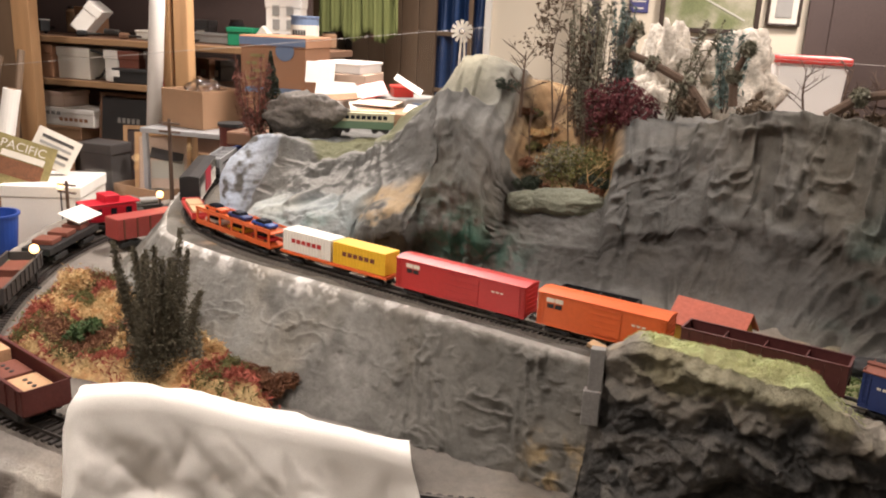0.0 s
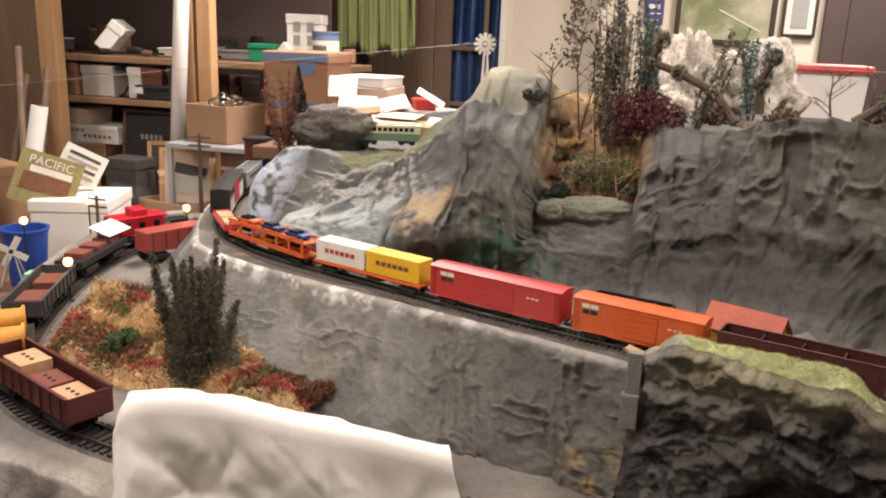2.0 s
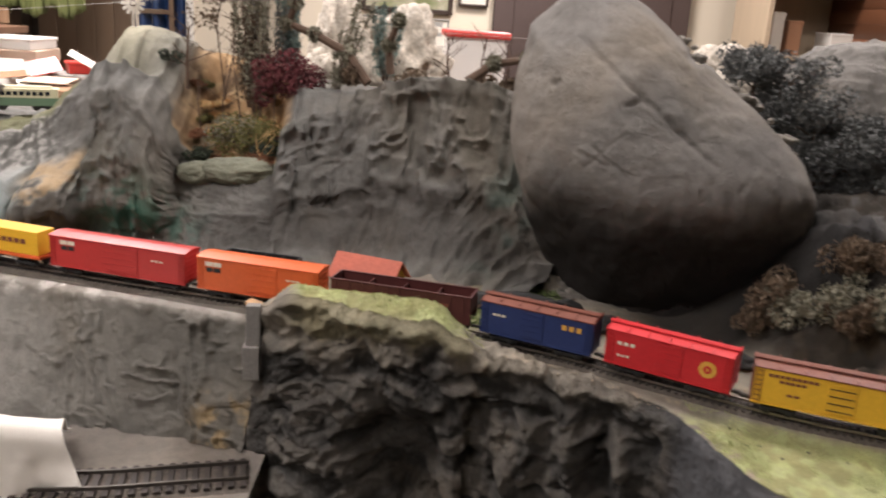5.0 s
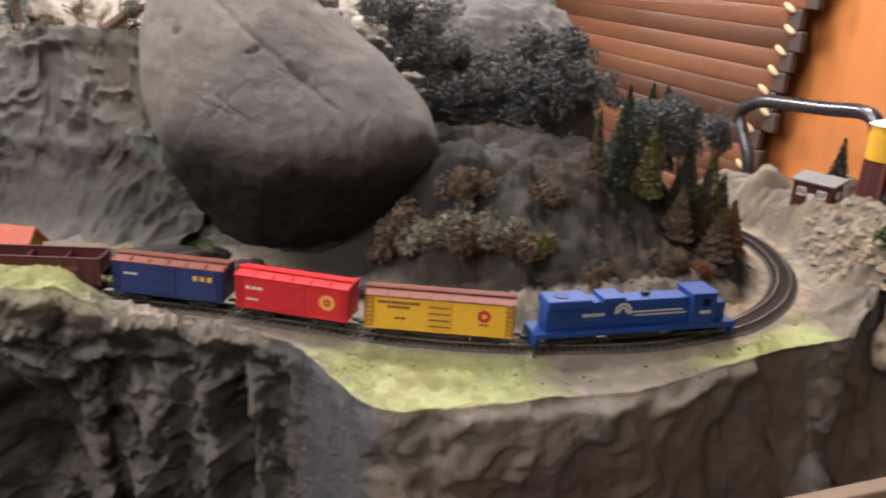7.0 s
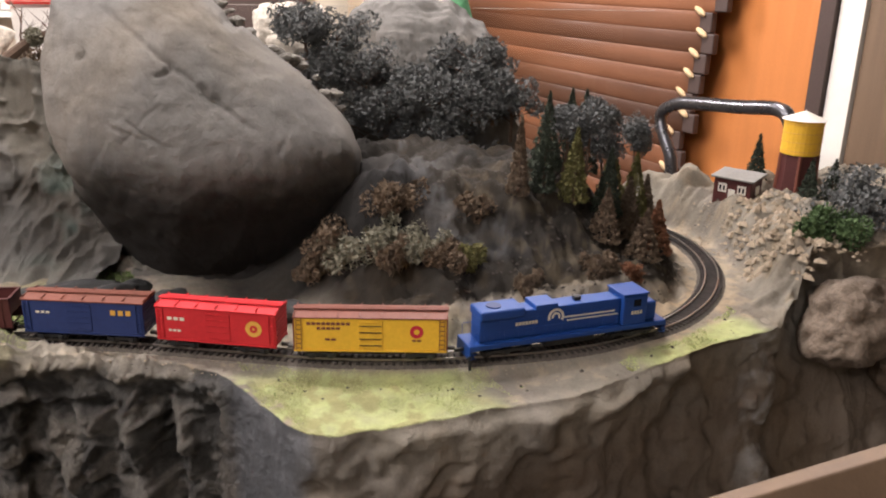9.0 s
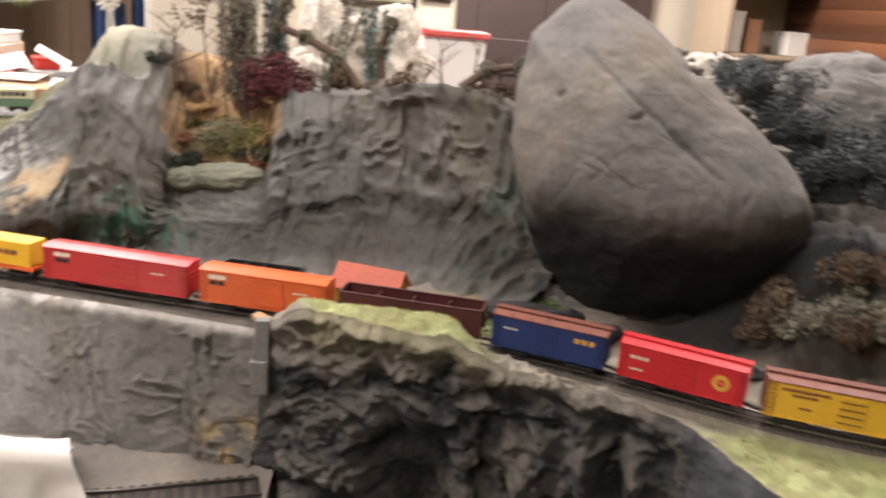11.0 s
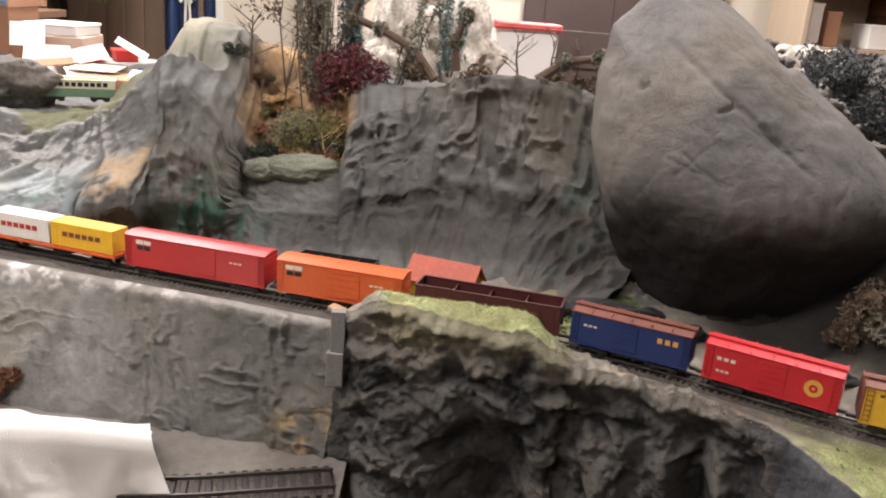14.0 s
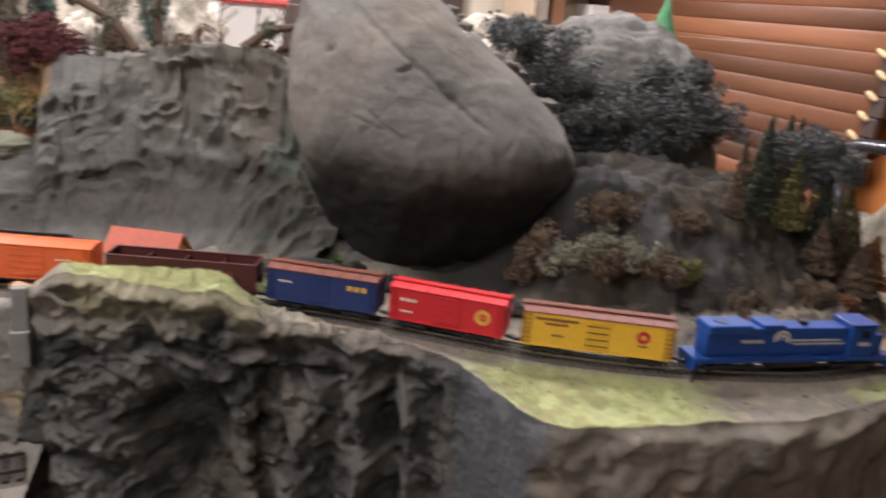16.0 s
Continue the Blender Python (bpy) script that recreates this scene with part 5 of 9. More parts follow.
def hopper(name, label, mat, L, W=0.034, H=0.032, print_mat=None, inner=None, letters=9):
    """An open car with sloped floor, ribs and discharge bays."""
    t = thing(name, label, "model railway car", group="cars of the train")
    z0 = 0.0145
    bm = None
    for sy in SIDES:
        bm = box(L, 0.0014, H, 0, sy * W / 2, z0 + H / 2, 0.0003, bm=bm)
        bm = box(L + 0.001, 0.0026, 0.0018, 0, sy * W / 2, z0 + H, 0.0004, bm=bm)
    for sx in SIDES:
        bm = box(0.0014, W, H * 0.55, sx * L / 2, 0, z0 + H * 0.725, 0.0003, bm=bm)
        bm = box(0.0026, W, 0.0018, sx * L / 2, 0, z0 + H, 0.0004, bm=bm)
    part("body", bm, mat, t)
    fl = None
    for sx in SIDES:
        m = Matrix.Translation((sx * L * 0.36, 0, z0 + H * 0.28)) @ Matrix.Rotation(-sx * 0.55, 4, "Y")
        fl = box(L * 0.33, W - 0.001, 0.0012, bm=fl, m=m)
    fl = box(L * 0.5, W - 0.001, 0.0012, 0, 0, z0 + H * 0.10, bm=fl)
    part("floor", fl, inner or mat, t)
    for k in range(3):
        part("cross_brace", box(0.0016, W - 0.001, 0.006, -L / 4 + k * L / 4, 0, z0 + H * 0.8, 0.0003), inner or mat, t)
    for sy in SIDES:
        n = 11
        for k in range(n):
            part("rib", box(0.0014, 0.0012, H - 0.002, -L / 2 + L * (k + 0.5) / n, sy * (W / 2 + 0.0009), z0 + H / 2), mat, t)
        if print_mat:
            bars(t, "print", print_mat, 0, z0 + H * 0.62, L * 0.70, 0.0042, sy * (W / 2 + 0.0016), 1, 0.0)
            bars(t, "print", print_mat, -L * 0.18, z0 + H * 0.32, L * 0.08, 0.003, sy * (W / 2 + 0.0016), 2, 0.3)
    for k in range(4):
        x = -L * 0.27 + k * L * 0.18
        by = bmesh.new()
        bmesh.ops.create_cone(by, cap_ends=True, segments=4, radius1=0.005, radius2=0.013, depth=0.010)
        bmesh.ops.rotate(by, matrix=Matrix.Rotation(math.pi / 4, 3, "Z"), verts=by.verts)
        bmesh.ops.scale(by, vec=(0.8, 1.6, 1), verts=by.verts)
        bmesh.ops.translate(by, vec=(x, 0, 0.0115), verts=by.verts)
        part("discharge_bay", by, mat, t)
    for sx in SIDES:
        truck(t, sx * (L / 2 - 0.020))
        part("end_post", box(0.0012, W - 0.004, 0.0012, sx * (L / 2 - 0.002), 0, 0.016), mat, t)
        for sy in SIDES:
            part("corner_post", box(0.0014, 0.0014, H * 0.5, sx * L / 2, sy * W / 2, z0 + H * 0.25), mat, t)
    couplers(t, L)
    return t, L


def long_boxcar(name, label, L, mat):
    t = box_car(name, label, L, mat, mat, H=0.037, door=(0.006, L * 0.26), ribs=12, walk=False)
    for sy in SIDES:
        y = sy * 0.0173
        bars(t, "print", M_CREAMP, -L * 0.36, 0.043, 0.022, 0.0052, y, 2, 0.1)
        bars(t, "print", M_INK, -L * 0.36, 0.036, 0.020, 0.0052, y, 2, 0.15)
        bars(t, "print", M_CREAMP, L * 0.30, 0.036, 0.018, 0.002, y, 3, 0.3)
    return t, L


def container_car():
    L = 0.20
    t = thing("container_flat_car", "orange model flat car carrying white and yellow containers", "model railway car", group="cars of the train")
    underframe(t, L)
    part("deck", box(L, 0.034, 0.004, 0, 0, 0.0155, 0.0006), M_ORANGEP, t)
    for x, mat, pm in ((-0.049, M_WHITEP, M_SCARLET), (0.049, M_YELLOW, M_OXIDE)):
        c = part("container", box(0.094, 0.031, 0.031, x, 0, 0.0335, 0.0008), mat, t)
        for sy in SIDES:
            bm = None
            for k in range(16):
                bm = box(0.0012, 0.0006, 0.028, x - 0.044 + k * 0.0058, sy * 0.0156, 0.0335, bm=bm)
            part("container_rib", bm, mat, c)
            bars(c, "print", pm, x, 0.035, 0.060, 0.006, sy * 0.0161, 6, 0.25)
    return t, L


def auto_rack():
    L = 0.20
    t = thing("auto_carrier", "orange model car carrier loaded with toy automobiles", "model railway car", group="cars of the train")
    underframe(t, L)
    part("deck", box(L, 0.034, 0.0035, 0, 0, 0.0155, 0.0006), M_ORANGEP, t)
    part("upper_deck", box(L, 0.032, 0.0022, 0, 0, 0.036, 0.0005), M_ORANGEP, t)
    for sy in SIDES:
        for k in range(7):
            part("post", box(0.0040, 0.0018, 0.024, -L / 2 + 0.004 + k * (L - 0.008) / 6, sy * 0.0162, 0.027), M_ORANGEP, t)
        part("side_rail", box(L, 0.0016, 0.004, 0, sy * 0.0165, 0.0405, 0.0004), M_ORANGEP, t)
        part("side_rail", box(L, 0.0016, 0.005, 0, sy * 0.0165, 0.0195, 0.0004), M_ORANGEP, t)
    return t, L


def toy_car(mat, m):
    t = thing("toy_automobile", "small plastic toy automobile on the car carrier", "toy car", m, group="toy automobiles")
    part("body", box(0.046, 0.018, 0.0055, 0, 0, 0.0055, 0.0018), mat, t)
    cb = bmesh.new()
    bmesh.ops.create_cube(cb, size=1)
    for v in cb.verts:
        v.co = Vector((v.co.x * (0.017 if v.co.z > 0 else 0.026) - 0.002, v.co.y * (0.013 if v.co.z > 0 else 0.016), 0.010 + v.co.z * 0.0045))
    part("cabin", cb, M_GLASSDARK, t)
    for sx in SIDES:
        for sy in SIDES:
            w = part("wheel", lathe([(0, -0.001), (0.0032, -0.001), (0.0032, 0.001), (0, 0.001)], 12, m=Matrix.Rotation(math.pi / 2, 4, "X")), M_BLACK, t)
            w.matrix_basis = Matrix.Translation((sx * 0.014, sy * 0.0085, 0.0032))
    return t


def flat_car():
    L = 0.128
    t = thing("red_flat_car", "red model flat car with a tan crate load", "model railway car", group="cars of the train")
    underframe(t, L)
    part("deck", box(L, 0.034, 0.006, 0, 0, 0.0165, 0.0008), M_SCARLET, t)
    for sx in SIDES:
        part("bulkhead", box(0.003, 0.032, 0.006, sx * (L / 2 - 0.004), 0, 0.021, 0.0006), M_SCARLET, t)
    for sx in SIDES:
        part("load", box(0.046, 0.024, 0.005, sx * 0.026, 0, 0.022, 0.0008), M_TANP, t, "tan crate load")
    part("brake_wheel_post", rod((0.0, 0.012, 0.019), (0.0, 0.012, 0.032), 0.0008, n=6), M_SCARLET, t)
    return t, L


def tricolour_boxcar():
    L = 0.235
    t = box_car("white_boxcar", "long white model boxcar with a crimson centre and dark roof", L, M_WHITEP, M_BLACK, H=0.042, ribs=14, walk=False, end_mat=M_BLACK)
    for sx in SIDES:
        part("black_end", box(0.0016, 0.0345, 0.042, sx * L / 2, 0, 0.0335), M_BLACK, t, "black end wall")
    for sy in SIDES:
        y = sy * 0.0176
        d = part("crimson_door", box(0.074, 0.0016, 0.040, 0.002, sy * 0.0172, 0.0335, 0.0003), M_CRIMSON, t, "wide crimson door")
        for k in range(6):
            part("door_rib", box(0.072, 0.0005, 0.0008, 0.002, y + sy * 0.0006, 0.018 + 0.006 * k), M_CRIMSON, d)
        for x0, count in ((-0.073, 3), (0.078, 4)):
            for k in range(count):
                xk, wl = x0 + (k - (count - 1) / 2) * 0.064 / count, 0.064 / count * 0.72
                fr = box(wl, 0.0004, 0.0026, xk, y, 0.0512)
                fr = box(wl, 0.0004, 0.0026, xk, y, 0.0408, bm=fr)
                for sx in SIDES:
                    fr = box(0.0030, 0.0004, 0.0078, xk + sx * (wl - 0.003) / 2, y, 0.046, bm=fr)
                part("print", fr, M_INK, t, "bold black block")
        bars(t, "print", M_INK, 0.078, 0.037, 0.052, 0.0012, y, 1, 0)
        bars(t, "print", M_SILVER, -0.070, 0.031, 0.022, 0.002, y, 3, 0.2)
        bars(t, "print", M_SILVER, -0.068, 0.028, 0.014, 0.0016, y, 2, 0.2)
    return t, L


def caboose():
    L = 0.118
    t = thing("caboose", "blue model caboose with white emblem and cupola", "model railway car", group="cars of the train")
    underframe(t, L, inset=0.022)
    z0 = 0.014
    b = part("body", box(0.094, 0.032, 0.024, 0, 0, z0 + 0.012, 0.0008), M_BLUE, t)
    part("roof", box(0.118, 0.035, 0.0026, 0, 0, z0 + 0.0252, 0.0011), M_BLUE, t)
    cu = part("cupola", box(0.026, 0.030, 0.0105, -0.012, 0, z0 + 0.0315, 0.0008), M_BLUE, t)
    part("cupola_roof", box(0.030, 0.033, 0.002, -0.012, 0, z0 + 0.0375, 0.0009), M_BLUE, cu)
    part("roof_walk", box(0.060, 0.006, 0.001, 0.030, 0, z0 + 0.0272), M_BLUE, t)
    part("smoke_stack", rod((0.030, 0.006, z0 + 0.026), (0.030, 0.006, z0 + 0.034), 0.0014, n=8), M_BLUE, t)
    for sx in SIDES:
        part("platform", box(0.012, 0.032, 0.002, sx * 0.053, 0, z0), M_BLUE, t)
        rl = None
        for dy in (-0.015, -0.006, 0.006, 0.015):
            rl = rod((sx * 0.058, dy, z0), (sx * 0.058, dy, z0 + 0.012), 0.0005, n=5, bm=rl)
        rl = rod((sx * 0.058, -0.015, z0 + 0.012), (sx * 0.058, 0.015, z0 + 0.012), 0.0006, n=5, bm=rl)
        part("railing", rl, M_BLUE, t)
    for sy in SIDES:
        y = sy * 0.0162
        for x in (-0.034, 0.006, 0.034):
            part("window", box(0.008, 0.0006, 0.007, x, y, z0 + 0.0155), M_GLASSDARK, b)
        part("cupola_window", box(0.014, 0.0006, 0.005, -0.012, sy * 0.0152, z0 + 0.033), M_GLASSDARK, cu)
        disc(t, "emblem_arc", M_WHITEP, -0.016, z0 + 0.010, 0.0065, y, 0.0042, 0, 200)
        part("stripe", box(0.044, 0.0005, 0.0016, 0.012, y, z0 + 0.0068), M_WHITEP, t)
        part("stripe", box(0.044, 0.0005, 0.0014, 0.012, y, z0 + 0.0040), M_WHITEP, t)
        bars(t, "print", M_CREAMP, -0.034, z0 + 0.006, 0.016, 0.003, y, 4, 0.3)
    return t, L


def on_line(line, s, L, z):
    a, b = line_at(line, s - L * 0.33), line_at(line, s + L * 0.33)
    c = (a + b) / 2
    return Matrix.Translation((c[0], c[1], z)) @ Matrix.Rotation(math.atan2(b[1] - a[1], b[0] - a[0]), 4, "Z")


M_LAMP = material("warm_lamp", (1.0, 0.75, 0.4), 0.4, var=0.0, bump=0, glow=6.0)
SEG = np.concatenate([[0], np.cumsum(np.linalg.norm(np.diff(TRACK, axis=0), axis=1))])
HEAD_AT = float(SEG[np.argmin(np.hypot(TRACK[:, 0] - 0.880, TRACK[:, 1] - 1.260))])
train = [locomotive(), reefer(), red_boxcar(), navy_boxcar(),
         hopper("maroon_hopper", "dark maroon open model hopper car", M_MAROON, 0.165, print_mat=M_OXIDE, letters=6),
         long_boxcar("orange_boxcar", "bright orange model boxcar", 0.155, M_ORANGEP), long_boxcar("scarlet_boxcar", "long scarlet model boxcar", 0.192, M_SCARLET),
         container_car(), auto_rack(), flat_car(), tricolour_boxcar(),
         hopper("silver_hopper", "silver grey open model hopper car with black print", M_SILVER, 0.165, print_mat=M_INK), caboose()]
s = HEAD_AT + sum(L + 0.016 for t, L in train[3:5])
for t, L in train:
    m = on_line(TRACK, s - L / 2, L, RAILTOP)
    t.matrix_basis = m
    if t.name == "auto_carrier":
        for k, (mat, lv) in enumerate(((M_WHITEP, 0.0173), (M_YELLOW, 0.0173), (M_RED, 0.0173), (M_ORANGEP, 0.0372), (M_NAVY, 0.0372), (M_BLUE, 0.0372))):
            toy_car(mat, m @ Matrix.Translation((-0.064 + (k % 3) * 0.064, 0, lv)))
    s -= L + 0.016

# an old open wagon on the siding
w, L = hopper("black_wagon", "black open model wagon standing on the siding", M_BLACK, 0.100, H=0.021)
w["group"] = ""
w.matrix_basis = on_line(SIDING, 0.118, L, RAILTOP)


# ---- lower loop track ----
M_DULLRAIL = material("dull_dark_rail", (0.10, 0.09, 0.08), 0.5, metal=0.7, var=0.3)
ballast(LOW_TRACK, LOWZ, 0.042)
lay_track("lower_track", LOW_TRACK, LOWZ + 0.0015, 0.032, (0.0062, 0.056, 0.004), 0.0125, "wide model track with dark ties and dull rails", near=lambda c: True, rail_h=0.004, rail_w=0.0022, rail_mat=M_DULLRAIL)

# ---- the room ----
M_TRIM = material("white_trim_paint", (0.72, 0.69, 0.63), 0.5, var=0.05, bump=0.03)
M_PLANK = material("brown_wall_plank", (0.16, 0.105, 0.065), 0.55, var=0.25, scale=5, stretch=(8, 8, 0.6), bump=0.2, random_var=0.15)
M_CURTAIN = material("green_curtain_cloth", (0.18, 0.20, 0.07), 0.9, var=0.2, scale=8, bump=0.3, bscale=600)
M_TARP = material("blue_tarp", (0.02, 0.05, 0.14), 0.5, var=0.2, scale=6)
M_REDLID = material("red_plastic_lid", (0.62, 0.05, 0.04), 0.4, var=0.08, bump=0)
M_BIN = material("milky_plastic_bin", (0.78, 0.76, 0.72), 0.35, var=0.04, bump=0)
M_FRAMEDARK = material("dark_frame_wood", (0.035, 0.022, 0.016), 0.4, var=0.2)
M_BLUESIGN = material("blue_sign", (0.05, 0.05, 0.16), 0.5, var=0.1, bump=0)
M_MEADOW = material("painted_meadow", (0.18, 0.2, 0.09), 0.5, var=0.4, scale=9, bump=0.1, colour2=(0.30, 0.28, 0.20))
M_SKYP = material("painted_pale_sky", (0.45, 0.43, 0.36), 0.5, var=0.15, scale=6)
M_PAPER = material("printed_paper", (0.62, 0.58, 0.5), 0.7, var=0.1, scale=20, bump=0)
M_GREYP = material("grey_print", (0.28, 0.27, 0.25), 0.7, var=0.1, bump=0)
M_TUBE = material("grey_steel_tube", (0.11, 0.11, 0.12), 0.28, metal=0.9, var=0.1, bump=0)
M_STAW = material("straw_coil", (0.50, 0.36, 0.20), 0.6, var=0.3, scale=60, bump=0.4)
M_GREEN = material("green_plastic", (0.02, 0.24, 0.12), 0.45, var=0.08)
M_BLUEB = material("blue_bucket_plastic", (0.02, 0.06, 0.28), 0.4, var=0.1)
M_PVC = material("white_pvc_pipe", (0.74, 0.71, 0.66), 0.35, var=0.05, bump=0)
M_CHALK = material("chalkboard_black", (0.03, 0.03, 0.03), 0.7, var=0.3, scale=10)
M_BAG = glass_material("clear_plastic_bag", (0.97, 0.98, 1.0), 0.12)
M_ACRYL = glass_material("clear_acrylic", (1.0, 1.0, 1.0), 0.01)
M_EDGEACRYL = material("acrylic_edge", (0.45, 0.43, 0.40), 0.25, var=0.1, bump=0)
M_PRINTBOX = material("orange_print_carton", (0.30, 0.155, 0.085), 0.8, var=0.16, scale=10, bump=0.05)
M_BLUEPRINT = material("blue_print", (0.13, 0.18, 0.28), 0.7, var=0.15, bump=0)
M_CREAMC = material("pinkish_cream_card", (0.58, 0.44, 0.34), 0.8, var=0.12, scale=12, bump=0.05)
M_OLIVE = material("olive_paper", (0.24, 0.20, 0.08), 0.7, var=0.3, scale=30, bump=0)


def slab(name, x0, x1, y0, y1, z0, z1, mat, label, category, kind="structure", bevel=0.0):
    return tagged(part(name, box(x1 - x0, y1 - y0, z1 - z0, (x0 + x1) / 2, (y0 + y1) / 2, (z0 + z1) / 2, bevel), mat, None), label, category, kind=kind)


slab("floor", -3.4, 3.9, -1.8, 4.9, -0.1, 0.0, M_FLOOR, "dull grey carpeted basement floor", "floor")
# added out of view; its tone is lowered to weaken the bounced light
slab("ceiling", -3.4, 3.9, -1.8, 4.9, 2.45, 2.55, M_CEIL, "unseen ceiling that closes the room, toned down to bounce less light", "ceiling")
# north wall with a doorway between x = -0.98 and -0.56
slab("wall_north", -0.52, 3.8, 4.6, 4.7, 0.0, 2.45, M_WALL, "cream painted wall hung with framed pictures", "wall")
slab("wall_north_left", -3.3, -1.30, 4.6, 4.7, 0.0, 2.45, M_PLANK, "brown plank wall behind the shelves", "wall")
slab("wall_north_header", -1.30, -0.52, 4.6, 4.7, 2.1, 2.45, M_WALL, "cream wall above the doorway", "wall")
slab("closet_back", -1.5, -0.3, 4.86, 4.9, 0.0, 2.45, M_DARKWALL, "dark back of the closet behind the doorway", "wall")
slab("wall_east", 3.6, 3.7, -1.7, 4.6, 0.0, 2.45, M_WALL, "cream painted wall beside the log screen", "wall")
slab("wall_west", -3.3, -3.2, -1.7, 4.6, 0.0, 2.45, M_SHELFWOOD, "dark wood panelled wall", "wall")
# never in view, added to enclose the room's light
slab("wall_south", -3.3, 3.8, -1.8, -1.7, 0.0, 2.45, M_WALL, "unseen cream wall that closes the room behind the camera", "wall")
slab("side_partition", -2.7, -1.64, 2.815, 2.835, 0.9, 2.45, M_PLANK, "brown plank partition beside the pine post", "partition")
slab("door_trim", -0.545, -0.515, 4.575, 4.598, 0.0, 2.1, M_TRIM, "white painted door casing", "door casing")
# shallow return in the wall and a cream pilaster
slab("wall_pilaster", -0.08, 0.10, 4.48, 4.598, 0.0, 2.45, M_WALL, "cream painted wall pilaster", "wall")
# brown planks beside the doorway
planks = thing("plank_partition", "brown vertical plank partition beside the doorway", "partition", kind="structure")
for i in range(5):
    part("plank", box(0.083, 0.02, 2.1, -1.20 + 0.042 + i * 0.085, 4.55, 1.05, 0.003), M_PLANK, planks)
# dark brown panelled door on the right of the pictures
door = thing("door_1", "dark brown panelled wooden door", "door", kind="structure")
part("door_leaf", box(0.92, 0.04, 2.1, 1.33, 4.56, 1.05, 0.004), M_DARKWALL, door)
for sx in (-1, 1):
    part("door_panel", box(0.32, 0.012, 0.75, 1.33 + sx * 0.21, 4.536, 1.55, 0.006), M_DARKWALL, door)
    part("door_panel", box(0.32, 0.012, 0.75, 1.33 + sx * 0.21, 4.536, 0.6, 0.006), M_DARKWALL, door)


def curtain():
    n, m = 90, 30
    verts = []
    for i in range(n):
        for j in range(m):
            k = j / (m - 1)
            x = -1.10 + 0.36 * i / (n - 1) * (0.92 + 0.08 * k)
            verts.append((x, 3.9 + 0.03 * math.sin(i * 0.55 + 0.6 * math.sin(k * 3)) + 0.012 * math.sin(i * 1.9), 2.2 - 0.84 * k - 0.02 * math.sin(i * 0.2)))
    me = mesh_from("green_curtain", verts, grid_faces(n, m), [M_CURTAIN])
    ob = tagged(new("green_curtain", me), "olive green cloth curtain hanging in loose folds", "curtain")
    sol = ob.modifiers.new("thick", "SOLIDIFY")
    sol.thickness = 0.004
    part("curtain_rod", rod((-1.16, 3.9, 2.21), (-0.70, 3.9, 2.21), 0.012), M_TUBE, ob)
    return ob


cu = curtain()
for x in (-1.16, -0.70):
    part("rod_hanger", rod((x, 3.9, 2.2), (x, 3.9, 2.45), 0.006), M_TUBE, cu)


def hanging_tarp():
    n, m = 40, 24
    verts = []
    for i in range(n):
        for j in range(m):
            k = j / (m - 1)
            verts.append((-0.86 + 0.30 * i / (n - 1), 4.66 + 0.035 * math.sin(i * 0.8 + k) + 0.015 * math.sin(k * 9 + i * 0.3), 2.0 - 0.95 * k))
    ob = tagged(new("blue_tarp", mesh_from("blue_tarp", verts, grid_faces(n, m), [M_TARP])), "dark blue tarp hanging inside the doorway", "tarp")
    sol = ob.modifiers.new("thick", "SOLIDIFY")
    sol.thickness = 0.004
    lad = thing("wooden_ladder", "thin wooden ladder leaning in the doorway", "ladder")
    for x in (-0.80, -0.62):
        part("side_rail", box(0.022, 0.02, 1.9, x, 4.61, 1.0, 0.003), M_PLANK, lad)
    for k in range(6):
        part("rung", box(0.18, 0.018, 0.022, -0.71, 4.61, 0.3 + 0.27 * k, 0.003), M_PLANK, lad)


hanging_tarp()


def framed(name, label, x0, x1, z0, z1, y, border, fill, frame_mat, mat_border=0.0):
    t = thing(name, label, "framed picture")
    cx, cz, w, h = (x0 + x1) / 2, (z0 + z1) / 2, x1 - x0, z1 - z0
    for sx in (-1, 1):
        part("frame_side", box(border, 0.025, h, cx + sx * (w - border) / 2, y, cz, 0.003), frame_mat, t)
    for sz in (-1, 1):
        part("frame_rail", box(w - 2 * border, 0.025, border, cx, y, cz + sz * (h - border) / 2, 0.003), frame_mat, t)
    if mat_border:
        part("mat_board", box(w - 2 * border, 0.006, h - 2 * border, cx, y + 0.004, cz), M_PAPER, t)
    part("picture", box(w - 2 * border - 2 * mat_border, 0.004, h - 2 * border - 2 * mat_border, cx, y - 0.001, cz), fill, t)
    return t


p = framed("meadow_picture", "dark framed picture of a pale road through a green meadow", 0.255, 0.68, 1.445, 1.78, 4.58, 0.022, M_MEADOW, M_FRAMEDARK)
part("painted_sky", box(0.38, 0.003, 0.10, 0.467, 4.575, 1.70), M_SKYP, p)
part("painted_road", box(0.20, 0.002, 0.008, 0, 0, 0, m=pose(0.53, 4.5755, 1.55, 0, 26, 0)), M_SKYP, p)
framed("certificate", "black framed certificate with grey print", 0.705, 0.845, 1.49, 1.70, 4.58, 0.012, M_GREYP, M_FRAMEDARK, 0.025)
for x0, lab in ((0.265, "thin framed grey print leaning on the ledge"), (0.475, "thin framed grey print leaning beside another")):
    q = framed("print_frame", lab, x0, x0 + 0.19, 1.30, 1.425, 4.53, 0.006, M_PAPER, M_GREYP)
    for k in range(4):
        part("printed_block", box(0.05 + 0.03 * (k % 2), 0.002, 0.018, x0 + 0.06 + 0.06 * (k % 2), 4.527, 1.335 + 0.022 * k), M_GREYP, q)
sgn = thing("blue_sign", "small blue wall sign with pale print", "sign")
part("plate", box(0.085, 0.006, 0.15, 0.16, 4.592, 1.595, 0.003), M_BLUESIGN, sgn)
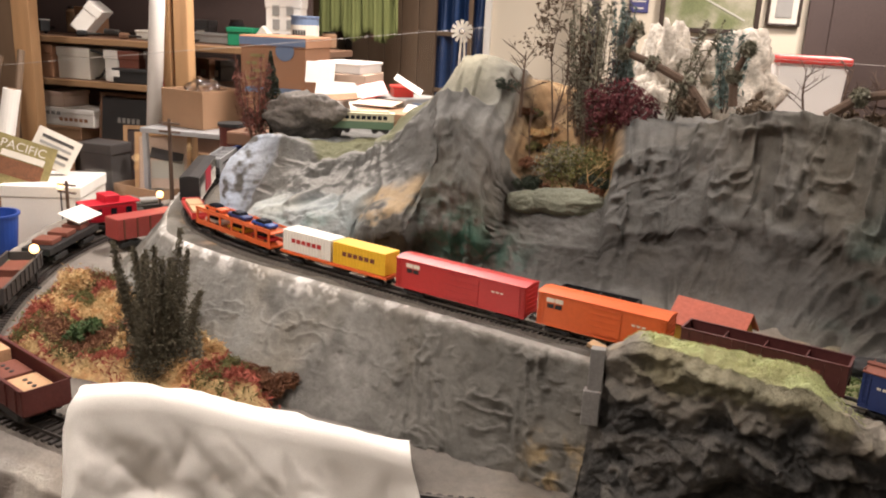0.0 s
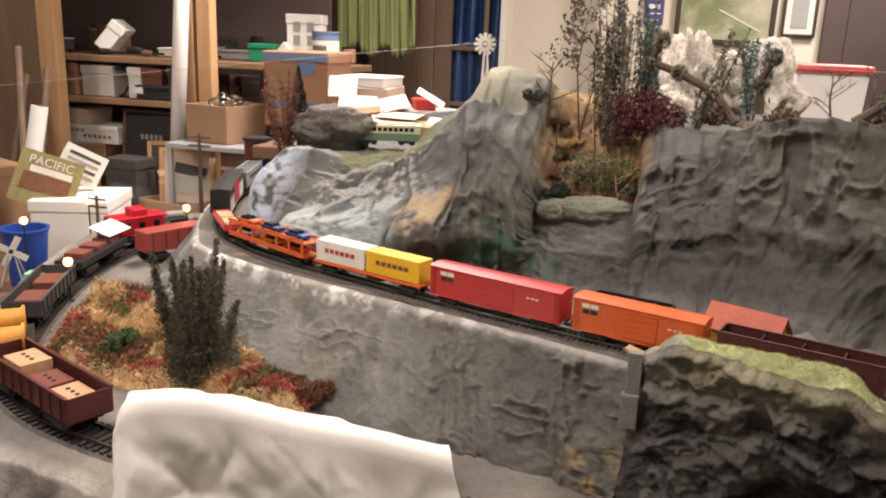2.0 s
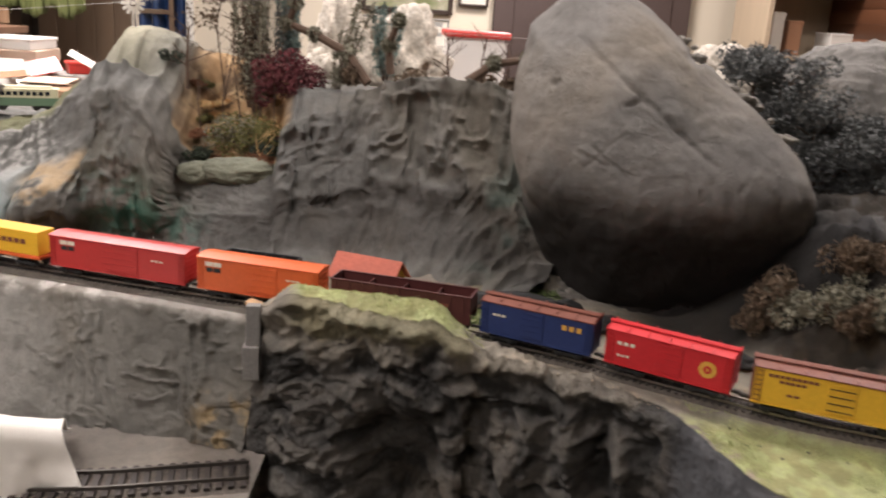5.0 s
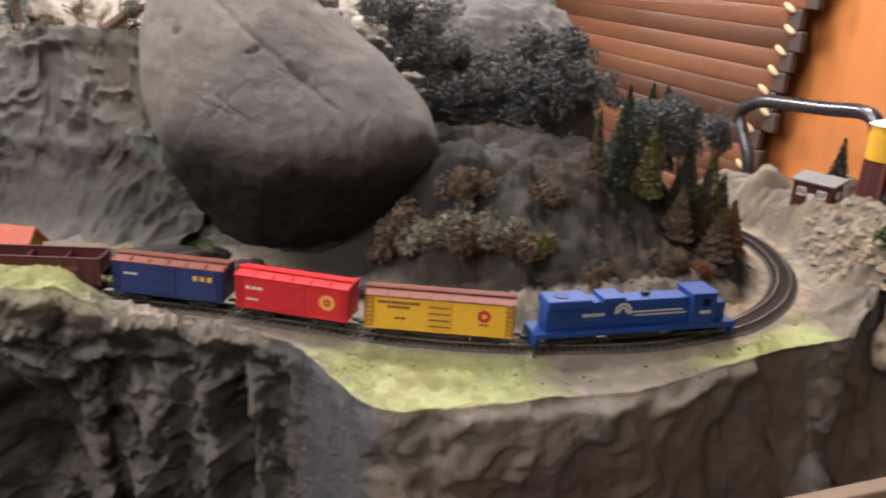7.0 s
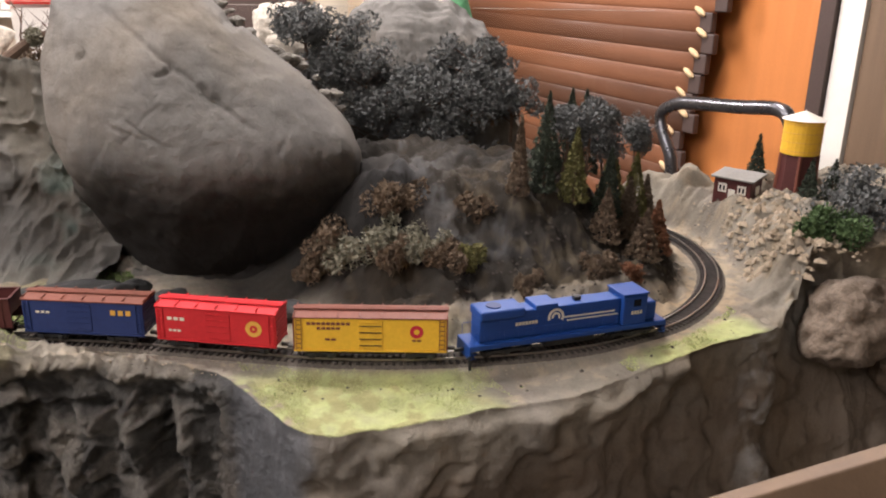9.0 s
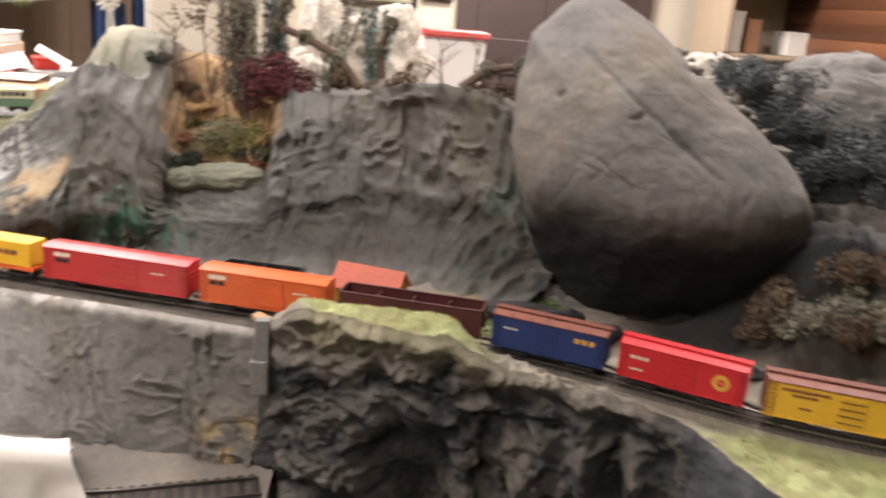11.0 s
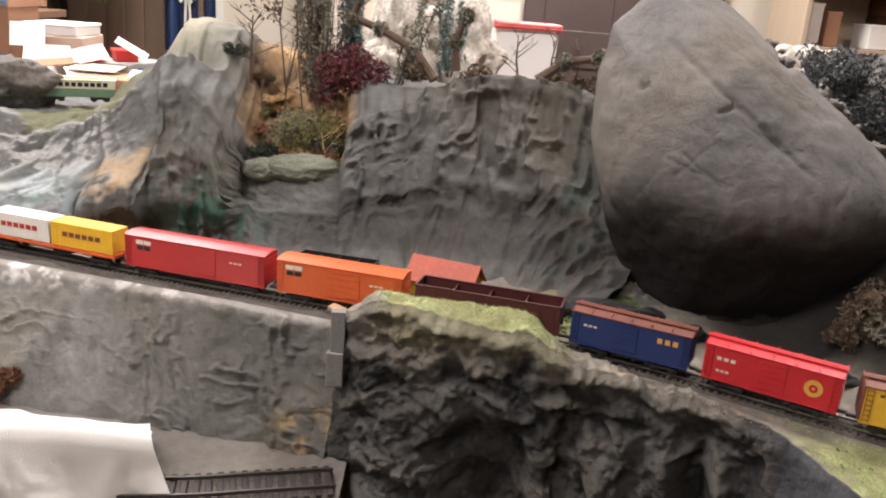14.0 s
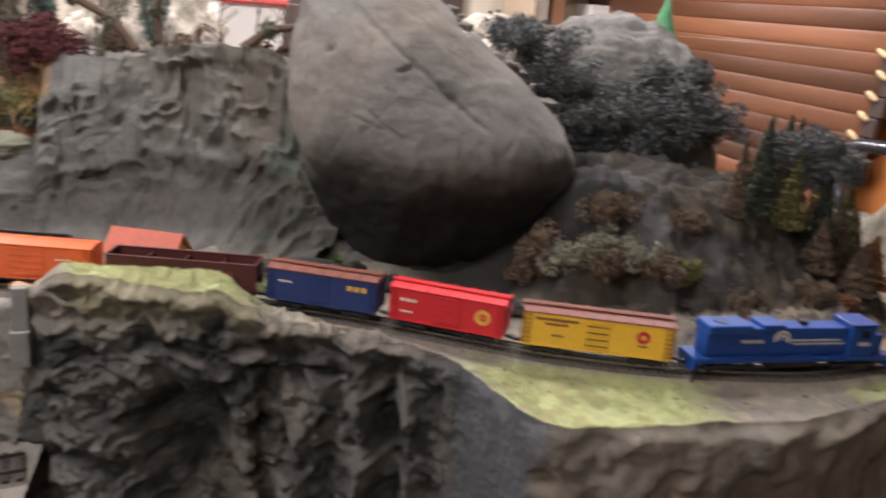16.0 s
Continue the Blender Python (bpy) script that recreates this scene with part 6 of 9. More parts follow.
for k, (w, h) in enumerate(((0.05, 0.02), (0.06, 0.006), (0.045, 0.006))):
    part("print", box(w, 0.002, h, 0.16, 4.588, 1.60 - 0.03 * k), M_PAPER, sgn)
slab("wall_ledge", 0.22, 0.75, 4.50, 4.598, 1.275, 1.298, M_TRIM, "narrow white ledge under the pictures", "ledge")


# ---- display cabinets at the back right ----
def open_cabinet(name, label, x0, x1, y, z1, mat, shelves):
    t = thing(name, label, "cabinet")
    for x in (x0, x1):
        part("side_panel", box(0.022, 0.36, z1, x, y, z1 / 2, 0.002), mat, t)
    part("back_panel", box(x1 - x0, 0.012, z1, (x0 + x1) / 2, y + 0.17, z1 / 2), mat, t)
    for z in shelves:
        part("shelf", box(x1 - x0 - 0.024, 0.34, 0.018, (x0 + x1) / 2, y, z, 0.002), mat, t)
    return t


M_BIRCH = material("pale_birch_board", (0.46, 0.36, 0.25), 0.5, var=0.12, scale=5, stretch=(8, 8, 0.7), bump=0.06)
open_cabinet("birch_cabinet", "pale birch open shelf cabinet with sparse contents", 1.95, 2.42, 4.2, 1.9, M_BIRCH, (0.3, 0.75, 1.05, 1.36, 1.62, 1.88))
open_cabinet("dark_cabinet", "dark wooden open bookcase", 2.5, 3.2, 4.2, 1.8, M_DARKWALL, (0.3, 0.8, 1.2, 1.5, 1.78))
for i, (x, w, h, mat) in enumerate(((1.99, 0.05, 0.16, M_PAPER), (2.06, 0.06, 0.13, M_PRINTBOX), (2.25, 0.12, 0.09, M_WHITE), (2.6, 0.10, 0.14, M_PAPER), (2.78, 0.12, 0.10, M_CARD), (3.0, 0.1, 0.18, M_PRINTBOX))):
    z = 1.371 if x < 2.45 else 1.51
    bx = thing("shelf_box", "small carton standing on the cabinet shelf", "box", group="cartons in the cabinets")
    part("carton_body", box(w, 0.14, h, x + w / 2, 4.15, z + h / 2, 0.003), mat, bx)
    part("carton_lid", box(w + 0.004, 0.144, 0.012, x + w / 2, 4.15, z + h + 0.004, 0.002), mat, bx)


# ---- log screen and orange panel at the right ----
def log_screen():
    t = thing("log_screen", "screen of varnished half-round logs with staggered ends", "log screen", kind="structure")
    n = 22
    for i in range(n):
        z = 0.42 + i * 0.059
        y0 = 2.545 - 0.02 * (i % 2) + 0.012 * math.sin(i * 2.1) - 0.013 * max(0, i - 8)
        L = 4.3 - y0
        b = bmesh.new()
        bmesh.ops.create_cone(b, cap_ends=True, segments=16, radius1=0.046, radius2=0.047, depth=L)
        bmesh.ops.scale(b, vec=(0.15, 0.68, 1), verts=b.verts)
        bmesh.ops.rotate(b, matrix=Matrix.Rotation(math.pi / 2, 3, "X"), verts=b.verts)
        for v in b.verts:
            v.co.x *= 1 + 0.04 * math.sin(v.co.y * 3 + i)
        bmesh.ops.translate(b, vec=(2.345, y0 + L / 2, z), verts=b.verts)
        o = part("log", b, M_LOG, t)
        smooth_all(o)
        # straw-coloured coil ends where the rows are tied
        c = bmesh.new()
        bmesh.ops.create_uvsphere(c, u_segments=12, v_segments=8, radius=0.5)
        bmesh.ops.scale(c, vec=(0.018, 0.052, 0.018), verts=c.verts)
        bmesh.ops.rotate(c, matrix=Matrix.Rotation(0.5, 3, "X"), verts=c.verts)
        bmesh.ops.translate(c, vec=(2.338, y0 + 0.0, z + 0.03), verts=c.verts)
        part("end_strip", box(0.022, 0.05, 0.057, 2.352, y0 - 0.022, z, 0.004), M_DARKWALL, t)
        smooth_all(part("tie_knot", c, M_STAW, t, "straw coloured tied knot"))
    return t


log_screen()
slab("orange_panel", 2.42, 2.46, 2.105, 2.66, 0.0, 2.2, M_ORANGE, "orange varnished wooden door panel", "door panel")
slab("panel_edge", 2.415, 2.465, 2.055, 2.100, 0.0, 2.2, M_DARKWALL, "dark edge post beside the orange panel", "post")
slab("white_jamb", 2.43, 2.47, 1.98, 2.052, 0.0, 2.2, M_TRIM, "white painted door jamb", "door jamb")
slab("brown_jamb", 2.44, 2.48, 1.2, 1.975, 0.0, 2.2, M_PLANK, "brown wooden wall beside the white jamb", "wall panel")


def tube_frame():
    t = thing("tube_frame", "bent grey steel tube frame of a stool", "stool frame")
    keys = [(2.10, 2.20, 0.62), (2.10, 2.215, 1.0), (2.10, 2.275, 1.08), (2.10, 2.305, 1.135), (2.10, 2.235, 1.172), (2.10, 2.16, 1.180), (2.10, 2.0, 1.192), (2.10, 1.90, 1.207), (2.10, 1.862, 1.19), (2.10, 1.845, 1.13), (2.10, 1.84, 0.62)]
    cu = bpy.data.curves.new("tube", "CURVE")
    cu.dimensions, cu.bevel_depth, cu.bevel_resolution = "3D", 0.017, 4
    sp = cu.splines.new("NURBS")
    sp.points.add(len(keys) - 1)
    for pt, k in zip(sp.points, keys):
        pt.co = (*k, 1)
    sp.use_endpoint_u, sp.order_u = True, 3
    o = new("bent_tube", cu)
    o.data.materials.append(M_TUBE)
    o.parent = t
    part("seat_board", box(0.34, 0.42, 0.025, 2.27, 2.04, 0.61, 0.01), M_PLANK, t)
    for x, y in ((2.10, 2.24), (2.10, 1.84), (2.43, 2.24), (2.43, 1.84)):
        part("leg", rod((x, y, 0.0), (x, y, 0.62), 0.015), M_TUBE, t)
    return t


# (curves are turned into meshes at once)
def curve_to_mesh(o):
    dg = bpy.context.evaluated_depsgraph_get()
    me = bpy.data.meshes.new_from_object(o.evaluated_get(dg))
    ob = new(o.name, me)
    ob.parent = o.parent
    bpy.data.objects.remove(o)
    return smooth_all(ob)


tf = tube_frame()
bpy.context.view_layer.update()
for o in list(tf.children):
    if o.type == "CURVE":
        curve_to_mesh(o)


# ---- workshop shelves on the left ----
M_PINE = material("aged_pine_edge", (0.30, 0.18, 0.09), 0.6, var=0.25, scale=6, bump=0.1)


def shelf_unit():
    t = thing("storage_shelf", "rough pine storage shelf with dark boards", "shelf unit")
    for x, w in ((-1.585, 0.066), (-1.035, 0.046), (-1.083, 0.03), (-2.45, 0.09)):
        part("post", box(w, 0.04, 2.4, x, 2.80, 1.2, 0.004), M_WOOD, t)
    for z in (0.45, 0.985, 1.188, 1.325, 1.72):
        x1 = -0.68 if z > 1.2 else -0.95
        deep = 0.27 if z > 1.2 else 0.56
        part("shelf_board", box(x1 + 2.6, deep, 0.022, (x1 - 2.6) / 2, 2.96 + deep / 2, z, 0.003), M_SHELFWOOD, t)
        part("front_lip", box(x1 + 2.6, 0.012, 0.02, (x1 - 2.6) / 2, 2.958, z, 0.002), M_PINE, t)
    part("back_board", box(1.66, 0.015, 2.0, -1.79, 3.53, 1.0), M_DARKWALL, t)
    return t


shelf_unit()
pipe = thing("white_pipe", "white plastic pipe leaning in front of the shelf", "pipe")
part("pipe_body", rod((-1.125, 2.74, 0.88), (-1.055, 2.76, 1.95), 0.022, n=20), M_PVC, pipe)
smooth_all(pipe.children[0])


def carton(name, label, x, y, z, sx, sy, sz, mat, turn=0.0, flaps=False, group=""):
    t = thing(name, label, "box", pose(x, y, z, 0, 0, turn), group=group)
    if flaps:
        w = 0.004
        for s in (-1, 1):
            part("side_wall", box(w, sy, sz, s * (sx - w) / 2, 0, sz / 2), mat, t)
            part("end_wall", box(sx - 2 * w, w, sz, 0, s * (sy - w) / 2, sz / 2), mat, t)
            part("flap", box(sx * 0.45, sy, w, 0, 0, 0, m=Matrix.Translation((s * (sx / 2 + sx * 0.2), 0, sz - 0.01)) @ Matrix.Rotation(s * 0.5, 4, "Y")), mat, t)
        part("bottom", box(sx - 2 * w, sy - 2 * w, w, 0, 0, w / 2), mat, t)
    else:
        part("carton_body", box(sx, sy, sz, 0, 0, sz / 2, 0.003), mat, t)
        part("lid", box(sx + 0.006, sy + 0.006, min(0.03, sz * 0.3), 0, 0, sz - min(0.03, sz * 0.3) / 2 + 0.002, 0.003), mat, t)
    return t


def open_box(name, label, x, y, z, sx, sy, sz, mat, turn=0.0):
    """A carton without a lid, with thin walls and a dark inside."""
    t = thing(name, label, "box", pose(x, y, z, 0, 0, turn))
    w = 0.004
    for s in (-1, 1):
        part("side_wall", box(w, sy, sz, s * (sx - w) / 2, 0, sz / 2, 0.001), mat, t)
        part("end_wall", box(sx - 2 * w, w, sz, 0, s * (sy - w) / 2, sz / 2, 0.001), mat, t)
    part("bottom", box(sx - 2 * w, sy - 2 * w, w, 0, 0, w / 2), mat, t)
    return t


S1, S2, S3 = 1.337, 1.2, 0.997   # tops of the shelf boards
G = "cartons on the shelves"
carton("tilted_carton", "white carton tipped on its corner on the shelf", -1.58, 3.05, S1 + 0.02, 0.05, 0.16, 0.10, M_WHITE, 25, group=G).rotation_euler[1] = 0.7
t = carton("green_tin", "small green tin box on the shelf", -0.98, 3.05, S1, 0.085, 0.06, 0.055, M_GREEN, 5, group=G)
carton("long_carton", "flat pale carton lying on the shelf", -1.30, 3.1, S1, 0.16, 0.08, 0.028, M_PAPER, 8, group=G)
carton("grey_flat_carton", "long flat grey carton on the shelf", -1.12, 3.12, S1, 0.24, 0.08, 0.03, M_GREYP, -4, group=G)
t = carton("white_house_box", "tall white card building with window panes", -0.80, 3.1, S1, 0.11, 0.09, 0.15, M_WHITE, 12, group=G)
t.location.x = -0.855
for i in range(2):
    for j in range(3):
        part("window_print", box(0.022, 0.002, 0.03, -0.022 + 0.044 * i, -0.047, 0.03 + 0.042 * j), M_GREYP, t)
hs = thing("card_house", "tiny cream card house with a gable", "toy house")
hb = bmesh.new()
pr = [(-0.025, 0), (0.025, 0), (0.025, 0.035), (0, 0.065), (-0.025, 0.035)]
a = [hb.verts.new((-0.9 + x, 3.02, S1 + z)) for x, z in pr]
b = [hb.verts.new((-0.9 + x, 3.07, S1 + z)) for x, z in pr]
hb.faces.new(a), hb.faces.new(b[::-1])
for i in range(5):
    hb.faces.new((a[i], b[i], b[(i + 1) % 5], a[(i + 1) % 5]))
bmesh.ops.recalc_face_normals(hb, faces=hb.faces)
part("house_body", hb, M_PAPER, hs)
can = thing("blue_can", "blue and white tin can with a paper label", "tin can", pose(-0.755, 3.02, S1) @ Matrix.Scale(0.88, 4))
part("can_body", lathe([(0, 0), (0.048, 0), (0.048, 0.11), (0, 0.11)], 24), M_BLUEPRINT, can)
part("can_label", lathe([(0.0485, 0.03), (0.0488, 0.03), (0.0488, 0.085), (0.0485, 0.085)], 24), M_PAPER, can)
part("can_lid", lathe([(0, 0.11), (0.05, 0.11), (0.05, 0.116), (0, 0.116)], 24), M_BLUEPRINT, can)
bars(can, "print", M_INK, 0, 0.06, 0.05, 0.018, -0.0492, 5, 0.3)
for i, (x, w, h, mat, lab) in enumerate(((-1.695, 0.125, 0.105, M_PRINTBOX, "orange carton"), (-1.56, 0.125, 0.10, M_PAPER, "cream carton"), (-1.42, 0.05, 0.10, M_WHITE, "narrow white carton"),
                                         (-1.36, 0.07, 0.10, M_OXIDE, "dull red carton"), (-1.25, 0.10, 0.105, M_DARKWALL, "dark carton"))):
    carton("stored_carton", lab + " stacked on the middle shelf", x, 3.045, S2, w, 0.14, h, mat, -6 + 4 * i, group=G)
for i, (x, w, h, mat, z, lab) in enumerate(((-1.66, 0.10, 0.05, M_CREAMC, S3 + 0.104, "small cream carton"), (-1.60, 0.215, 0.058, M_WHITE, S3 + 0.044, "long white printed carton"),
                                            (-1.62, 0.14, 0.042, M_CARD, S3, "small tan carton"), (-2.2, 0.2, 0.12, M_SHELFWOOD, S3, "dark wooden box"))):
    c = carton("low_carton", lab + " on the lower shelf", x, 3.03 + 0.01 * (i == 0), z, w, 0.12, h, mat, 2 * i - 3, group=G)
    if i == 1:
        bars(c, "print", M_PRINTBOX, 0.03, h * 0.4, w * 0.55, h * 0.2, -0.064, 6, 0.3)
        bars(c, "print", M_GREYP, -0.05, h * 0.72, w * 0.3, h * 0.2, -0.064, 3, 0.3)
cb = thing("chalkboard", "framed chalkboard sign with a pale scribble", "chalkboard", pose(-1.393, 2.99, S3, -6, 0, -4) @ Matrix.Scale(0.86, 4))
part("board", box(0.22, 0.012, 0.17, 0, 0, 0.088), M_CHALK, cb)
for s in (-1, 1):
    part("frame_side", box(0.012, 0.018, 0.19, s * 0.112, 0, 0.095, 0.002), M_SHELFWOOD, cb)
    part("frame_rail", box(0.212, 0.018, 0.012, 0, 0, 0.095 + s * 0.09, 0.002), M_SHELFWOOD, cb)
bars(cb, "scribble", M_GREYP, 0.02, 0.088, 0.11, 0.02, -0.0075, 5, 0.35)
# odd engines and parts along the top shelf
for i, (x, w, mat) in enumerate(((-1.74, 0.10, M_BLACK), (-1.86, 0.09, M_GREYP), (-2.05, 0.12, M_MAROON), (-1.25, 0.07, M_MAROON))):
    e = thing("toy_wagon", "old toy wagon stored on the shelf", "toy wagon", pose(x, 3.02, S1 if i < 3 else S1 + 0.03, 0, 0, 10 * i - 12), group="toy wagons on the shelf")
    part("wagon_body", box(w, 0.036, 0.035, 0, 0, 0.027, 0.002), mat, e)
    part("wagon_roof", box(w + 0.004, 0.04, 0.004, 0, 0, 0.0465, 0.0018), M_GREYP, e)
    for sx in (-1, 1):
        for sy in (-1, 1):
            part("wheel", lathe([(0, -0.002), (0.008, -0.002), (0.008, 0.002), (0, 0.002)], 12, m=Matrix.Translation((sx * w * 0.3, sy * 0.016, 0.008)) @ Matrix.Rotation(math.pi / 2, 4, "X")), M_BLACK, e)
cable = thing("coiled_cable", "loop of black cable on the middle shelf", "cable", pose(-1.50, 2.99, S2))
cb2 = bmesh.new()
for k in range(24):
    a, b = 2 * math.pi * k / 24, 2 * math.pi * (k + 1) / 24
    cb2 = rod((0.055 * math.cos(a), 0.01 * math.sin(3 * a), 0.05 + 0.045 * math.sin(a)), (0.055 * math.cos(b), 0.01 * math.sin(3 * b), 0.05 + 0.045 * math.sin(b)), 0.004, n=6, bm=cb2)
part("loop", cb2, M_BLACK, cable)
tr = carton("transformer", "black transformer box with white tag on the shelf", -1.34, 3.0, S2, 0.12, 0.09, 0.045, M_BLACK, 4, group=G)
part("tag", box(0.03, 0.002, 0.02, -0.05, -0.048, 0.03), M_WHITE, tr)
rb = carton("red_tool_case", "small red tool case on the shelf", -1.24, 2.99, S2, 0.07, 0.05, 0.022, M_RED, 6, group=G)

# tables that carry the boxes behind the layout
def bench(name, label, x0, x1, y0, y1, z, mat):
    t = thing(name, label, "table")
    part("tabletop", box(x1 - x0, y1 - y0, 0.03, (x0 + x1) / 2, (y0 + y1) / 2, z - 0.015, 0.004), mat, t)
    for x in (x0 + 0.05, x1 - 0.05):
        for y in (y0 + 0.05, y1 - 0.05):
            part("leg", box(0.05, 0.05, z - 0.03, x, y, (z - 0.03) / 2, 0.004), M_WOOD, t)
    return t


bench("back_table", "plain work table behind the mountain", -0.62, 1.1, 2.30, 2.95, 1.18, M_SHELFWOOD)
bench("side_table", "low work table full of boxes", -2.2, -1.08, 1.75, 2.72, 0.845, M_SHELFWOOD)
rk = thing("metal_stand", "grey metal stand with thin legs under a carton", "metal stand")
part("plate", box(0.34, 0.26, 0.014, -0.86, 2.69, 1.121, 0.002), M_SILVER, rk)
for x in (-1.02, -0.70):
    for y in (2.57, 2.81):
        part("leg", box(0.014, 0.014, 1.114, x, y, 0.557, 0.002), M_SILVER, rk)
t = open_box("open_carton", "open brown cardboard carton holding a plastic bag", -0.915, 2.691, 1.129, 0.155, 0.155, 0.102, M_CARD, -14)
bag = thing("plastic_bag", "crumpled clear plastic bag on the carton", "plastic bag")
bb = bmesh.new()
bmesh.ops.create_icosphere(bb, subdivisions=4, radius=0.06)
for v in bb.verts:
    v.co = Vector((v.co.x * 0.9, v.co.y * 0.8, v.co.z * 0.6)) * (1 + 0.35 * noise.noise(v.co * 40) + 0.2 * noise.noise(v.co * 110))
    v.co += Vector((-0.905, 2.68, 1.222))
part("film", bb, M_BAG, bag)
t = carton("printed_carton", "large orange and blue printed carton", -0.70, 2.78, 1.182, 0.185, 0.2, 0.20, M_PRINTBOX, 4)
part("print_badge", lathe([(0, -0.001), (0.026, -0.001), (0.026, 0.001), (0, 0.001)], 24, m=Matrix.Translation((0.035, -0.102, 0.165)) @ Matrix.Rotation(math.pi / 2, 4, "X")), M_BLUEPRINT, t)
part("print_band", box(0.187, 0.002, 0.02, 0, -0.1045, 0.188), M_BLUEPRINT, t)
part("print_band", box(0.16, 0.002, 0.014, 0, -0.102, 0.06), M_BLUEPRINT, t)
for k in range(4):
    part("print_row", box(0.03 + 0.01 * (k % 2), 0.002, 0.008, -0.06 + 0.018 * (k % 2), -0.102, 0.09 + 0.02 * k), M_OLIVE, t)
for i, (x, y, z, sx, sy, sz, mat, turn, lab) in enumerate(((-0.485, 2.72, 1.182, 0.13, 0.16, 0.118, M_CREAMC, 3, "pinkish cream carton behind the hill"), (-0.485, 2.715, 1.302, 0.125, 0.14, 0.026, M_BIN, -3, "clear lidded box of papers"),
                                                      (-0.30, 2.62, 1.182, 0.12, 0.15, 0.075, M_GREYP, -20, "grey blue shallow carton behind the hill"), (-0.30, 2.60, 1.259, 0.05, 0.05, 0.026, M_REDLID, 30, "small red card box on cartons"))):
    carton("back_carton", lab, x, y, z, sx, sy, sz, mat, turn)
for i, (x, y, z, rx, rz, w, h, lab) in enumerate(((-0.465, 2.56, 1.285, 62, 6, 0.10, 0.07, "bright white sheet of paper propped on boxes"), (-0.20, 2.42, 1.255, 40, -22, 0.12, 0.09, "folded white paper sheet"),
                                             (-0.35, 2.5, 1.27, 15, 30, 0.09, 0.05, "white paper scrap on the boxes"))):
    ps = tagged(part("paper_sheet", box(w, h, 0.0012), M_WHITE, None), lab, "paper")
    ps.matrix_basis = pose(x, y, z - 0.03, rx, 0, rz)
carton("paper_rest", "low tan carton under the papers", -0.24, 2.46, 1.182, 0.22, 0.12, 0.055, M_CARD, -14)
for x, y, z, rx, ry, rz, w, h, mat, lab in ((-0.52, 2.60, 1.305, 70, 0, 12, 0.075, 0.055, M_WHITE, "white card leaning on a carton"), (-0.40, 2.57, 1.262, 18, 8, -20, 0.10, 0.06, M_PAPER, "loose printed sheet on the cartons"),
                                              (-0.36, 2.55, 1.275, 35, -12, 35, 0.07, 0.05, M_REDLID, "red card flap among the papers"), (-0.27, 2.56, 1.292, 25, 30, 15, 0.075, 0.03, M_WHITE, "white folded card tipped on the carton"),
                                              (-0.33, 2.50, 1.25, 8, 0, -8, 0.11, 0.06, M_CREAMC, "cream sheet lying on the cartons"), (-0.43, 2.52, 1.255, 12, -6, 22, 0.08, 0.05, M_PRINTBOX, "orange printed card among the papers")):
    ps = tagged(part("loose_card", box(w, h, 0.0016, bevel=0.0003, segs=1), mat, None), lab, "card", group="loose cards behind the hill")
    ps.matrix_basis = pose(x, y, z, rx, ry, rz)
tray = open_box("shallow_tray", "shallow grey blue tray of oddments behind the hill", -0.235, 2.60, 1.20, 0.10, 0.10, 0.05, M_BLUEPRINT, -16)
# lidded bin
bn = thing("storage_bin", "milky plastic storage bin with a red lid", "storage bin", pose(0.63, 2.62, 1.182))
bb = bmesh.new()
bmesh.ops.create_cube(bb, size=1)
for v in bb.verts:
    k = 1.0 if v.co.z > 0 else 0.86
    v.co = Vector((v.co.x * 0.145 * k, v.co.y * 0.13 * k, (v.co.z + 0.5) * 0.215))
bmesh.ops.bevel(bb, geom=bb.edges[:], offset=0.008, segments=2, affect="EDGES")
part("bin_body", bb, M_BIN, bn)
part("lid", box(0.158, 0.142, 0.016, 0, 0, 0.222, 0.005), M_REDLID, bn, "red plastic lid")


# ---- acrylic guard behind the mountains ----
def acrylic(name, pts, label):
    t = thing(name, label, "acrylic panel", kind="structure")
    bm = bmesh.new()
    bm.faces.new([bm.verts.new(p) for p in pts])
    o = part("sheet", bm, M_ACRYL, t)
    o.visible_shadow = False
    part("polished_edge", rod(pts[2], pts[3], 0.0005, n=6), M_EDGEACRYL, t)
    return t


acrylic("acrylic_guard", [(-1.9, 2.40, 0.85), (0.0, 2.40, 0.85), (-0.05, 2.40, 1.438), (-1.9, 2.40, 1.21)], "clear acrylic guard with a polished edge behind the layout")
acrylic("acrylic_guard", [(0.45, 2.50, 0.85), (2.05, 2.30, 0.85), (2.05, 2.30, 1.40), (0.45, 2.50, 1.405)], "clear acrylic guard panel behind the mountain")

# ---- vegetation ----
M_BARK = material("twig_bark", (0.10, 0.065, 0.045), 0.9, var=0.3, scale=90)
M_DKGREEN = material("dark_green_foliage", (0.04, 0.05, 0.033), 0.9, var=0.5, scale=60, bump=0)
M_BLUEGREEN = material("blue_green_foliage", (0.15, 0.20, 0.18), 0.9, var=0.4, scale=60, bump=0)
M_GREYGREEN = material("grey_green_foliage", (0.20, 0.19, 0.14), 0.9, var=0.4, scale=60, bump=0)
M_OLIVEL = material("olive_foliage", (0.13, 0.12, 0.04), 0.9, var=0.4, scale=60, bump=0)
M_PLUM = material("plum_red_foliage", (0.13, 0.035, 0.04), 0.9, var=0.4, scale=60, bump=0)
M_RUST = material("rust_foliage", (0.16, 0.07, 0.035), 0.9, var=0.4, scale=60, bump=0)
M_STRAW = material("straw_moss", (0.60, 0.43, 0.21), 0.95, var=0.45, scale=40, bump=0, colour2=(0.44, 0.25, 0.11))
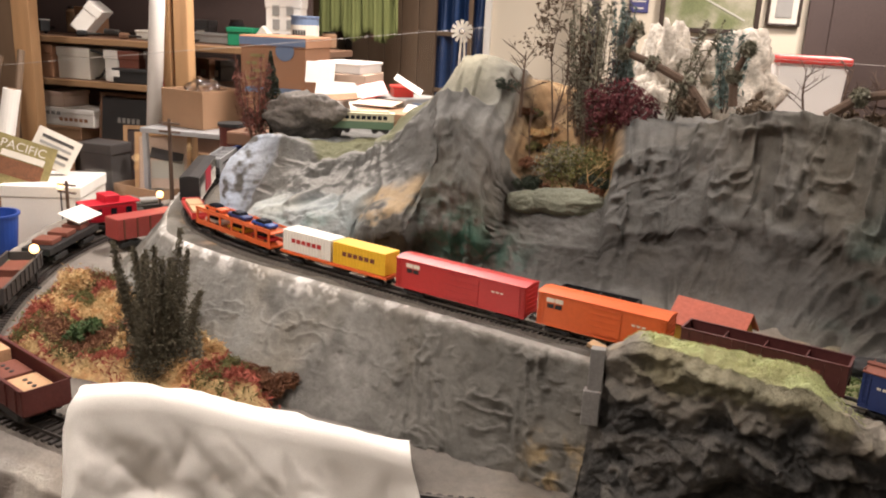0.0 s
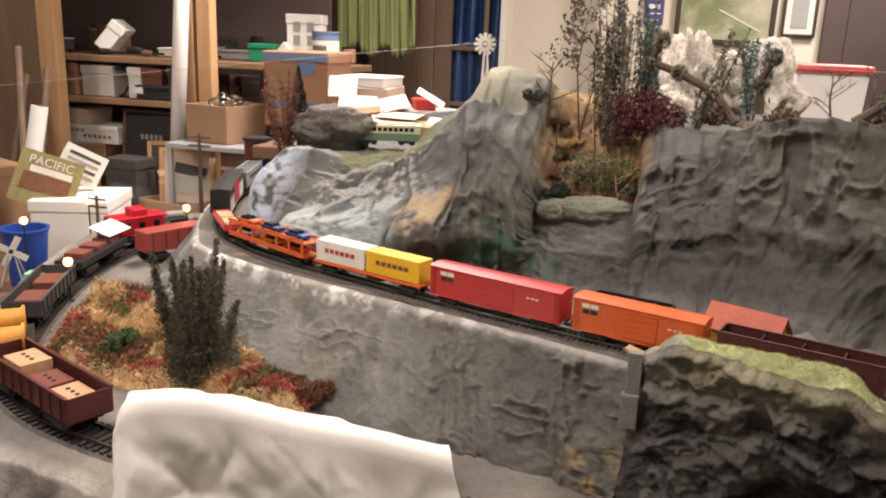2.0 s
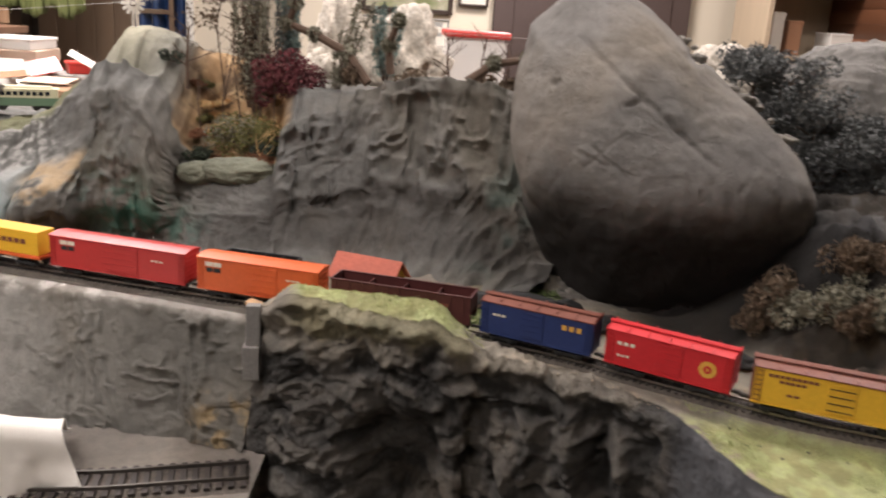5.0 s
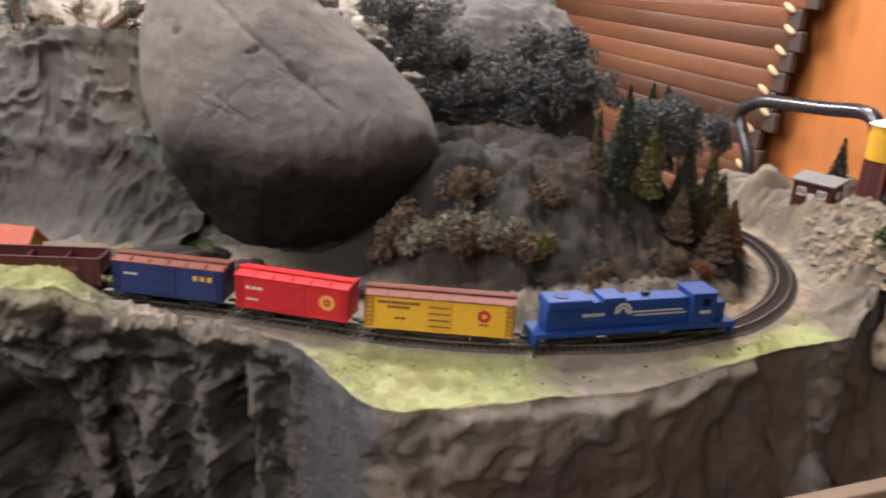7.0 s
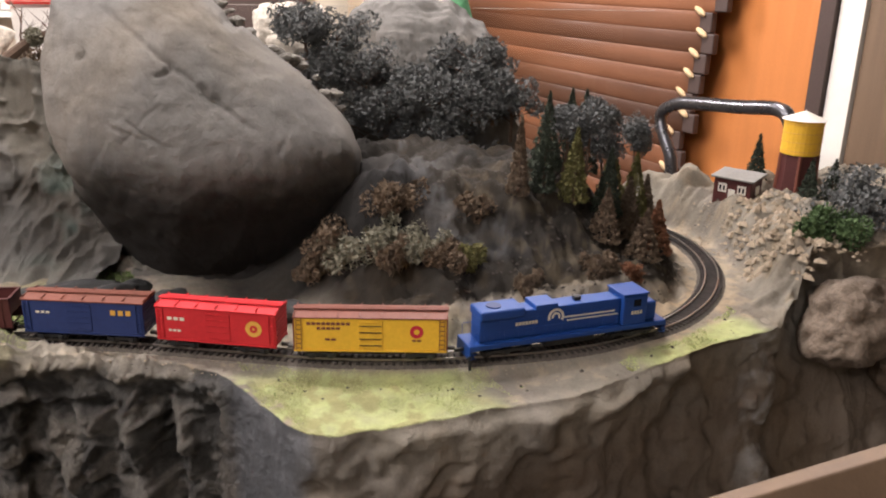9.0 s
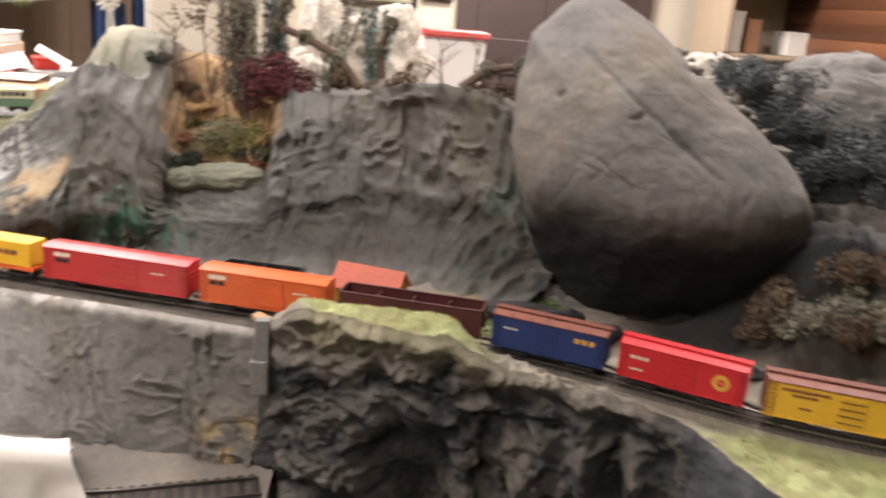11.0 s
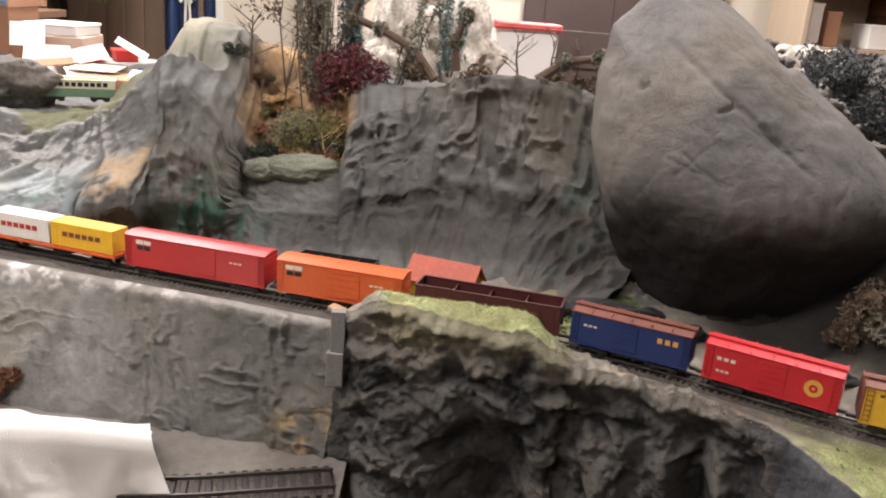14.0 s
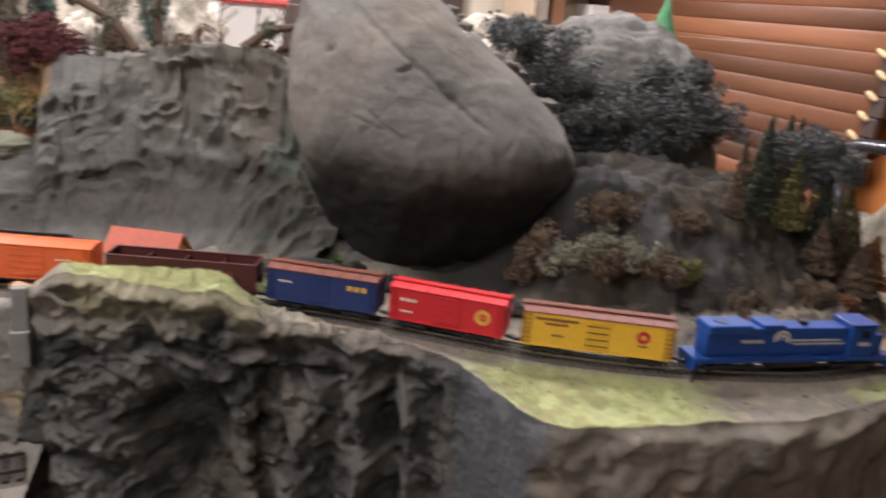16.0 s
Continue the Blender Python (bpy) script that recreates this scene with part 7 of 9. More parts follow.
M_REDMOSS = material("red_moss", (0.33, 0.09, 0.06), 0.95, var=0.4, scale=40, bump=0)
M_BROWNLEAF = material("brown_leaf", (0.12, 0.085, 0.055), 0.9, var=0.4, scale=60, bump=0)
M_SLATE = material("slate_foliage", (0.115, 0.118, 0.115), 0.9, var=0.5, scale=50, bump=0)
M_MIDGREEN = material("green_foliage", (0.06, 0.10, 0.035), 0.9, var=0.4, scale=60, bump=0)
M_DARKWEED = material("dark_olive_weed", (0.085, 0.072, 0.045), 0.9, var=0.4, scale=60, bump=0)
M_RUSTWEED = material("rust_weed_leaf", (0.16, 0.055, 0.04), 0.9, var=0.4, scale=60, bump=0)
rng = np.random.default_rng(7)


def leaf_mesh(name, centres, size, mat, stretch=1.6, updraft=0.0):
    """Many small bent leaves, each a pair of triangles, about the given centres."""
    c = np.asarray(centres, float)
    n = len(c)
    a = rng.normal(size=(n, 3))
    a[:, 2] = a[:, 2] * (1 - updraft) + updraft * 1.5
    a /= np.linalg.norm(a, axis=1, keepdims=True)
    b = np.cross(a, rng.normal(size=(n, 3)))
    b /= np.maximum(np.linalg.norm(b, axis=1, keepdims=True), 1e-9)
    s = size * rng.uniform(0.55, 1.35, (n, 1))
    nn = np.cross(a, b)
    v = np.stack([c - a * s * stretch / 2, c + b * s * 0.4 + nn * s * 0.12, c + a * s * stretch / 2, c - b * s * 0.4 + nn * s * 0.12], 1).reshape(-1, 3)
    f = [(4 * i, 4 * i + 1, 4 * i + 2, 4 * i + 3) for i in range(n)]
    return mesh_from(name, v, f, [mat], False)


def blob_points(n, clumps, spread):
    """Points in a handful of soft clumps: clumps are (x, y, z, radius)."""
    k = np.array(clumps, float)
    w = k[:, 3] ** 2
    pick = rng.choice(len(k), n, p=w / w.sum())
    d = rng.normal(size=(n, 3))
    d /= np.linalg.norm(d, axis=1, keepdims=True)
    r = k[pick, 3:4] * rng.uniform(0.35, 1.0, (n, 1)) ** 0.5
    return k[pick, :3] + d * r * np.array(spread)


def limbs(base, height, count, reach, r, lean=0.2, start=0.25, rise=0.6, sub=3):
    """A tapered trunk with forked limbs; returns the bmesh and the limb tips."""
    bm = bmesh.new()
    tips = []
    p = Vector(base)
    top = p + Vector((rng.uniform(-lean, lean) * height, rng.uniform(-lean, lean) * height, height))
    mid = (p + top) / 2 + Vector((rng.uniform(-0.06, 0.06), rng.uniform(-0.06, 0.06), 0)) * height
    bm = rod(p, mid, r, r * 0.7, 7, bm)
    bm = rod(mid, top, r * 0.7, r * 0.25, 6, bm)
    tips.append(top)
    for i in range(count):
        k = start + (0.95 - start) * (i + rng.uniform(0, 0.8)) / count
        o = p.lerp(mid, k * 2) if k < 0.5 else mid.lerp(top, k * 2 - 1)
        a = rng.uniform(0, 2 * math.pi)
        ln = reach * (1.1 - 0.6 * k) * rng.uniform(0.6, 1.2)
        e = o + Vector((math.cos(a) * ln, math.sin(a) * ln, rise * ln * rng.uniform(0.5, 1.5)))
        bm = rod(o, e, r * 0.4, r * 0.16, 5, bm)
        tips.append(e)
        for _ in range(sub):
            q = o.lerp(e, rng.uniform(0.4, 0.95))
            a2 = a + rng.uniform(-1.2, 1.2)
            l2 = ln * rng.uniform(0.3, 0.6)
            e2 = q + Vector((math.cos(a2) * l2, math.sin(a2) * l2, rise * l2 * rng.uniform(0.4, 1.8)))
            bm = rod(q, e2, r * 0.2, r * 0.08, 4, bm)
            tips.append(e2)
    return bm, tips


def leafy_tree(name, label, base, height, reach, mat, leaves=1500, size=0.004, count=8, r=0.003, clump=0.02, start=0.3, rise=0.6, group="", spread=(1, 1, 1), lean=0.06):
    t = thing(name, label, "model tree", group=group)
    bm, tips = limbs(base, height, count, reach, r, lean, start, rise)
    part("trunk", bm, M_BARK, t)
    cl = [(*p, clump * rng.uniform(0.6, 1.2)) for p in tips]
    part("crown", leaf_mesh("crown", blob_points(leaves, cl, spread), size, mat), None, t)
    return t


def bare_tree(name, label, base, height, reach, count=9, r=0.003, mat=None, lean=0.1, sub=4, rise=0.7):
    t = thing(name, label, "model tree", group="bare twigs")
    bm, tips = limbs(base, height, count, reach, r, lean, 0.2, rise, sub)
    part("branch", bm, mat or M_BARK, t)
    return t


def plume(name, label, base, height, strands, spread, mat, size=0.003, per=70, lean=(0, 0), category="model tree", fat=0.011):
    """A feathery weed: thin stalks crowded with small blades that point upward."""
    t = thing(name, label, category, group="feathery weeds")
    bm = bmesh.new()
    pts = []
    for i in range(strands):
        a = rng.uniform(0, 2 * math.pi)
        h = height * rng.uniform(0.6, 1.05)
        e = Vector(base) + Vector((math.cos(a) * spread * rng.uniform(0.1, 1) + lean[0] * h, math.sin(a) * spread * rng.uniform(0.1, 1) + lean[1] * h, h))
        m = Vector(base).lerp(e, 0.5) + Vector((math.cos(a), math.sin(a), 0)) * spread * 0.12
        b0 = Vector(base) + Vector((math.cos(a), math.sin(a), 0)) * spread * 0.12
        bm = rod(b0, m, 0.0009, 0.0007, 4, bm)
        bm = rod(m, e, 0.0007, 0.0003, 4, bm)
        for _ in range(int(per * 2.4)):
            k = rng.uniform(0.12, 1.0)
            q = b0.lerp(m, k * 2) if k < 0.5 else m.lerp(e, k * 2 - 1)
            w = fat * (1.12 - k)
            pts.append(q + Vector(rng.normal(size=3)) * w * 0.6)
    part("stalk", bm, M_BARK, t)["kind"] = "stuff"
    part("feather", leaf_mesh("feather", [tuple(p) for p in pts], size * 0.62, mat, 4.2, 0.5), None, t)
    return t


def cone_tree(name, label, base, height, radius, mat, leaves=1400, size=0.004, group="small conifers"):
    t = thing(name, label, "model tree", group=group)
    part("trunk", rod(base, (base[0], base[1], base[2] + height * 0.9), radius * 0.12, radius * 0.03, 7), M_BARK, t)
    k = rng.uniform(0, 1, leaves) ** 0.7
    a = rng.uniform(0, 2 * math.pi, leaves)
    tier = 0.75 + 0.25 * np.abs(np.sin(k * 22))
    r = radius * k * tier * rng.uniform(0.5, 1.0, leaves) ** 0.4 * (1 + 0.2 * np.sin(3 * a))
    p = np.stack([base[0] + r * np.cos(a), base[1] + r * np.sin(a), base[2] + height * (1 - k * 0.92)], 1)
    part("crown", leaf_mesh("crown", p, size, mat), None, t)
    return t


def bush(name, label, centre, radius, mat, leaves=900, size=0.004, flat=0.8, group="low bushes", lumps=7, stretch=1.6):
    t = thing(name, label, "model bush", group=group)
    cl = [(centre[0] + rng.normal() * radius * 0.5, centre[1] + rng.normal() * radius * 0.5, centre[2] + radius * flat * (0.45 + 0.35 * rng.normal() * 0.6), radius * rng.uniform(0.35, 0.65)) for _ in range(lumps)]
    tw = bmesh.new()
    for c in cl:
        tw = rod((centre[0], centre[1], centre[2] - 0.004), c[:3], 0.0009, 0.0004, 4, tw)
    part("twigs", tw, M_BARK, t)
    part("leaves", leaf_mesh("leaves", blob_points(leaves, cl, (1, 1, flat)), size, mat, stretch), None, t)
    return t


# left knoll: rust weeds, dark spruce
plume("rust_weed", "dried rust red weed standing as a tree", (-0.395, 2.02, hill_height(-0.395, 2.02) - 0.004), 0.16, 18, 0.06, M_RUSTWEED, 0.004, 36)
cone_tree("dark_spruce", "small dark green spruce on the knoll", (-0.385, 2.06, hill_height(-0.385, 2.06) - 0.004), 0.165, 0.034, M_DKGREEN, 2600, 0.0045)
# slope between the peak and the cliff
def on_hill(x, y):
    return (x, y, hill_height(x, y) - 0.003)


bush("round_shrub", "tiny dark round shrub beside the peak", on_hill(0.092, 1.955), 0.016, M_DKGREEN, 700, 0.0026, 1.0, "round shrubs")
bare_tree("bare_tree", "small bare brown tree on the tan slope", on_hill(0.115, 1.95), 0.105, 0.045, 9, 0.0030)
bare_tree("bare_tree", "thin bare tree with curled leaves", on_hill(0.160, 2.0), 0.18, 0.05, 9, 0.0018)
leafy_tree("airy_tree", "tall airy dark-leaved tree on the slope", on_hill(0.160, 2.02), 0.22, 0.055, M_BROWNLEAF, 520, 0.005, 11, 0.0016, 0.014, 0.4)
plume("tall_weed", "tall grey green feathery weed tree", on_hill(0.222, 1.98), 0.29, 13, 0.055, M_GREYGREEN, 0.005, 60)
plume("tall_weed", "tall grey feathery weed tree", on_hill(0.240, 2.01), 0.27, 10, 0.05, M_SLATE, 0.005, 55)
plume("tall_weed", "tall brownish feathery weed tree", on_hill(0.205, 2.0), 0.22, 10, 0.03, M_BROWNLEAF, 0.005, 60)
plume("blue_weed", "dusty blue green plume on the slope", on_hill(0.270, 2.03), 0.18, 14, 0.035, M_BLUEGREEN, 0.005, 70)
bush("plum_bush", "round plum red bush on the slope", on_hill(0.278, 1.965), 0.044, M_PLUM, 3400, 0.0042, 1.2, "leafy bushes", 14)
bush("olive_bush", "loose olive green bush at the saddle", on_hill(0.222, 1.905), 0.046, M_OLIVEL, 2600, 0.0036, 1.25, "leafy bushes", 16)
bush("olive_bush", "loose olive bush with bare twigs", on_hill(0.190, 1.93), 0.034, M_GREYGREEN, 1300, 0.0036, 1.2, "leafy bushes", 11)
bush("brown_bush", "low brown bush at the saddle", on_hill(0.245, 1.875), 0.026, M_RUST, 1200, 0.0036, 0.7, "leafy bushes", 9)
bush("dark_bush", "dark clump behind the saddle", on_hill(0.262, 1.89), 0.028, M_DKGREEN, 1200, 0.0036, 0.8, "leafy bushes", 9)
bush("dark_bush", "dark clump under the slope", on_hill(0.150, 1.87), 0.020, M_DKGREEN, 900, 0.0036, 0.8, "leafy bushes", 9)
for x, y in ((0.135, 1.91), (0.155, 1.94), (0.13, 1.97), (0.18, 1.96), (0.165, 1.89), (0.21, 1.96), (0.25, 1.94)):
    bush("dry_tuft", "tuft of tan dry grass on the slope", on_hill(x, y), 0.018, M_STRAW if (x * 1000) % 2 < 1 else M_RUST, 600, 0.0034, 0.45, "dry tufts", 7)
for k in range(26):
    x, y = rng.uniform(0.125, 0.27), rng.uniform(1.90, 2.03)
    bush("dry_tuft", "tuft of tan dry grass on the slope", on_hill(x, y), rng.uniform(0.010, 0.018), (M_STRAW, M_RUST, M_STRAW, M_OLIVEL)[k % 4], 420, 0.0034, 0.5, "dry tufts", 6, 2.6)
for k in range(5):
    bare_tree("bare_tree", "thin bare brown weed stalk on the slope", on_hill(0.14 + 0.028 * k, 1.93 + 0.02 * (k % 3)), 0.11 + 0.03 * (k % 3), 0.03, 7, 0.0013)
bare_tree("fallen_twig", "pale fallen twig at the saddle", on_hill(0.25, 1.865), 0.05, 0.03, 4, 0.0014, M_STRAW, 0.5)
# driftwood and bare shrubs on the cliff
def driftwood(label, pts, r):
    t = thing("driftwood", label, "driftwood", group="driftwood on the cliff")
    bm = None
    for i in range(len(pts) - 1):
        bm = rod(pts[i], pts[i + 1], r * (1 - 0.5 * i / len(pts)), r * (1 - 0.5 * (i + 1) / len(pts)), 8, bm)
    b = part("stem", bm, M_BARK, t)
    cl = [(*p, r * 1.7) for p in pts[1:]]
    part("moss", leaf_mesh("moss", blob_points(700, cl, (1, 1, 1)), 0.0045, M_GREYGREEN, 2.2), None, t)["kind"] = "stuff"
    return t


driftwood("leaning mossy driftwood branch", [(0.405, 1.93, 1.33), (0.37, 1.95, 1.375), (0.315, 1.97, 1.40), (0.27, 1.98, 1.415), (0.285, 1.97, 1.45)], 0.008)
driftwood("mossy driftwood stub on the cliff", [(0.44, 1.95, 1.345), (0.435, 1.95, 1.39), (0.45, 1.94, 1.43)], 0.007)
driftwood("low mossy driftwood on the rim", [(0.56, 1.88, 1.345), (0.60, 1.88, 1.375), (0.65, 1.87, 1.385)], 0.008)
plume("blue_weed", "dusty blue green plume on the cliff", (0.43, 1.99, 1.33), 0.12, 7, 0.03, M_BLUEGREEN, 0.005, 50)
plume("green_weed", "spiky green weed leaning on the cliff", (0.345, 1.98, 1.30), 0.17, 7, 0.03, M_GREYGREEN, 0.005, 45, lean=(0.25, 0))
for x, h in ((0.535, 0.075), (0.585, 0.08), (0.62, 0.06)):
    bare_tree("bare_shrub", "bare branching shrub on the cliff rim", (x, 1.90, 1.335), h, 0.04, 8, 0.0022)
for x, y in ((0.60, 1.93), (0.64, 1.91), (0.37, 1.97), (0.47, 1.97)):
    bush("brown_bush", "brown dried bush on the cliff", (x, y, 1.325), 0.028, M_BROWNLEAF, 700, 0.005, 0.9, "leafy bushes", 8)
# the second mountain's trees
G2 = "trees on the second mountain"
for x, y, z, r in ((0.965, 1.735, 1.395, 0.045), (1.005, 1.72, 1.37, 0.05), (0.975, 1.73, 1.32, 0.045), (1.046, 1.70, 1.325, 0.055), (1.102, 1.68, 1.295, 0.06), (1.057, 1.70, 1.255, 0.055),
                   (1.149, 1.66, 1.29, 0.06), (1.195, 1.64, 1.275, 0.06), (1.229, 1.63, 1.31, 0.05), (1.184, 1.645, 1.225, 0.055), (1.13, 1.67, 1.23, 0.055), (1.254, 1.615, 1.28, 0.045), (1.197, 1.645, 1.345, 0.045)):
    leafy_tree("slate_tree", "dark slate green clumped tree on the mountain", (x, y + 0.03, z - r * 1.2), r * 1.5, r * 1.15, M_SLATE, 3000, 0.0042, 10, 0.003, r * 0.38, 0.35, 0.5, G2)
cone = thing("green_cone_tree", "smooth pale green cone tree on the mountain top", "model tree")
gc = bmesh.new()
bmesh.ops.create_cone(gc, cap_ends=True, segments=20, radius1=0.034, radius2=0.002, depth=0.10)
bmesh.ops.subdivide_edges(gc, edges=gc.edges[:], cuts=3, use_grid_fill=True)
for v in gc.verts:
    v.co += Vector(v.co) * 0.12 * noise.noise(v.co * 60)
bmesh.ops.translate(gc, vec=(1.245, 1.82, 1.425), verts=gc.verts)
M_PALEGREEN = material("pale_green_flock", (0.10, 0.27, 0.13), 0.95, var=0.3, scale=70, bump=0.6)
smooth_all(part("cone", gc, M_PALEGREEN, cone))
part("stem", rod((1.245, 1.82, 1.33), (1.245, 1.82, 1.38), 0.004, n=8), M_BARK, cone)
# the grove on the mound
G3 = "grove on the mound"
for x, y, h, r, mat in ((1.123, 1.395, 0.105, 0.016, M_BROWNLEAF), (1.165, 1.405, 0.105, 0.019, M_DKGREEN), (1.209, 1.40, 0.105, 0.024, M_OLIVEL), (1.242, 1.37, 0.075, 0.026, M_BROWNLEAF), (1.336, 1.435, 0.115, 0.030, M_OLIVEL),
                        (1.305, 1.345, 0.075, 0.026, M_RUST), (1.279, 1.335, 0.070, 0.026, M_BROWNLEAF), (1.265, 1.40, 0.10, 0.024, M_DKGREEN), (1.30, 1.40, 0.09, 0.026, M_BROWNLEAF), (1.19, 1.44, 0.11, 0.024, M_DKGREEN),
                        (1.245, 1.47, 0.12, 0.026, M_DKGREEN), (1.29, 1.50, 0.13, 0.028, M_DKGREEN), (1.345, 1.50, 0.12, 0.030, M_OLIVEL), (1.37, 1.45, 0.09, 0.026, M_BROWNLEAF), (1.34, 1.385, 0.07, 0.024, M_OLIVEL)):
    zz = float(ground_height(np.array([[x, y]]))[0])
    cone_tree("grove_tree", "feathery conifer in the grove on the mound", (x, y, zz - 0.004), h, r, mat, 2400, 0.0032, G3)
for x, y, top, reach in ((1.237, 1.42, 1.315, 0.036), (1.215, 1.44, 1.30, 0.03), (1.375, 1.50, 1.275, 0.026), (1.30, 1.47, 1.27, 0.026)):
    zz = float(ground_height(np.array([[x, y]]))[0]) - 0.004
    leafy_tree("umbrella_tree", "dark umbrella-topped tree in the grove", (x, y, zz), top - zz, reach, M_SLATE, 2600, 0.0036, 10, 0.0028, 0.016, 0.74, 0.3, G3)
# bushes along the foot of the mountains
for i, (x, y, r, mat) in enumerate(((0.895, 1.446, 0.024, M_BROWNLEAF), (0.907, 1.427, 0.020, M_GREYGREEN), (0.885, 1.447, 0.016, M_BROWNLEAF), (0.94, 1.40, 0.020, M_GREYGREEN), (0.954, 1.376, 0.018, M_BROWNLEAF), (0.982, 1.375, 0.020, M_GREYGREEN),
                                    (1.0, 1.345, 0.015, M_BROWNLEAF), (1.03, 1.345, 0.014, M_OLIVEL), (1.083, 1.292, 0.010, M_BROWNLEAF), (1.19, 1.295, 0.014, M_BROWNLEAF), (1.23, 1.30, 0.016, M_RUST), (0.97, 1.43, 0.022, M_BROWNLEAF), (1.06, 1.40, 0.016, M_BROWNLEAF))):
    zz = float(ground_height(np.array([[x, y]]))[0])
    bush("foot_bush", "dusty bush at the foot of the mountain", (x, y, zz - 0.004), r * 1.25, mat, 2200, 0.0030, 1.25, "foot bushes", 16, 2.6)
# trees beside the hut
for x, y, h, r in ((1.630, 1.498, 0.085, 0.019), (1.620, 1.383, 0.075, 0.019), (1.660, 1.375, 0.08, 0.022)):
    zz = float(ground_height(np.array([[x, y]]))[0])
    cone_tree("hut_spruce", "small dark spruce beside the hut", (x, y, zz - 0.003), h, r, M_DKGREEN, 1100, 0.004)
for x, y, r, mat in ((1.515, 1.27, 0.026, M_MIDGREEN), (1.545, 1.25, 0.028, M_MIDGREEN), (1.59, 1.265, 0.045, M_SLATE), (1.64, 1.25, 0.05, M_SLATE), (1.62, 1.30, 0.045, M_SLATE)):
    zz = float(ground_height(np.array([[x, y]]))[0])
    bush("hut_bush", "leafy bush below the hut", (x, y, zz), r, mat, 1500, 0.005, 1.3, "hut bushes", 11)
# the big dark weed and the moss bank in front
plume("dark_weed", "large dark feathery weed in front of the wall", (-0.285, 1.525, 0.945), 0.20, 26, 0.068, M_DARKWEED, 0.0032, 480, fat=0.019)
plume("small_weed", "short brown weed beside the dark weed", (-0.235, 1.535, 0.945), 0.12, 6, 0.02, M_GREYGREEN, 0.004, 50)


def moss_bank():
    n, m = 110, 70
    u, v = np.meshgrid(np.linspace(0, 1, n), np.linspace(0, 1, m), indexing="ij")
    p0, p1, p2, p3 = (np.array(q) for q in ((-0.56, 1.50), (-0.06, 1.485), (-0.36, 1.69), (-0.72, 1.86)))
    xy = (p0 * (1 - u[..., None]) + p1 * u[..., None]) * (1 - v[..., None]) + (p3 * (1 - u[..., None]) + p2 * u[..., None]) * v[..., None]
    edge = smooth(0, 0.12, u) * smooth(1, 0.9, u) * smooth(0, 0.15, v) * smooth(1, 0.93, v)
    g = np.dstack([xy, LOWZ - 0.006 + edge * (0.028 + 0.02 * u)])
    f = g.reshape(-1, 3)
    f[:, 2] += edge.reshape(-1) * (0.020 * fbm(f, 20, 3) + 0.004 * ridged(f, 60, 2))
    me = mesh_from("moss_bank", f, grid_faces(n, m), [M_STRAW])
    ob = tagged(new("moss_bank", me), "bank of straw and rust coloured moss below the wall", "moss", kind="stuff")
    idx = rng.choice(len(f), 38000, p=edge.reshape(-1) / edge.sum())
    pts = f[idx] + rng.normal(size=(38000, 3)) * np.array((0.004, 0.004, 0.005)) + np.array((0, 0, 0.003))
    sel = fbm(pts, 9, 2) + 0.35 * fbm(pts, 30, 1) - 0.06 + 1.1 * smooth(-0.28, -0.18, pts[:, 0])
    for nm, mat, k in (("straw_moss", M_STRAW, sel < 0.12), ("red_moss", M_REDMOSS, (sel >= 0.12) & (sel < 0.35)), ("green_moss", M_OLIVEL, (sel >= 0.35) & (sel < 0.6)), ("brown_moss", M_RUST, sel >= 0.6)):
        part(nm, leaf_mesh(nm, pts[k], 0.0027, mat, 4.5), None, ob)
    return ob


moss_bank()
bush("green_moss_bush", "green bush in the moss bank", (-0.455, 1.585, 0.97), 0.025, M_MIDGREEN, 900, 0.005, 0.8, "moss bushes", 8)
for x, y, r, mat in ((-0.40, 1.63, 0.034, M_STRAW), (-0.47, 1.66, 0.032, M_STRAW), (-0.52, 1.60, 0.03, M_STRAW), (-0.37, 1.57, 0.03, M_STRAW), (-0.49, 1.72, 0.034, M_STRAW), (-0.55, 1.69, 0.03, M_OLIVEL), (-0.43, 1.70, 0.028, M_RUST)):
    bush("moss_clump", "tousled clump of dried moss in the bank", (x, y, 0.963), r, mat, 2600, 0.0024, 0.75, "moss bushes", 12, 4.5)
bush("straw_bush", "pale straw bush at the edge of the moss", (-0.585, 1.74, 0.96), 0.032, M_STRAW, 2600, 0.0026, 1.3, "moss bushes", 14, 4.0)
for x, y in ((-0.21, 1.555), (-0.175, 1.55), (-0.14, 1.54), (-0.235, 1.56), (-0.11, 1.525)):
    bush("rust_bush", "rusty dried bush against the wall", (x, y, 0.965), 0.022, M_RUST, 1800, 0.0024, 0.9, "moss bushes", 9, 4.0)

# ---- flock on the grass ----
M_FLOCK = material("yellow_green_flock", (0.46, 0.50, 0.22), 0.95, var=0.3, scale=45, bump=0, colour2=(0.34, 0.36, 0.17))
M_FLOCKD = material("dark_green_flock", (0.13, 0.17, 0.06), 0.95, var=0.4, scale=45, bump=0)


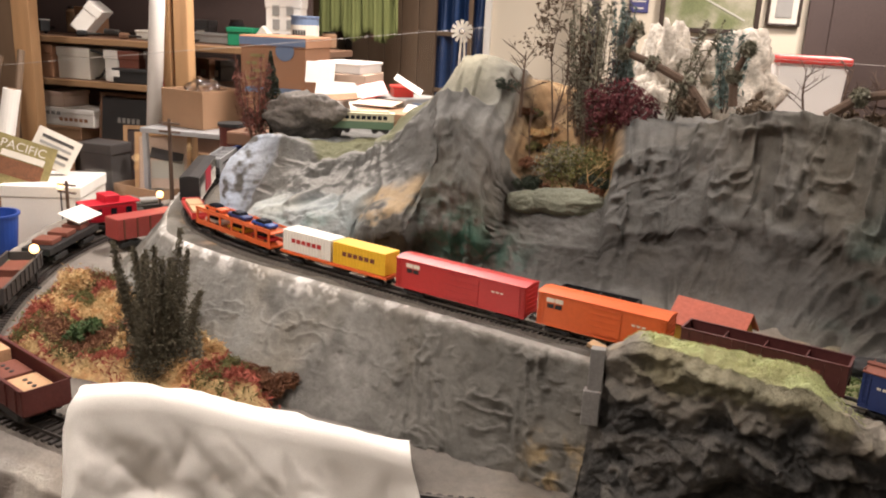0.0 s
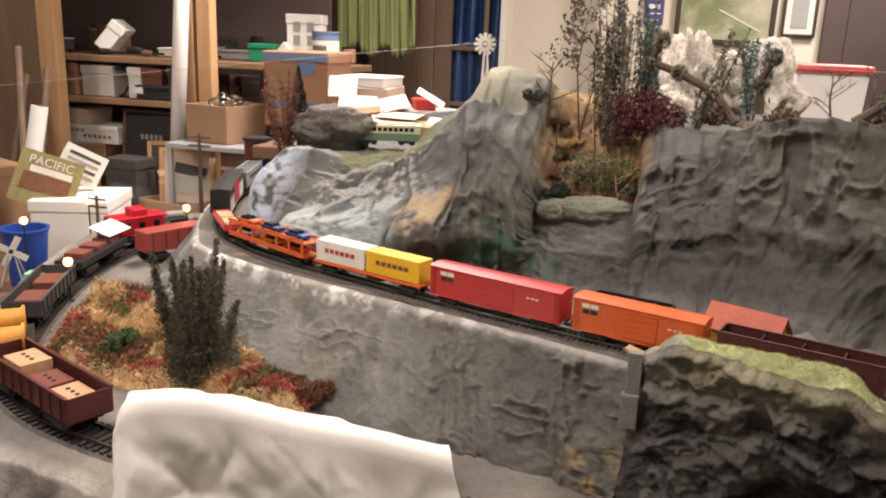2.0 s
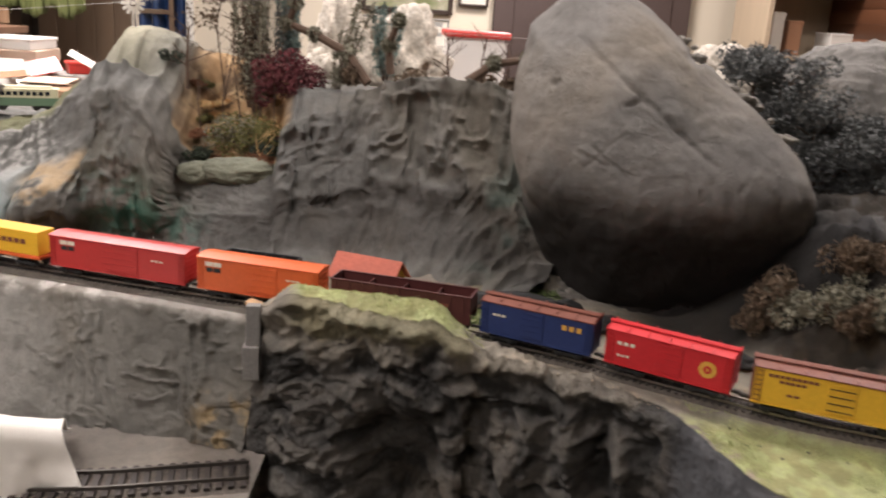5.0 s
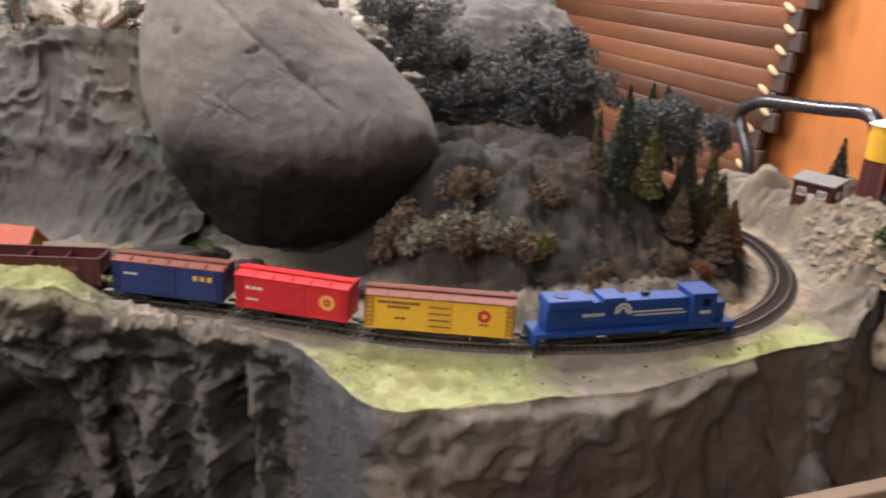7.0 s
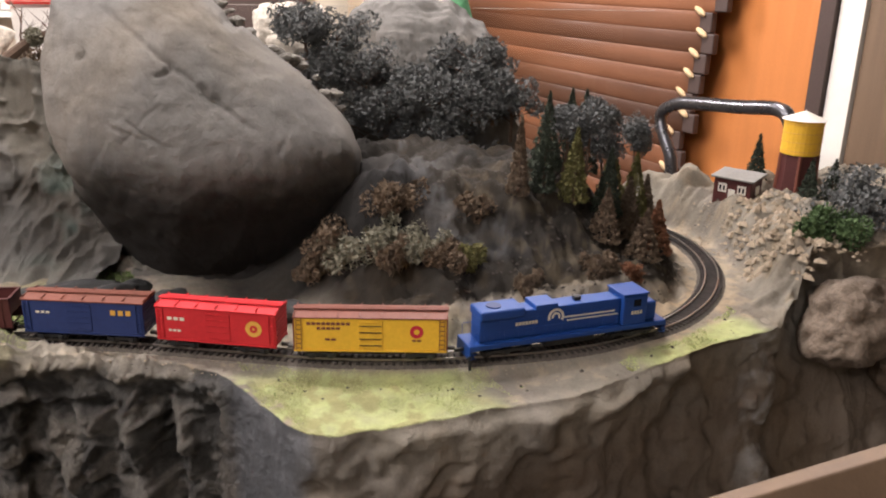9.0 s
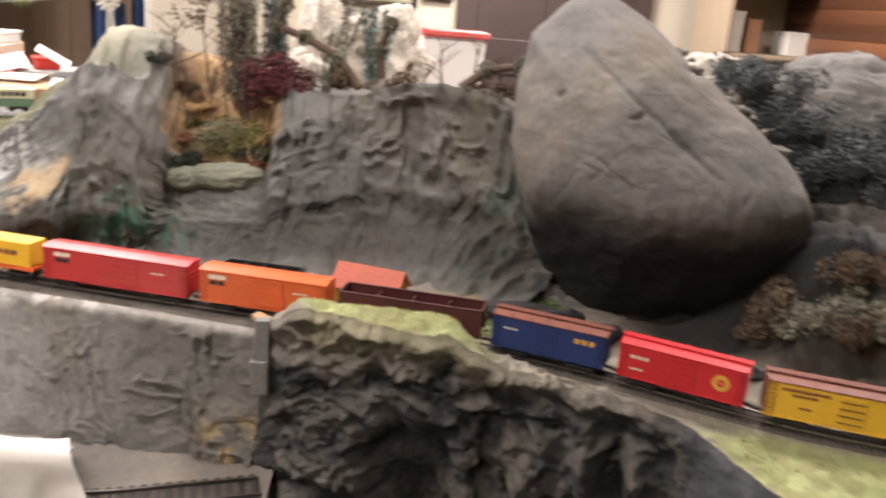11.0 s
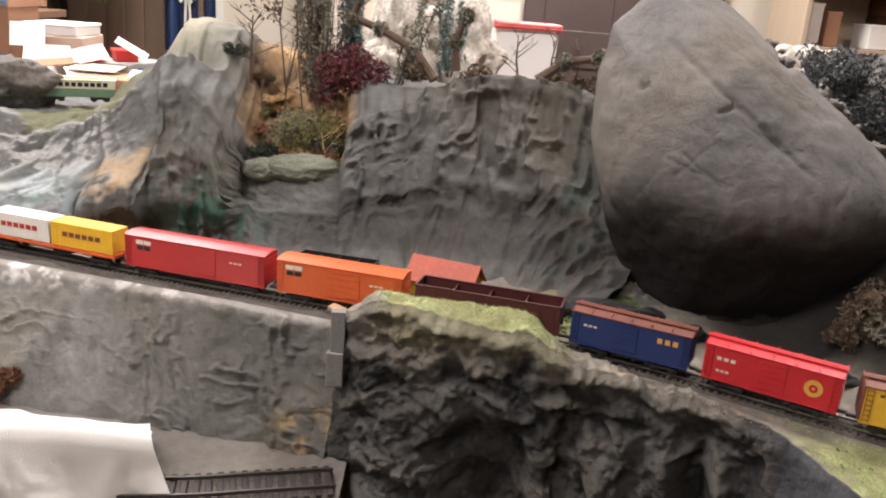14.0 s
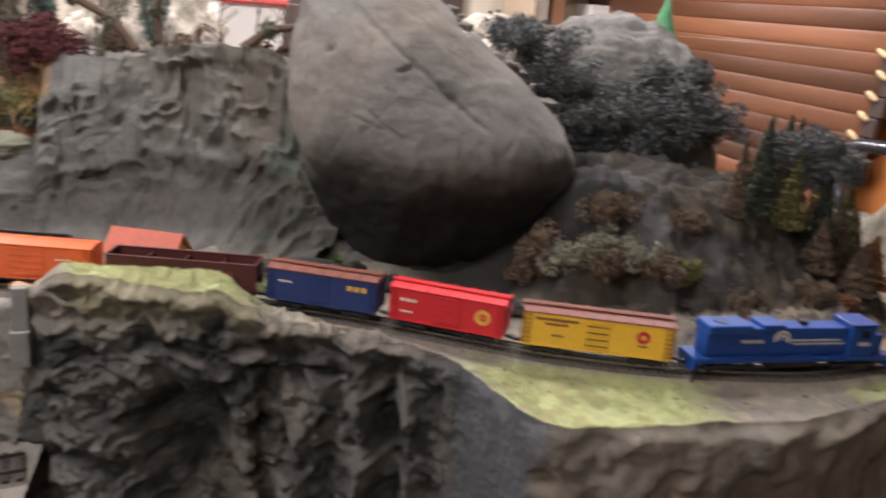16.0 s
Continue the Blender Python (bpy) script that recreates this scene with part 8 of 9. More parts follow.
def flock(label, n, x0, x1, y0, y1, lo, hi, size, mat, patch=-0.2):
    """Short fibres strewn over the ground between two distances from the track."""
    xy = np.column_stack([rng.uniform(x0, x1, n), rng.uniform(y0, y1, n)])
    d = track_distance(xy)
    ty = np.interp(xy[:, 0], TRACK[400:1050, 0], TRACK[400:1050, 1])
    rim = np.interp(xy[:, 0], [p[0] for p in FRONT], [p[1] for p in FRONT])
    w = fbm(np.column_stack([xy, 0 * d]), 26, 2)
    k = (d > lo + 0.006 * w) & (d < hi + 0.012 * w) & (xy[:, 1] < ty) & (xy[:, 1] > rim + 0.004) & (w > patch)
    p = np.column_stack([xy, ground_height(xy) + rng.uniform(0, 0.0015, n)])[k]
    me = leaf_mesh("grass_flock", p, size, mat, 2.4, 0.6)
    return tagged(new("grass_flock", me), label, "model grass", kind="stuff")


flock("short yellow green grass flock on the hump", 22000, 0.33, 0.56, 1.36, 1.56, 0.026, 0.095, 0.0009, M_FLOCK, -0.5)
flock("dark green tufts in the grass on the hump", 160, 0.33, 0.60, 1.36, 1.56, 0.024, 0.09, 0.0016, M_FLOCKD, 0.25)
flock("short yellow green grass flock on the bench", 26000, 0.75, 0.98, 1.10, 1.32, 0.022, 0.14, 0.0009, M_FLOCK, -0.35)
flock("dark green tufts in the grass on the bench", 500, 0.75, 1.02, 1.10, 1.32, 0.022, 0.14, 0.0016, M_FLOCKD, 0.3)
flock("yellow green grass flock along the cliff rim", 12000, 1.12, 1.34, 1.12, 1.24, 0.03, 0.1, 0.0013, M_FLOCK, -0.2)
xy = np.column_stack([rng.uniform(0.44, 0.68, 5000), rng.uniform(1.49, 1.64, 5000)])
w = fbm(np.column_stack([xy, 0 * xy[:, 0]]), 18, 3)
xy = xy[(w > 0.05) & (track_distance(xy) > 0.035)]
me = leaf_mesh("grass_flock", np.column_stack([xy, np.full(len(xy), DECK + 0.002)]), 0.0026, M_FLOCKD, 2.2, 0.5)
tagged(new("grass_flock", me), "sparse green grass flock behind the shed", "model grass", kind="stuff")

# ---- knoll rock, tram and white stones ----
M_RUBBLE = material("pale_grey_rubble", (0.165, 0.152, 0.13), 0.9, var=0.4, scale=60, bump=0.8, bscale=200)
M_STONE = material("real_dark_stone", (0.12, 0.105, 0.09), 0.8, var=0.5, scale=30, bump=0.9, bscale=160)
M_QUARTZ = material("white_quartz", (0.47, 0.42, 0.35), 0.7, var=0.5, scale=30, bump=0.9, bscale=140)


def stone(name, label, c, size, mat, seed=0.0, rough=0.35, turn=0.0, det=5):
    bm = bmesh.new()
    bmesh.ops.create_icosphere(bm, subdivisions=det, radius=0.5)
    off = Vector((seed, seed * 1.7, seed * 0.3))
    for v in bm.verts:
        q = v.co.copy()
        k = 1 + rough * (noise.noise(q * 2.2 + off) + 0.5 * noise.noise(q * 5 + off) + 0.28 * (1 - 2 * abs(noise.noise(q * 9 + off))) + 0.12 * noise.noise(q * 22 + off))
        v.co = Vector((q.x * size[0], q.y * size[1], q.z * size[2])) * k
    ob = tagged(part(name, bm, mat, None), label, "rock")
    smooth_all(ob)
    ob.matrix_basis = pose(*c, 0, 0, turn)
    return ob


stone("knoll_rock", "craggy dark brown rock on the knoll", (-0.305, 2.055, 1.262), (0.145, 0.10, 0.085), M_STONE, 1.3, 0.4, 15)
stone("white_stone", "lumpy white quartz stone behind the cliff", (0.345, 2.30, 1.325), (0.12, 0.11, 0.19), M_QUARTZ, 2.1, 0.75)
stone("white_stone", "tall pitted white quartz stone", (0.455, 2.33, 1.345), (0.15, 0.12, 0.17), M_QUARTZ, 5.2, 0.7)
stone("white_stone", "small white quartz stone", (0.295, 2.26, 1.275), (0.10, 0.08, 0.13), M_QUARTZ, 7.7, 0.75)
stone("grey_stone", "rough grey stone behind the smooth mountain", (0.985, 1.90, 1.36), (0.13, 0.10, 0.12), M_QUARTZ, 3.4, 0.4)
for k in range(20):
    a = 0.02 + 0.0085 * k + rng.uniform(-0.004, 0.004)
    up = 0.146 - 0.80 * (a - 0.02) + rng.uniform(-0.012, 0.008)
    back = rng.uniform(0.06, 0.10)
    sz = rng.uniform(0.006, 0.017)
    stone("crest_rubble", "small pale stone lodged on the mountain's crest", (0.775 + 0.950 * a + 0.312 * back, 1.608 - 0.312 * a + 0.950 * back, 1.285 + up), (sz * 1.5, sz, sz * 0.9), M_RUBBLE, 20.0 + k, 0.5, 17.0 * k, 3)["group"] = "rubble on the crest"
M_BOULDERD = material("shaded_brown_stone", (0.15, 0.115, 0.085), 0.85, var=0.4, scale=25, bump=0.8, bscale=200)
stone("cliff_boulder", "rounded brown boulder at the end of the bench", (1.475, 1.165, 1.075), (0.17, 0.11, 0.10), M_BOULDERD, 4.4, 0.28, 20)
stone("cliff_boulder", "dark boulder below the hut hill", (1.62, 1.10, 1.03), (0.22, 0.16, 0.16), M_BOULDERD, 6.1, 0.3)
for i, (x, y, sx, sz, tn) in enumerate(((0.60, 1.555, 0.13, 0.026, -12), (0.655, 1.53, 0.07, 0.028, 10), (0.665, 1.475, 0.045, 0.014, -25), (0.83, 1.40, 0.06, 0.022, -20), (0.79, 1.425, 0.05, 0.020, 20), (0.71, 1.50, 0.05, 0.02, 5))):
    stone("charred_rock", "small blackened rock beside the track", (x, y, DECK + sz * 0.3), (sx, 0.035, sz), M_CHALK, 9.0 + i, 0.4, tn, 4)

M_CREAMT = material("cream_tram_plastic", (0.60, 0.56, 0.38), 0.5, var=0.08, bump=0)
M_GREENT = material("green_tram_plastic", (0.12, 0.19, 0.12), 0.5, var=0.08, bump=0)
tram = thing("tram", "cream and green model tram car on the knoll", "model tram", pose(-0.205, 2.07, 1.243, 0, 0, 19))
part("lower_body", box(0.122, 0.032, 0.014, 0, 0, 0.011, 0.001), M_GREENT, tram, "green lower body")
part("upper_body", box(0.122, 0.032, 0.013, 0, 0, 0.0245, 0.001), M_CREAMT, tram)
part("roof", box(0.126, 0.034, 0.003, 0, 0, 0.0325, 0.0014), M_CREAMT, tram)
part("clerestory", box(0.104, 0.018, 0.004, 0, 0, 0.0355, 0.0014), M_CREAMT, tram)
for k in range(10):
    for sy in (-1, 1):
        part("window", box(0.0075, 0.001, 0.007, -0.045 + 0.010 * k, sy * 0.0160, 0.0255), M_GLASSDARK, tram)
for dy in (-0.009, 0.0, 0.009):
    part("end_window", box(0.001, 0.006, 0.008, -0.0611, dy, 0.0255), M_GLASSDARK, tram)
part("door", box(0.008, 0.001, 0.018, -0.054, -0.0162, 0.020), M_GREENT, tram)
for sx in (-1, 1):
    truck(tram, sx * 0.036).location.z = -0.004

mill = thing("windmill", "small white model windmill on a lattice tower", "model windmill")
bm = None
for dx, dy in ((-1, -1), (1, -1), (1, 1), (-1, 1)):
    bm = rod((-0.085 + dx * 0.014, 2.35 + dy * 0.014, 1.18), (-0.088 + dx * 0.003, 2.35 + dy * 0.003, 1.42), 0.0014, n=6, bm=bm)
part("tower", bm, M_WHITEP, mill)
for k in range(4):
    part("tower_brace", rod((-0.085 - 0.012 + 0.0025 * k, 2.338 + 0.0025 * k, 1.20 + 0.05 * k), (-0.085 + 0.012 - 0.0025 * k, 2.338 + 0.0025 * k, 1.24 + 0.05 * k), 0.001, n=5), M_WHITEP, mill)
for k in range(12):
    b = box(0.007, 0.0008, 0.017, 0, 0, 0.015, m=Matrix.Rotation(0.35, 4, "Z"))
    o = part("blade", b, M_WHITEP, mill)
    o.matrix_basis = Matrix.Translation((-0.089, 2.343, 1.428)) @ Matrix.Rotation(2 * math.pi * k / 12, 4, "Y")
part("hub", rod((-0.089, 2.338, 1.428), (-0.089, 2.35, 1.428), 0.0035, n=10), M_WHITEP, mill)

# ---- trackside shed, stub and plank ----
shed = thing("shed", "small yellow trackside shed with a red roof", "model shed", pose(0.428, 1.604, DECK, 0, 0, -25))
M_SHEDROOF = material("terracotta_roof", (0.40, 0.10, 0.06), 0.7, var=0.2, scale=40, bump=0.2)
M_SHEDWALL = material("ochre_shed_wall", (0.42, 0.24, 0.03), 0.7, var=0.15, scale=40)
L, W, H, R = 0.082, 0.046, 0.020, 0.042
wb = bmesh.new()
pr = [(-W / 2, 0), (W / 2, 0), (W / 2, H), (0, R), (-W / 2, H)]
a = [wb.verts.new((-L / 2, y, z)) for y, z in pr]
b = [wb.verts.new((L / 2, y, z)) for y, z in pr]
wb.faces.new(a), wb.faces.new(b)
for i in range(5):
    wb.faces.new((a[i], a[(i + 1) % 5], b[(i + 1) % 5], b[i]))
bmesh.ops.recalc_face_normals(wb, faces=wb.faces)
part("wall", wb, M_SHEDWALL, shed)
for s in (-1, 1):
    ln = math.hypot(W / 2 + 0.006, R - H + 0.004)
    m = Matrix.Translation((0, s * (W / 4 + 0.002), (H + R) / 2 + 0.0015)) @ Matrix.Rotation(-s * math.atan2(R - H, W / 2), 4, "X")
    part("roof_slope", box(L + 0.012, ln, 0.0022, 0, 0, 0, 0.0005, m=m), M_SHEDROOF, shed)
part("door", box(0.001, 0.013, 0.016, L / 2 + 0.0003, 0, 0.008), M_OXIDE, shed)
part("window", box(0.012, 0.001, 0.008, 0.01, -W / 2 - 0.0003, 0.011), M_GLASSDARK, shed)

M_CONC = material("weathered_grey_bar", (0.22, 0.21, 0.195), 0.8, var=0.2, scale=30, bump=0.3)
bar = thing("grey_strut", "weathered grey strut beside the dark rocks", "strut")
part("upper_strut", box(0.016, 0.012, 0.052, 0.305, 1.462, 1.092, 0.001, m=Matrix()), M_CONC, bar)
part("lower_strut", box(0.019, 0.014, 0.04, 0.303, 1.458, 1.050, 0.001), M_CONC, bar)
pl = tagged(part("loose_plank", box(0.05, 0.014, 0.004, bevel=0.0006), M_TANP, None), "pale loose plank lying at the rock", "plank")
pl.matrix_basis = pose(0.315, 1.488, DECK + 0.012, 4, 12, -22)
stub = thing("switch_stub", "tiny black switch stub beside the track", "switch stub")
part("post", rod((0.962, 1.207, DECK - 0.004), (0.962, 1.207, DECK + 0.010), 0.0016, n=8), M_BLACK, stub)
part("head", box(0.005, 0.004, 0.004, 0.962, 1.207, DECK + 0.011, 0.0008), M_BLACK, stub)
fence = thing("broken_fence", "fallen brown twig fence beside the shed", "fence", pose(0.545, 1.555, DECK + 0.004, 0, 0, -30))
for k in range(6):
    part("picket", rod((-0.03 + 0.011 * k, -0.006, 0.001), (-0.026 + 0.011 * k, 0.010, 0.006), 0.0011, n=6), M_BARK, fence)
part("rail", rod((-0.036, 0.002, 0.003), (0.032, 0.002, 0.003), 0.001, n=6), M_BARK, fence)

# ---- hut and water tank on the hill ----
hz = float(ground_height(np.array([[1.550, 1.455]]))[0])
hut = thing("hut", "small dark red hut with white trimmed windows", "model hut", pose(1.550, 1.455, hz - 0.003, 0, 0, -68) @ Matrix.Scale(0.95, 4))
part("wall", box(0.062, 0.042, 0.046, 0, 0, 0.023, 0.0008), M_MAROON, hut)
part("roof", box(0.072, 0.052, 0.003, 0, 0, 0, 0.0006, m=Matrix.Translation((0, 0, 0.0475)) @ Matrix.Rotation(0.12, 4, "X")), M_CONC, hut)
for sx in (-1, 1):
    w = part("window", box(0.014, 0.001, 0.014, sx * 0.016, -0.0213, 0.028), M_WHITEP, hut, "white window frame")
    part("pane", box(0.003, 0.001, 0.008, sx * 0.016 - 0.003, -0.0221, 0.028), M_GLASSDARK, w)
    part("pane", box(0.003, 0.001, 0.008, sx * 0.016 + 0.003, -0.0221, 0.028), M_GLASSDARK, w)
    w = part("window", box(0.001, 0.013, 0.013, sx * 0.0313, 0.004, 0.027), M_WHITEP, hut, "white window frame")
part("door", box(0.011, 0.001, 0.026, 0.0, -0.0214, 0.014), M_WHITEP, hut)
tz = float(ground_height(np.array([[1.660, 1.444]]))[0])
tank = thing("water_tank", "yellow model water tank on a dark red base", "model water tank", pose(1.660, 1.444, tz - 0.004) @ Matrix.Scale(1.06, 4))
part("base", lathe([(0, 0), (0.027, 0), (0.025, 0.058), (0, 0.058)], 8), M_MAROON, tank)
part("tub", lathe([(0, 0.058), (0.0275, 0.058), (0.0275, 0.108), (0, 0.108)], 28), M_YELLOW, tank)
for k in range(4):
    part("hoop", lathe([(0.0277, 0.063 + 0.013 * k), (0.0282, 0.063 + 0.013 * k), (0.0282, 0.0642 + 0.013 * k), (0.0277, 0.0642 + 0.013 * k)], 28), M_GOLDP, tank)
part("roof", lathe([(0.0315, 0.108), (0.001, 0.120), (0, 0.122)], 28), M_WHITEP, tank)
for k in range(4):
    a = math.pi / 4 + k * math.pi / 2
    part("leg", rod((0.027 * math.cos(a), 0.027 * math.sin(a), 0), (0.025 * math.cos(a), 0.025 * math.sin(a), 0.058), 0.003, n=6), M_OXIDE, tank)
d = Vector((0.124, -0.106, 0.098)).normalized()
side = d.cross(Vector((0, 0, 1))).normalized()
up = side.cross(d)
fm = Matrix((d, side, up)).transposed().to_4x4()
fb = tagged(part("fascia_board", box(0.6, 0.018, 0.12, bevel=0.002), M_PLANK, None), "brown wooden fascia board along the layout edge", "board", kind="structure")
fb.matrix_basis = Matrix.Translation(Vector((1.128, 0.866, 1.152)) - d * 0.30 - up * 0.06) @ fm

# ---- cloth ----
def cloth():
    n, m = 170, 90
    ridge = spline([(-0.177, 1.215, 1.056), (-0.163, 1.222, 1.087), (-0.117, 1.255, 1.083), (-0.072, 1.283, 1.066), (-0.022, 1.306, 1.048), (0.043, 1.335, 1.032), (0.088, 1.350, 1.020), (0.127, 1.362, 1.009)], n)
    d = np.gradient(ridge[:, :2], axis=0)
    d /= np.linalg.norm(d, axis=1, keepdims=True)
    outw = np.stack([d[:, 1], -d[:, 0]], 1)
    g = np.empty((n, m, 3))
    u = np.linspace(0, 1, n)
    for j in range(m):
        k = (j - 24) / (m - 25)
        if k < 0:
            q = -k * (m - 25) / 24
            g[:, j, :2] = ridge[:, :2] - outw * 0.10 * q
            g[:, j, 2] = ridge[:, 2] - 0.008 * q - (ridge[:, 2] - LOWZ - 0.035) * smooth(0.3, 1, q)
        else:
            flare = 0.07 * k + 0.010 * np.sin(u * 8 + 0.5 + 2.2 * k) * smooth(0.05, 0.6, k) + 0.005 * np.sin(u * 19 + 3 * k) * smooth(0.1, 0.5, k) + 0.014 * bump2(u, k, 0.07, 0.35, 0.05, 0.25)
            g[:, j, :2] = ridge[:, :2] + outw * (0.005 * smooth(0, 0.03, k) + flare)[:, None] + d * ((u - 0.15) * 0.10 * k)[:, None]
            g[:, j, 2] = ridge[:, 2] - 0.004 * smooth(0, 0.05, k) - 0.26 * k
    f = g.reshape(-1, 3)
    nr = grid_normals(g).reshape(-1, 3)
    fold = 0.009 * ridged(f * np.array((1, 1, 0.5)) + 0.02 * np.stack([fbm(f, 12, 2)] * 3, 1), 11, 2) + 0.0025 * fbm(f, 30, 3) + 0.005 * fbm(f, 7, 2) + 0.003 * np.maximum(0, ridged(f * np.array((1, 1, 0.7)) + 5, 16, 2) - 0.8)
    pull = np.stack([f[:, 0] + 0.7 * f[:, 2], 0.25 * f[:, 2], 0 * f[:, 0]], 1)
    fold += 0.010 * np.maximum(0, ridged(pull, 13, 2) - 0.75) + 0.006 * np.maximum(0, ridged(pull * np.array((-0.6, 1, 1)) + 4, 21, 2) - 0.9) + 0.0012 * fbm(f, 75, 2)
    far = np.abs((np.arange(m) - 24) / (m - 25))
    f = f + nr * (fold * np.tile(smooth(0.0, 0.3, far), n))[:, None]
    ob = tagged(new("white_cloth", mesh_from("white_cloth", f, grid_faces(n, m), [M_CLOTH])), "rumpled white cotton cloth draped over the lower bench", "cloth")
    sol = ob.modifiers.new("thick", "SOLIDIFY")
    sol.thickness = 0.0016
    return ob


cloth()

M_KNOLL = material("green_grey_plaster", (0.165, 0.17, 0.125), 0.9, var=0.3, scale=30, bump=0.5, bscale=300)
stone("saddle_knoll", "smooth green grey knoll on the saddle", (0.215, 1.845, 1.190), (0.12, 0.06, 0.048), M_KNOLL, 8.2, 0.25, -6)
stone("saddle_knoll", "small green grey knoll beside another", (0.160, 1.845, 1.188), (0.07, 0.04, 0.034), M_KNOLL, 9.9, 0.2, 10)

# ---- the lower yard ----
LZ = LOWZ + 0.0105
M_DKGREY = material("dark_grey_toy", (0.055, 0.05, 0.048), 0.5, var=0.2)
M_BRICKRED = material("dull_brick_red_toy", (0.085, 0.02, 0.016), 0.5, var=0.2)
M_DRUM = material("orange_drum_wood", (0.60, 0.26, 0.04), 0.55, var=0.2, scale=40)
M_REDE = material("glossy_red_toy", (0.50, 0.015, 0.03), 0.35, var=0.08, bump=0)
M_MINT = material("mint_green_plastic", (0.25, 0.52, 0.33), 0.45, var=0.08)
M_CRATE = material("tan_crate_board", (0.48, 0.28, 0.15), 0.7, var=0.2, scale=40)


def big_truck(parent, x):
    fr = box(0.050, 0.006, 0.010, 0, -0.024, 0.012, 0.0015)
    fr = box(0.050, 0.006, 0.010, 0, 0.024, 0.012, 0.0015, bm=fr)
    fr = box(0.012, 0.046, 0.008, 0, 0, 0.016, 0.001, bm=fr)
    t = part("truck", fr, M_BLACK, parent)
    t.matrix_basis = Matrix.Translation((x, 0, 0))
    for sx in (-1, 1):
        for sy in (-1, 1):
            w = part("wheel", lathe([(0, -0.003), (0.010, -0.003), (0.010, 0.003), (0, 0.003)], 16, m=Matrix.Rotation(math.pi / 2, 4, "X")), M_STEEL, t)
            w.matrix_basis = Matrix.Translation((sx * 0.015, sy * 0.0165, 0.010))


def big_gondola(name, label, L, mat, H=0.032):
    t = thing(name, label, "toy train car", group="cars on the lower loop")
    W, z0 = 0.058, 0.022
    part("floor", box(L, W, 0.004, 0, 0, z0, 0.0008), mat, t)
    for sy in (-1, 1):
        part("side", box(L, 0.002, H, 0, sy * W / 2, z0 + H / 2, 0.0005), mat, t)
        part("top_rail", box(L + 0.002, 0.005, 0.003, 0, sy * W / 2, z0 + H, 0.0008), mat, t)
        for k in range(9):
            part("rib", box(0.003, 0.002, H - 0.003, -L / 2 + L * (k + 0.5) / 9, sy * (W / 2 + 0.002), z0 + H / 2, 0.0005), mat, t)
    for sx in (-1, 1):
        part("end", box(0.002, W, H, sx * L / 2, 0, z0 + H / 2, 0.0005), mat, t)
        big_truck(t, sx * (L / 2 - 0.045))
    return t


LSEG = np.concatenate([[0], np.cumsum(np.linalg.norm(np.diff(LOW_TRACK, axis=0), axis=1))])


def low_s(x, y):
    return float(LSEG[np.argmin(np.hypot(LOW_TRACK[:, 0] - x, LOW_TRACK[:, 1] - y))])


g1 = big_gondola("maroon_gondola", "maroon toy gondola car carrying tan crates", 0.235, M_BRICKRED)
m1 = on_line(LOW_TRACK, low_s(-0.437, 1.40), 0.235, LZ)
g1.matrix_basis = m1
for k, (x, sx, sz, mat) in enumerate(((0.045, 0.052, 0.030, M_CRATE), (-0.015, 0.05, 0.018, M_OXIDE), (-0.075, 0.055, 0.018, M_CRATE))):
    c = thing("load_crate", "tan wooden crate loaded in the gondola", "crate", m1 @ Matrix.Translation((x, 0, 0.0245)), group="crates in the gondola")
    part("crate_body", box(sx, 0.042, sz, 0, 0, sz / 2, 0.001), mat, c)
    for q in (-1, 0, 1):
        part("slot", lathe([(0, 0), (0.003, 0), (0.003, 0.001), (0, 0.001)], 10, m=Matrix.Translation((q * 0.012, 0, sz))), M_INK, c)
g2 = big_gondola("grey_gondola", "dark grey toy gondola car with brown crates", 0.22, M_DKGREY, 0.026)
m2 = on_line(LOW_TRACK, low_s(-0.715, 1.715), 0.22, LZ)
g2.matrix_basis = m2
for x in (-0.05, 0.05):
    c = thing("load_crate", "brown flat crate loaded in the gondola", "crate", m2 @ Matrix.Translation((x, 0, 0.0245)), group="crates in the gondola")
    part("crate_body", box(0.06, 0.04, 0.016, 0, 0, 0.008, 0.001), M_OXIDE, c)
fl = thing("drum_flat_car", "toy flat car carrying orange cable drums", "toy train car", on_line(LOW_TRACK, low_s(-0.585, 1.51), 0.16, LZ), group="cars on the lower loop")
part("deck", box(0.165, 0.058, 0.006, 0, 0, 0.024, 0.001), M_BLACK, fl)
for sx in (-1, 1):
    big_truck(fl, sx * 0.045)
for x in (-0.042, 0.042):
    d = thing("cable_drum", "orange wooden cable drum on the flat car", "cable drum", fl.matrix_basis @ Matrix.Translation((x, 0, 0.0485)) @ Matrix.Rotation(math.pi / 2, 4, "X"), group="cable drums")
    for s in (-1, 1):
        part("flange", lathe([(0, s * 0.019), (0.0215, s * 0.019), (0.0215, s * 0.015), (0, s * 0.015)], 28), M_DRUM, d)
    part("core", lathe([(0.018, -0.016), (0.018, 0.016)], 24), M_DRUM, d)
bc = thing("black_flat_car", "black toy flat car with brown loads", "toy train car", on_line(LOW_TRACK, low_s(-0.812, 1.97), 0.2, LZ), group="cars on the lower loop")
part("deck", box(0.21, 0.056, 0.014, 0, 0, 0.030, 0.001), M_BLACK, bc)
for sx in (-1, 1):
    big_truck(bc, sx * 0.06)
for x in (-0.06, 0.0, 0.06):
    part("load", box(0.04, 0.04, 0.010, x, 0, 0.042, 0.001), M_OXIDE, bc)
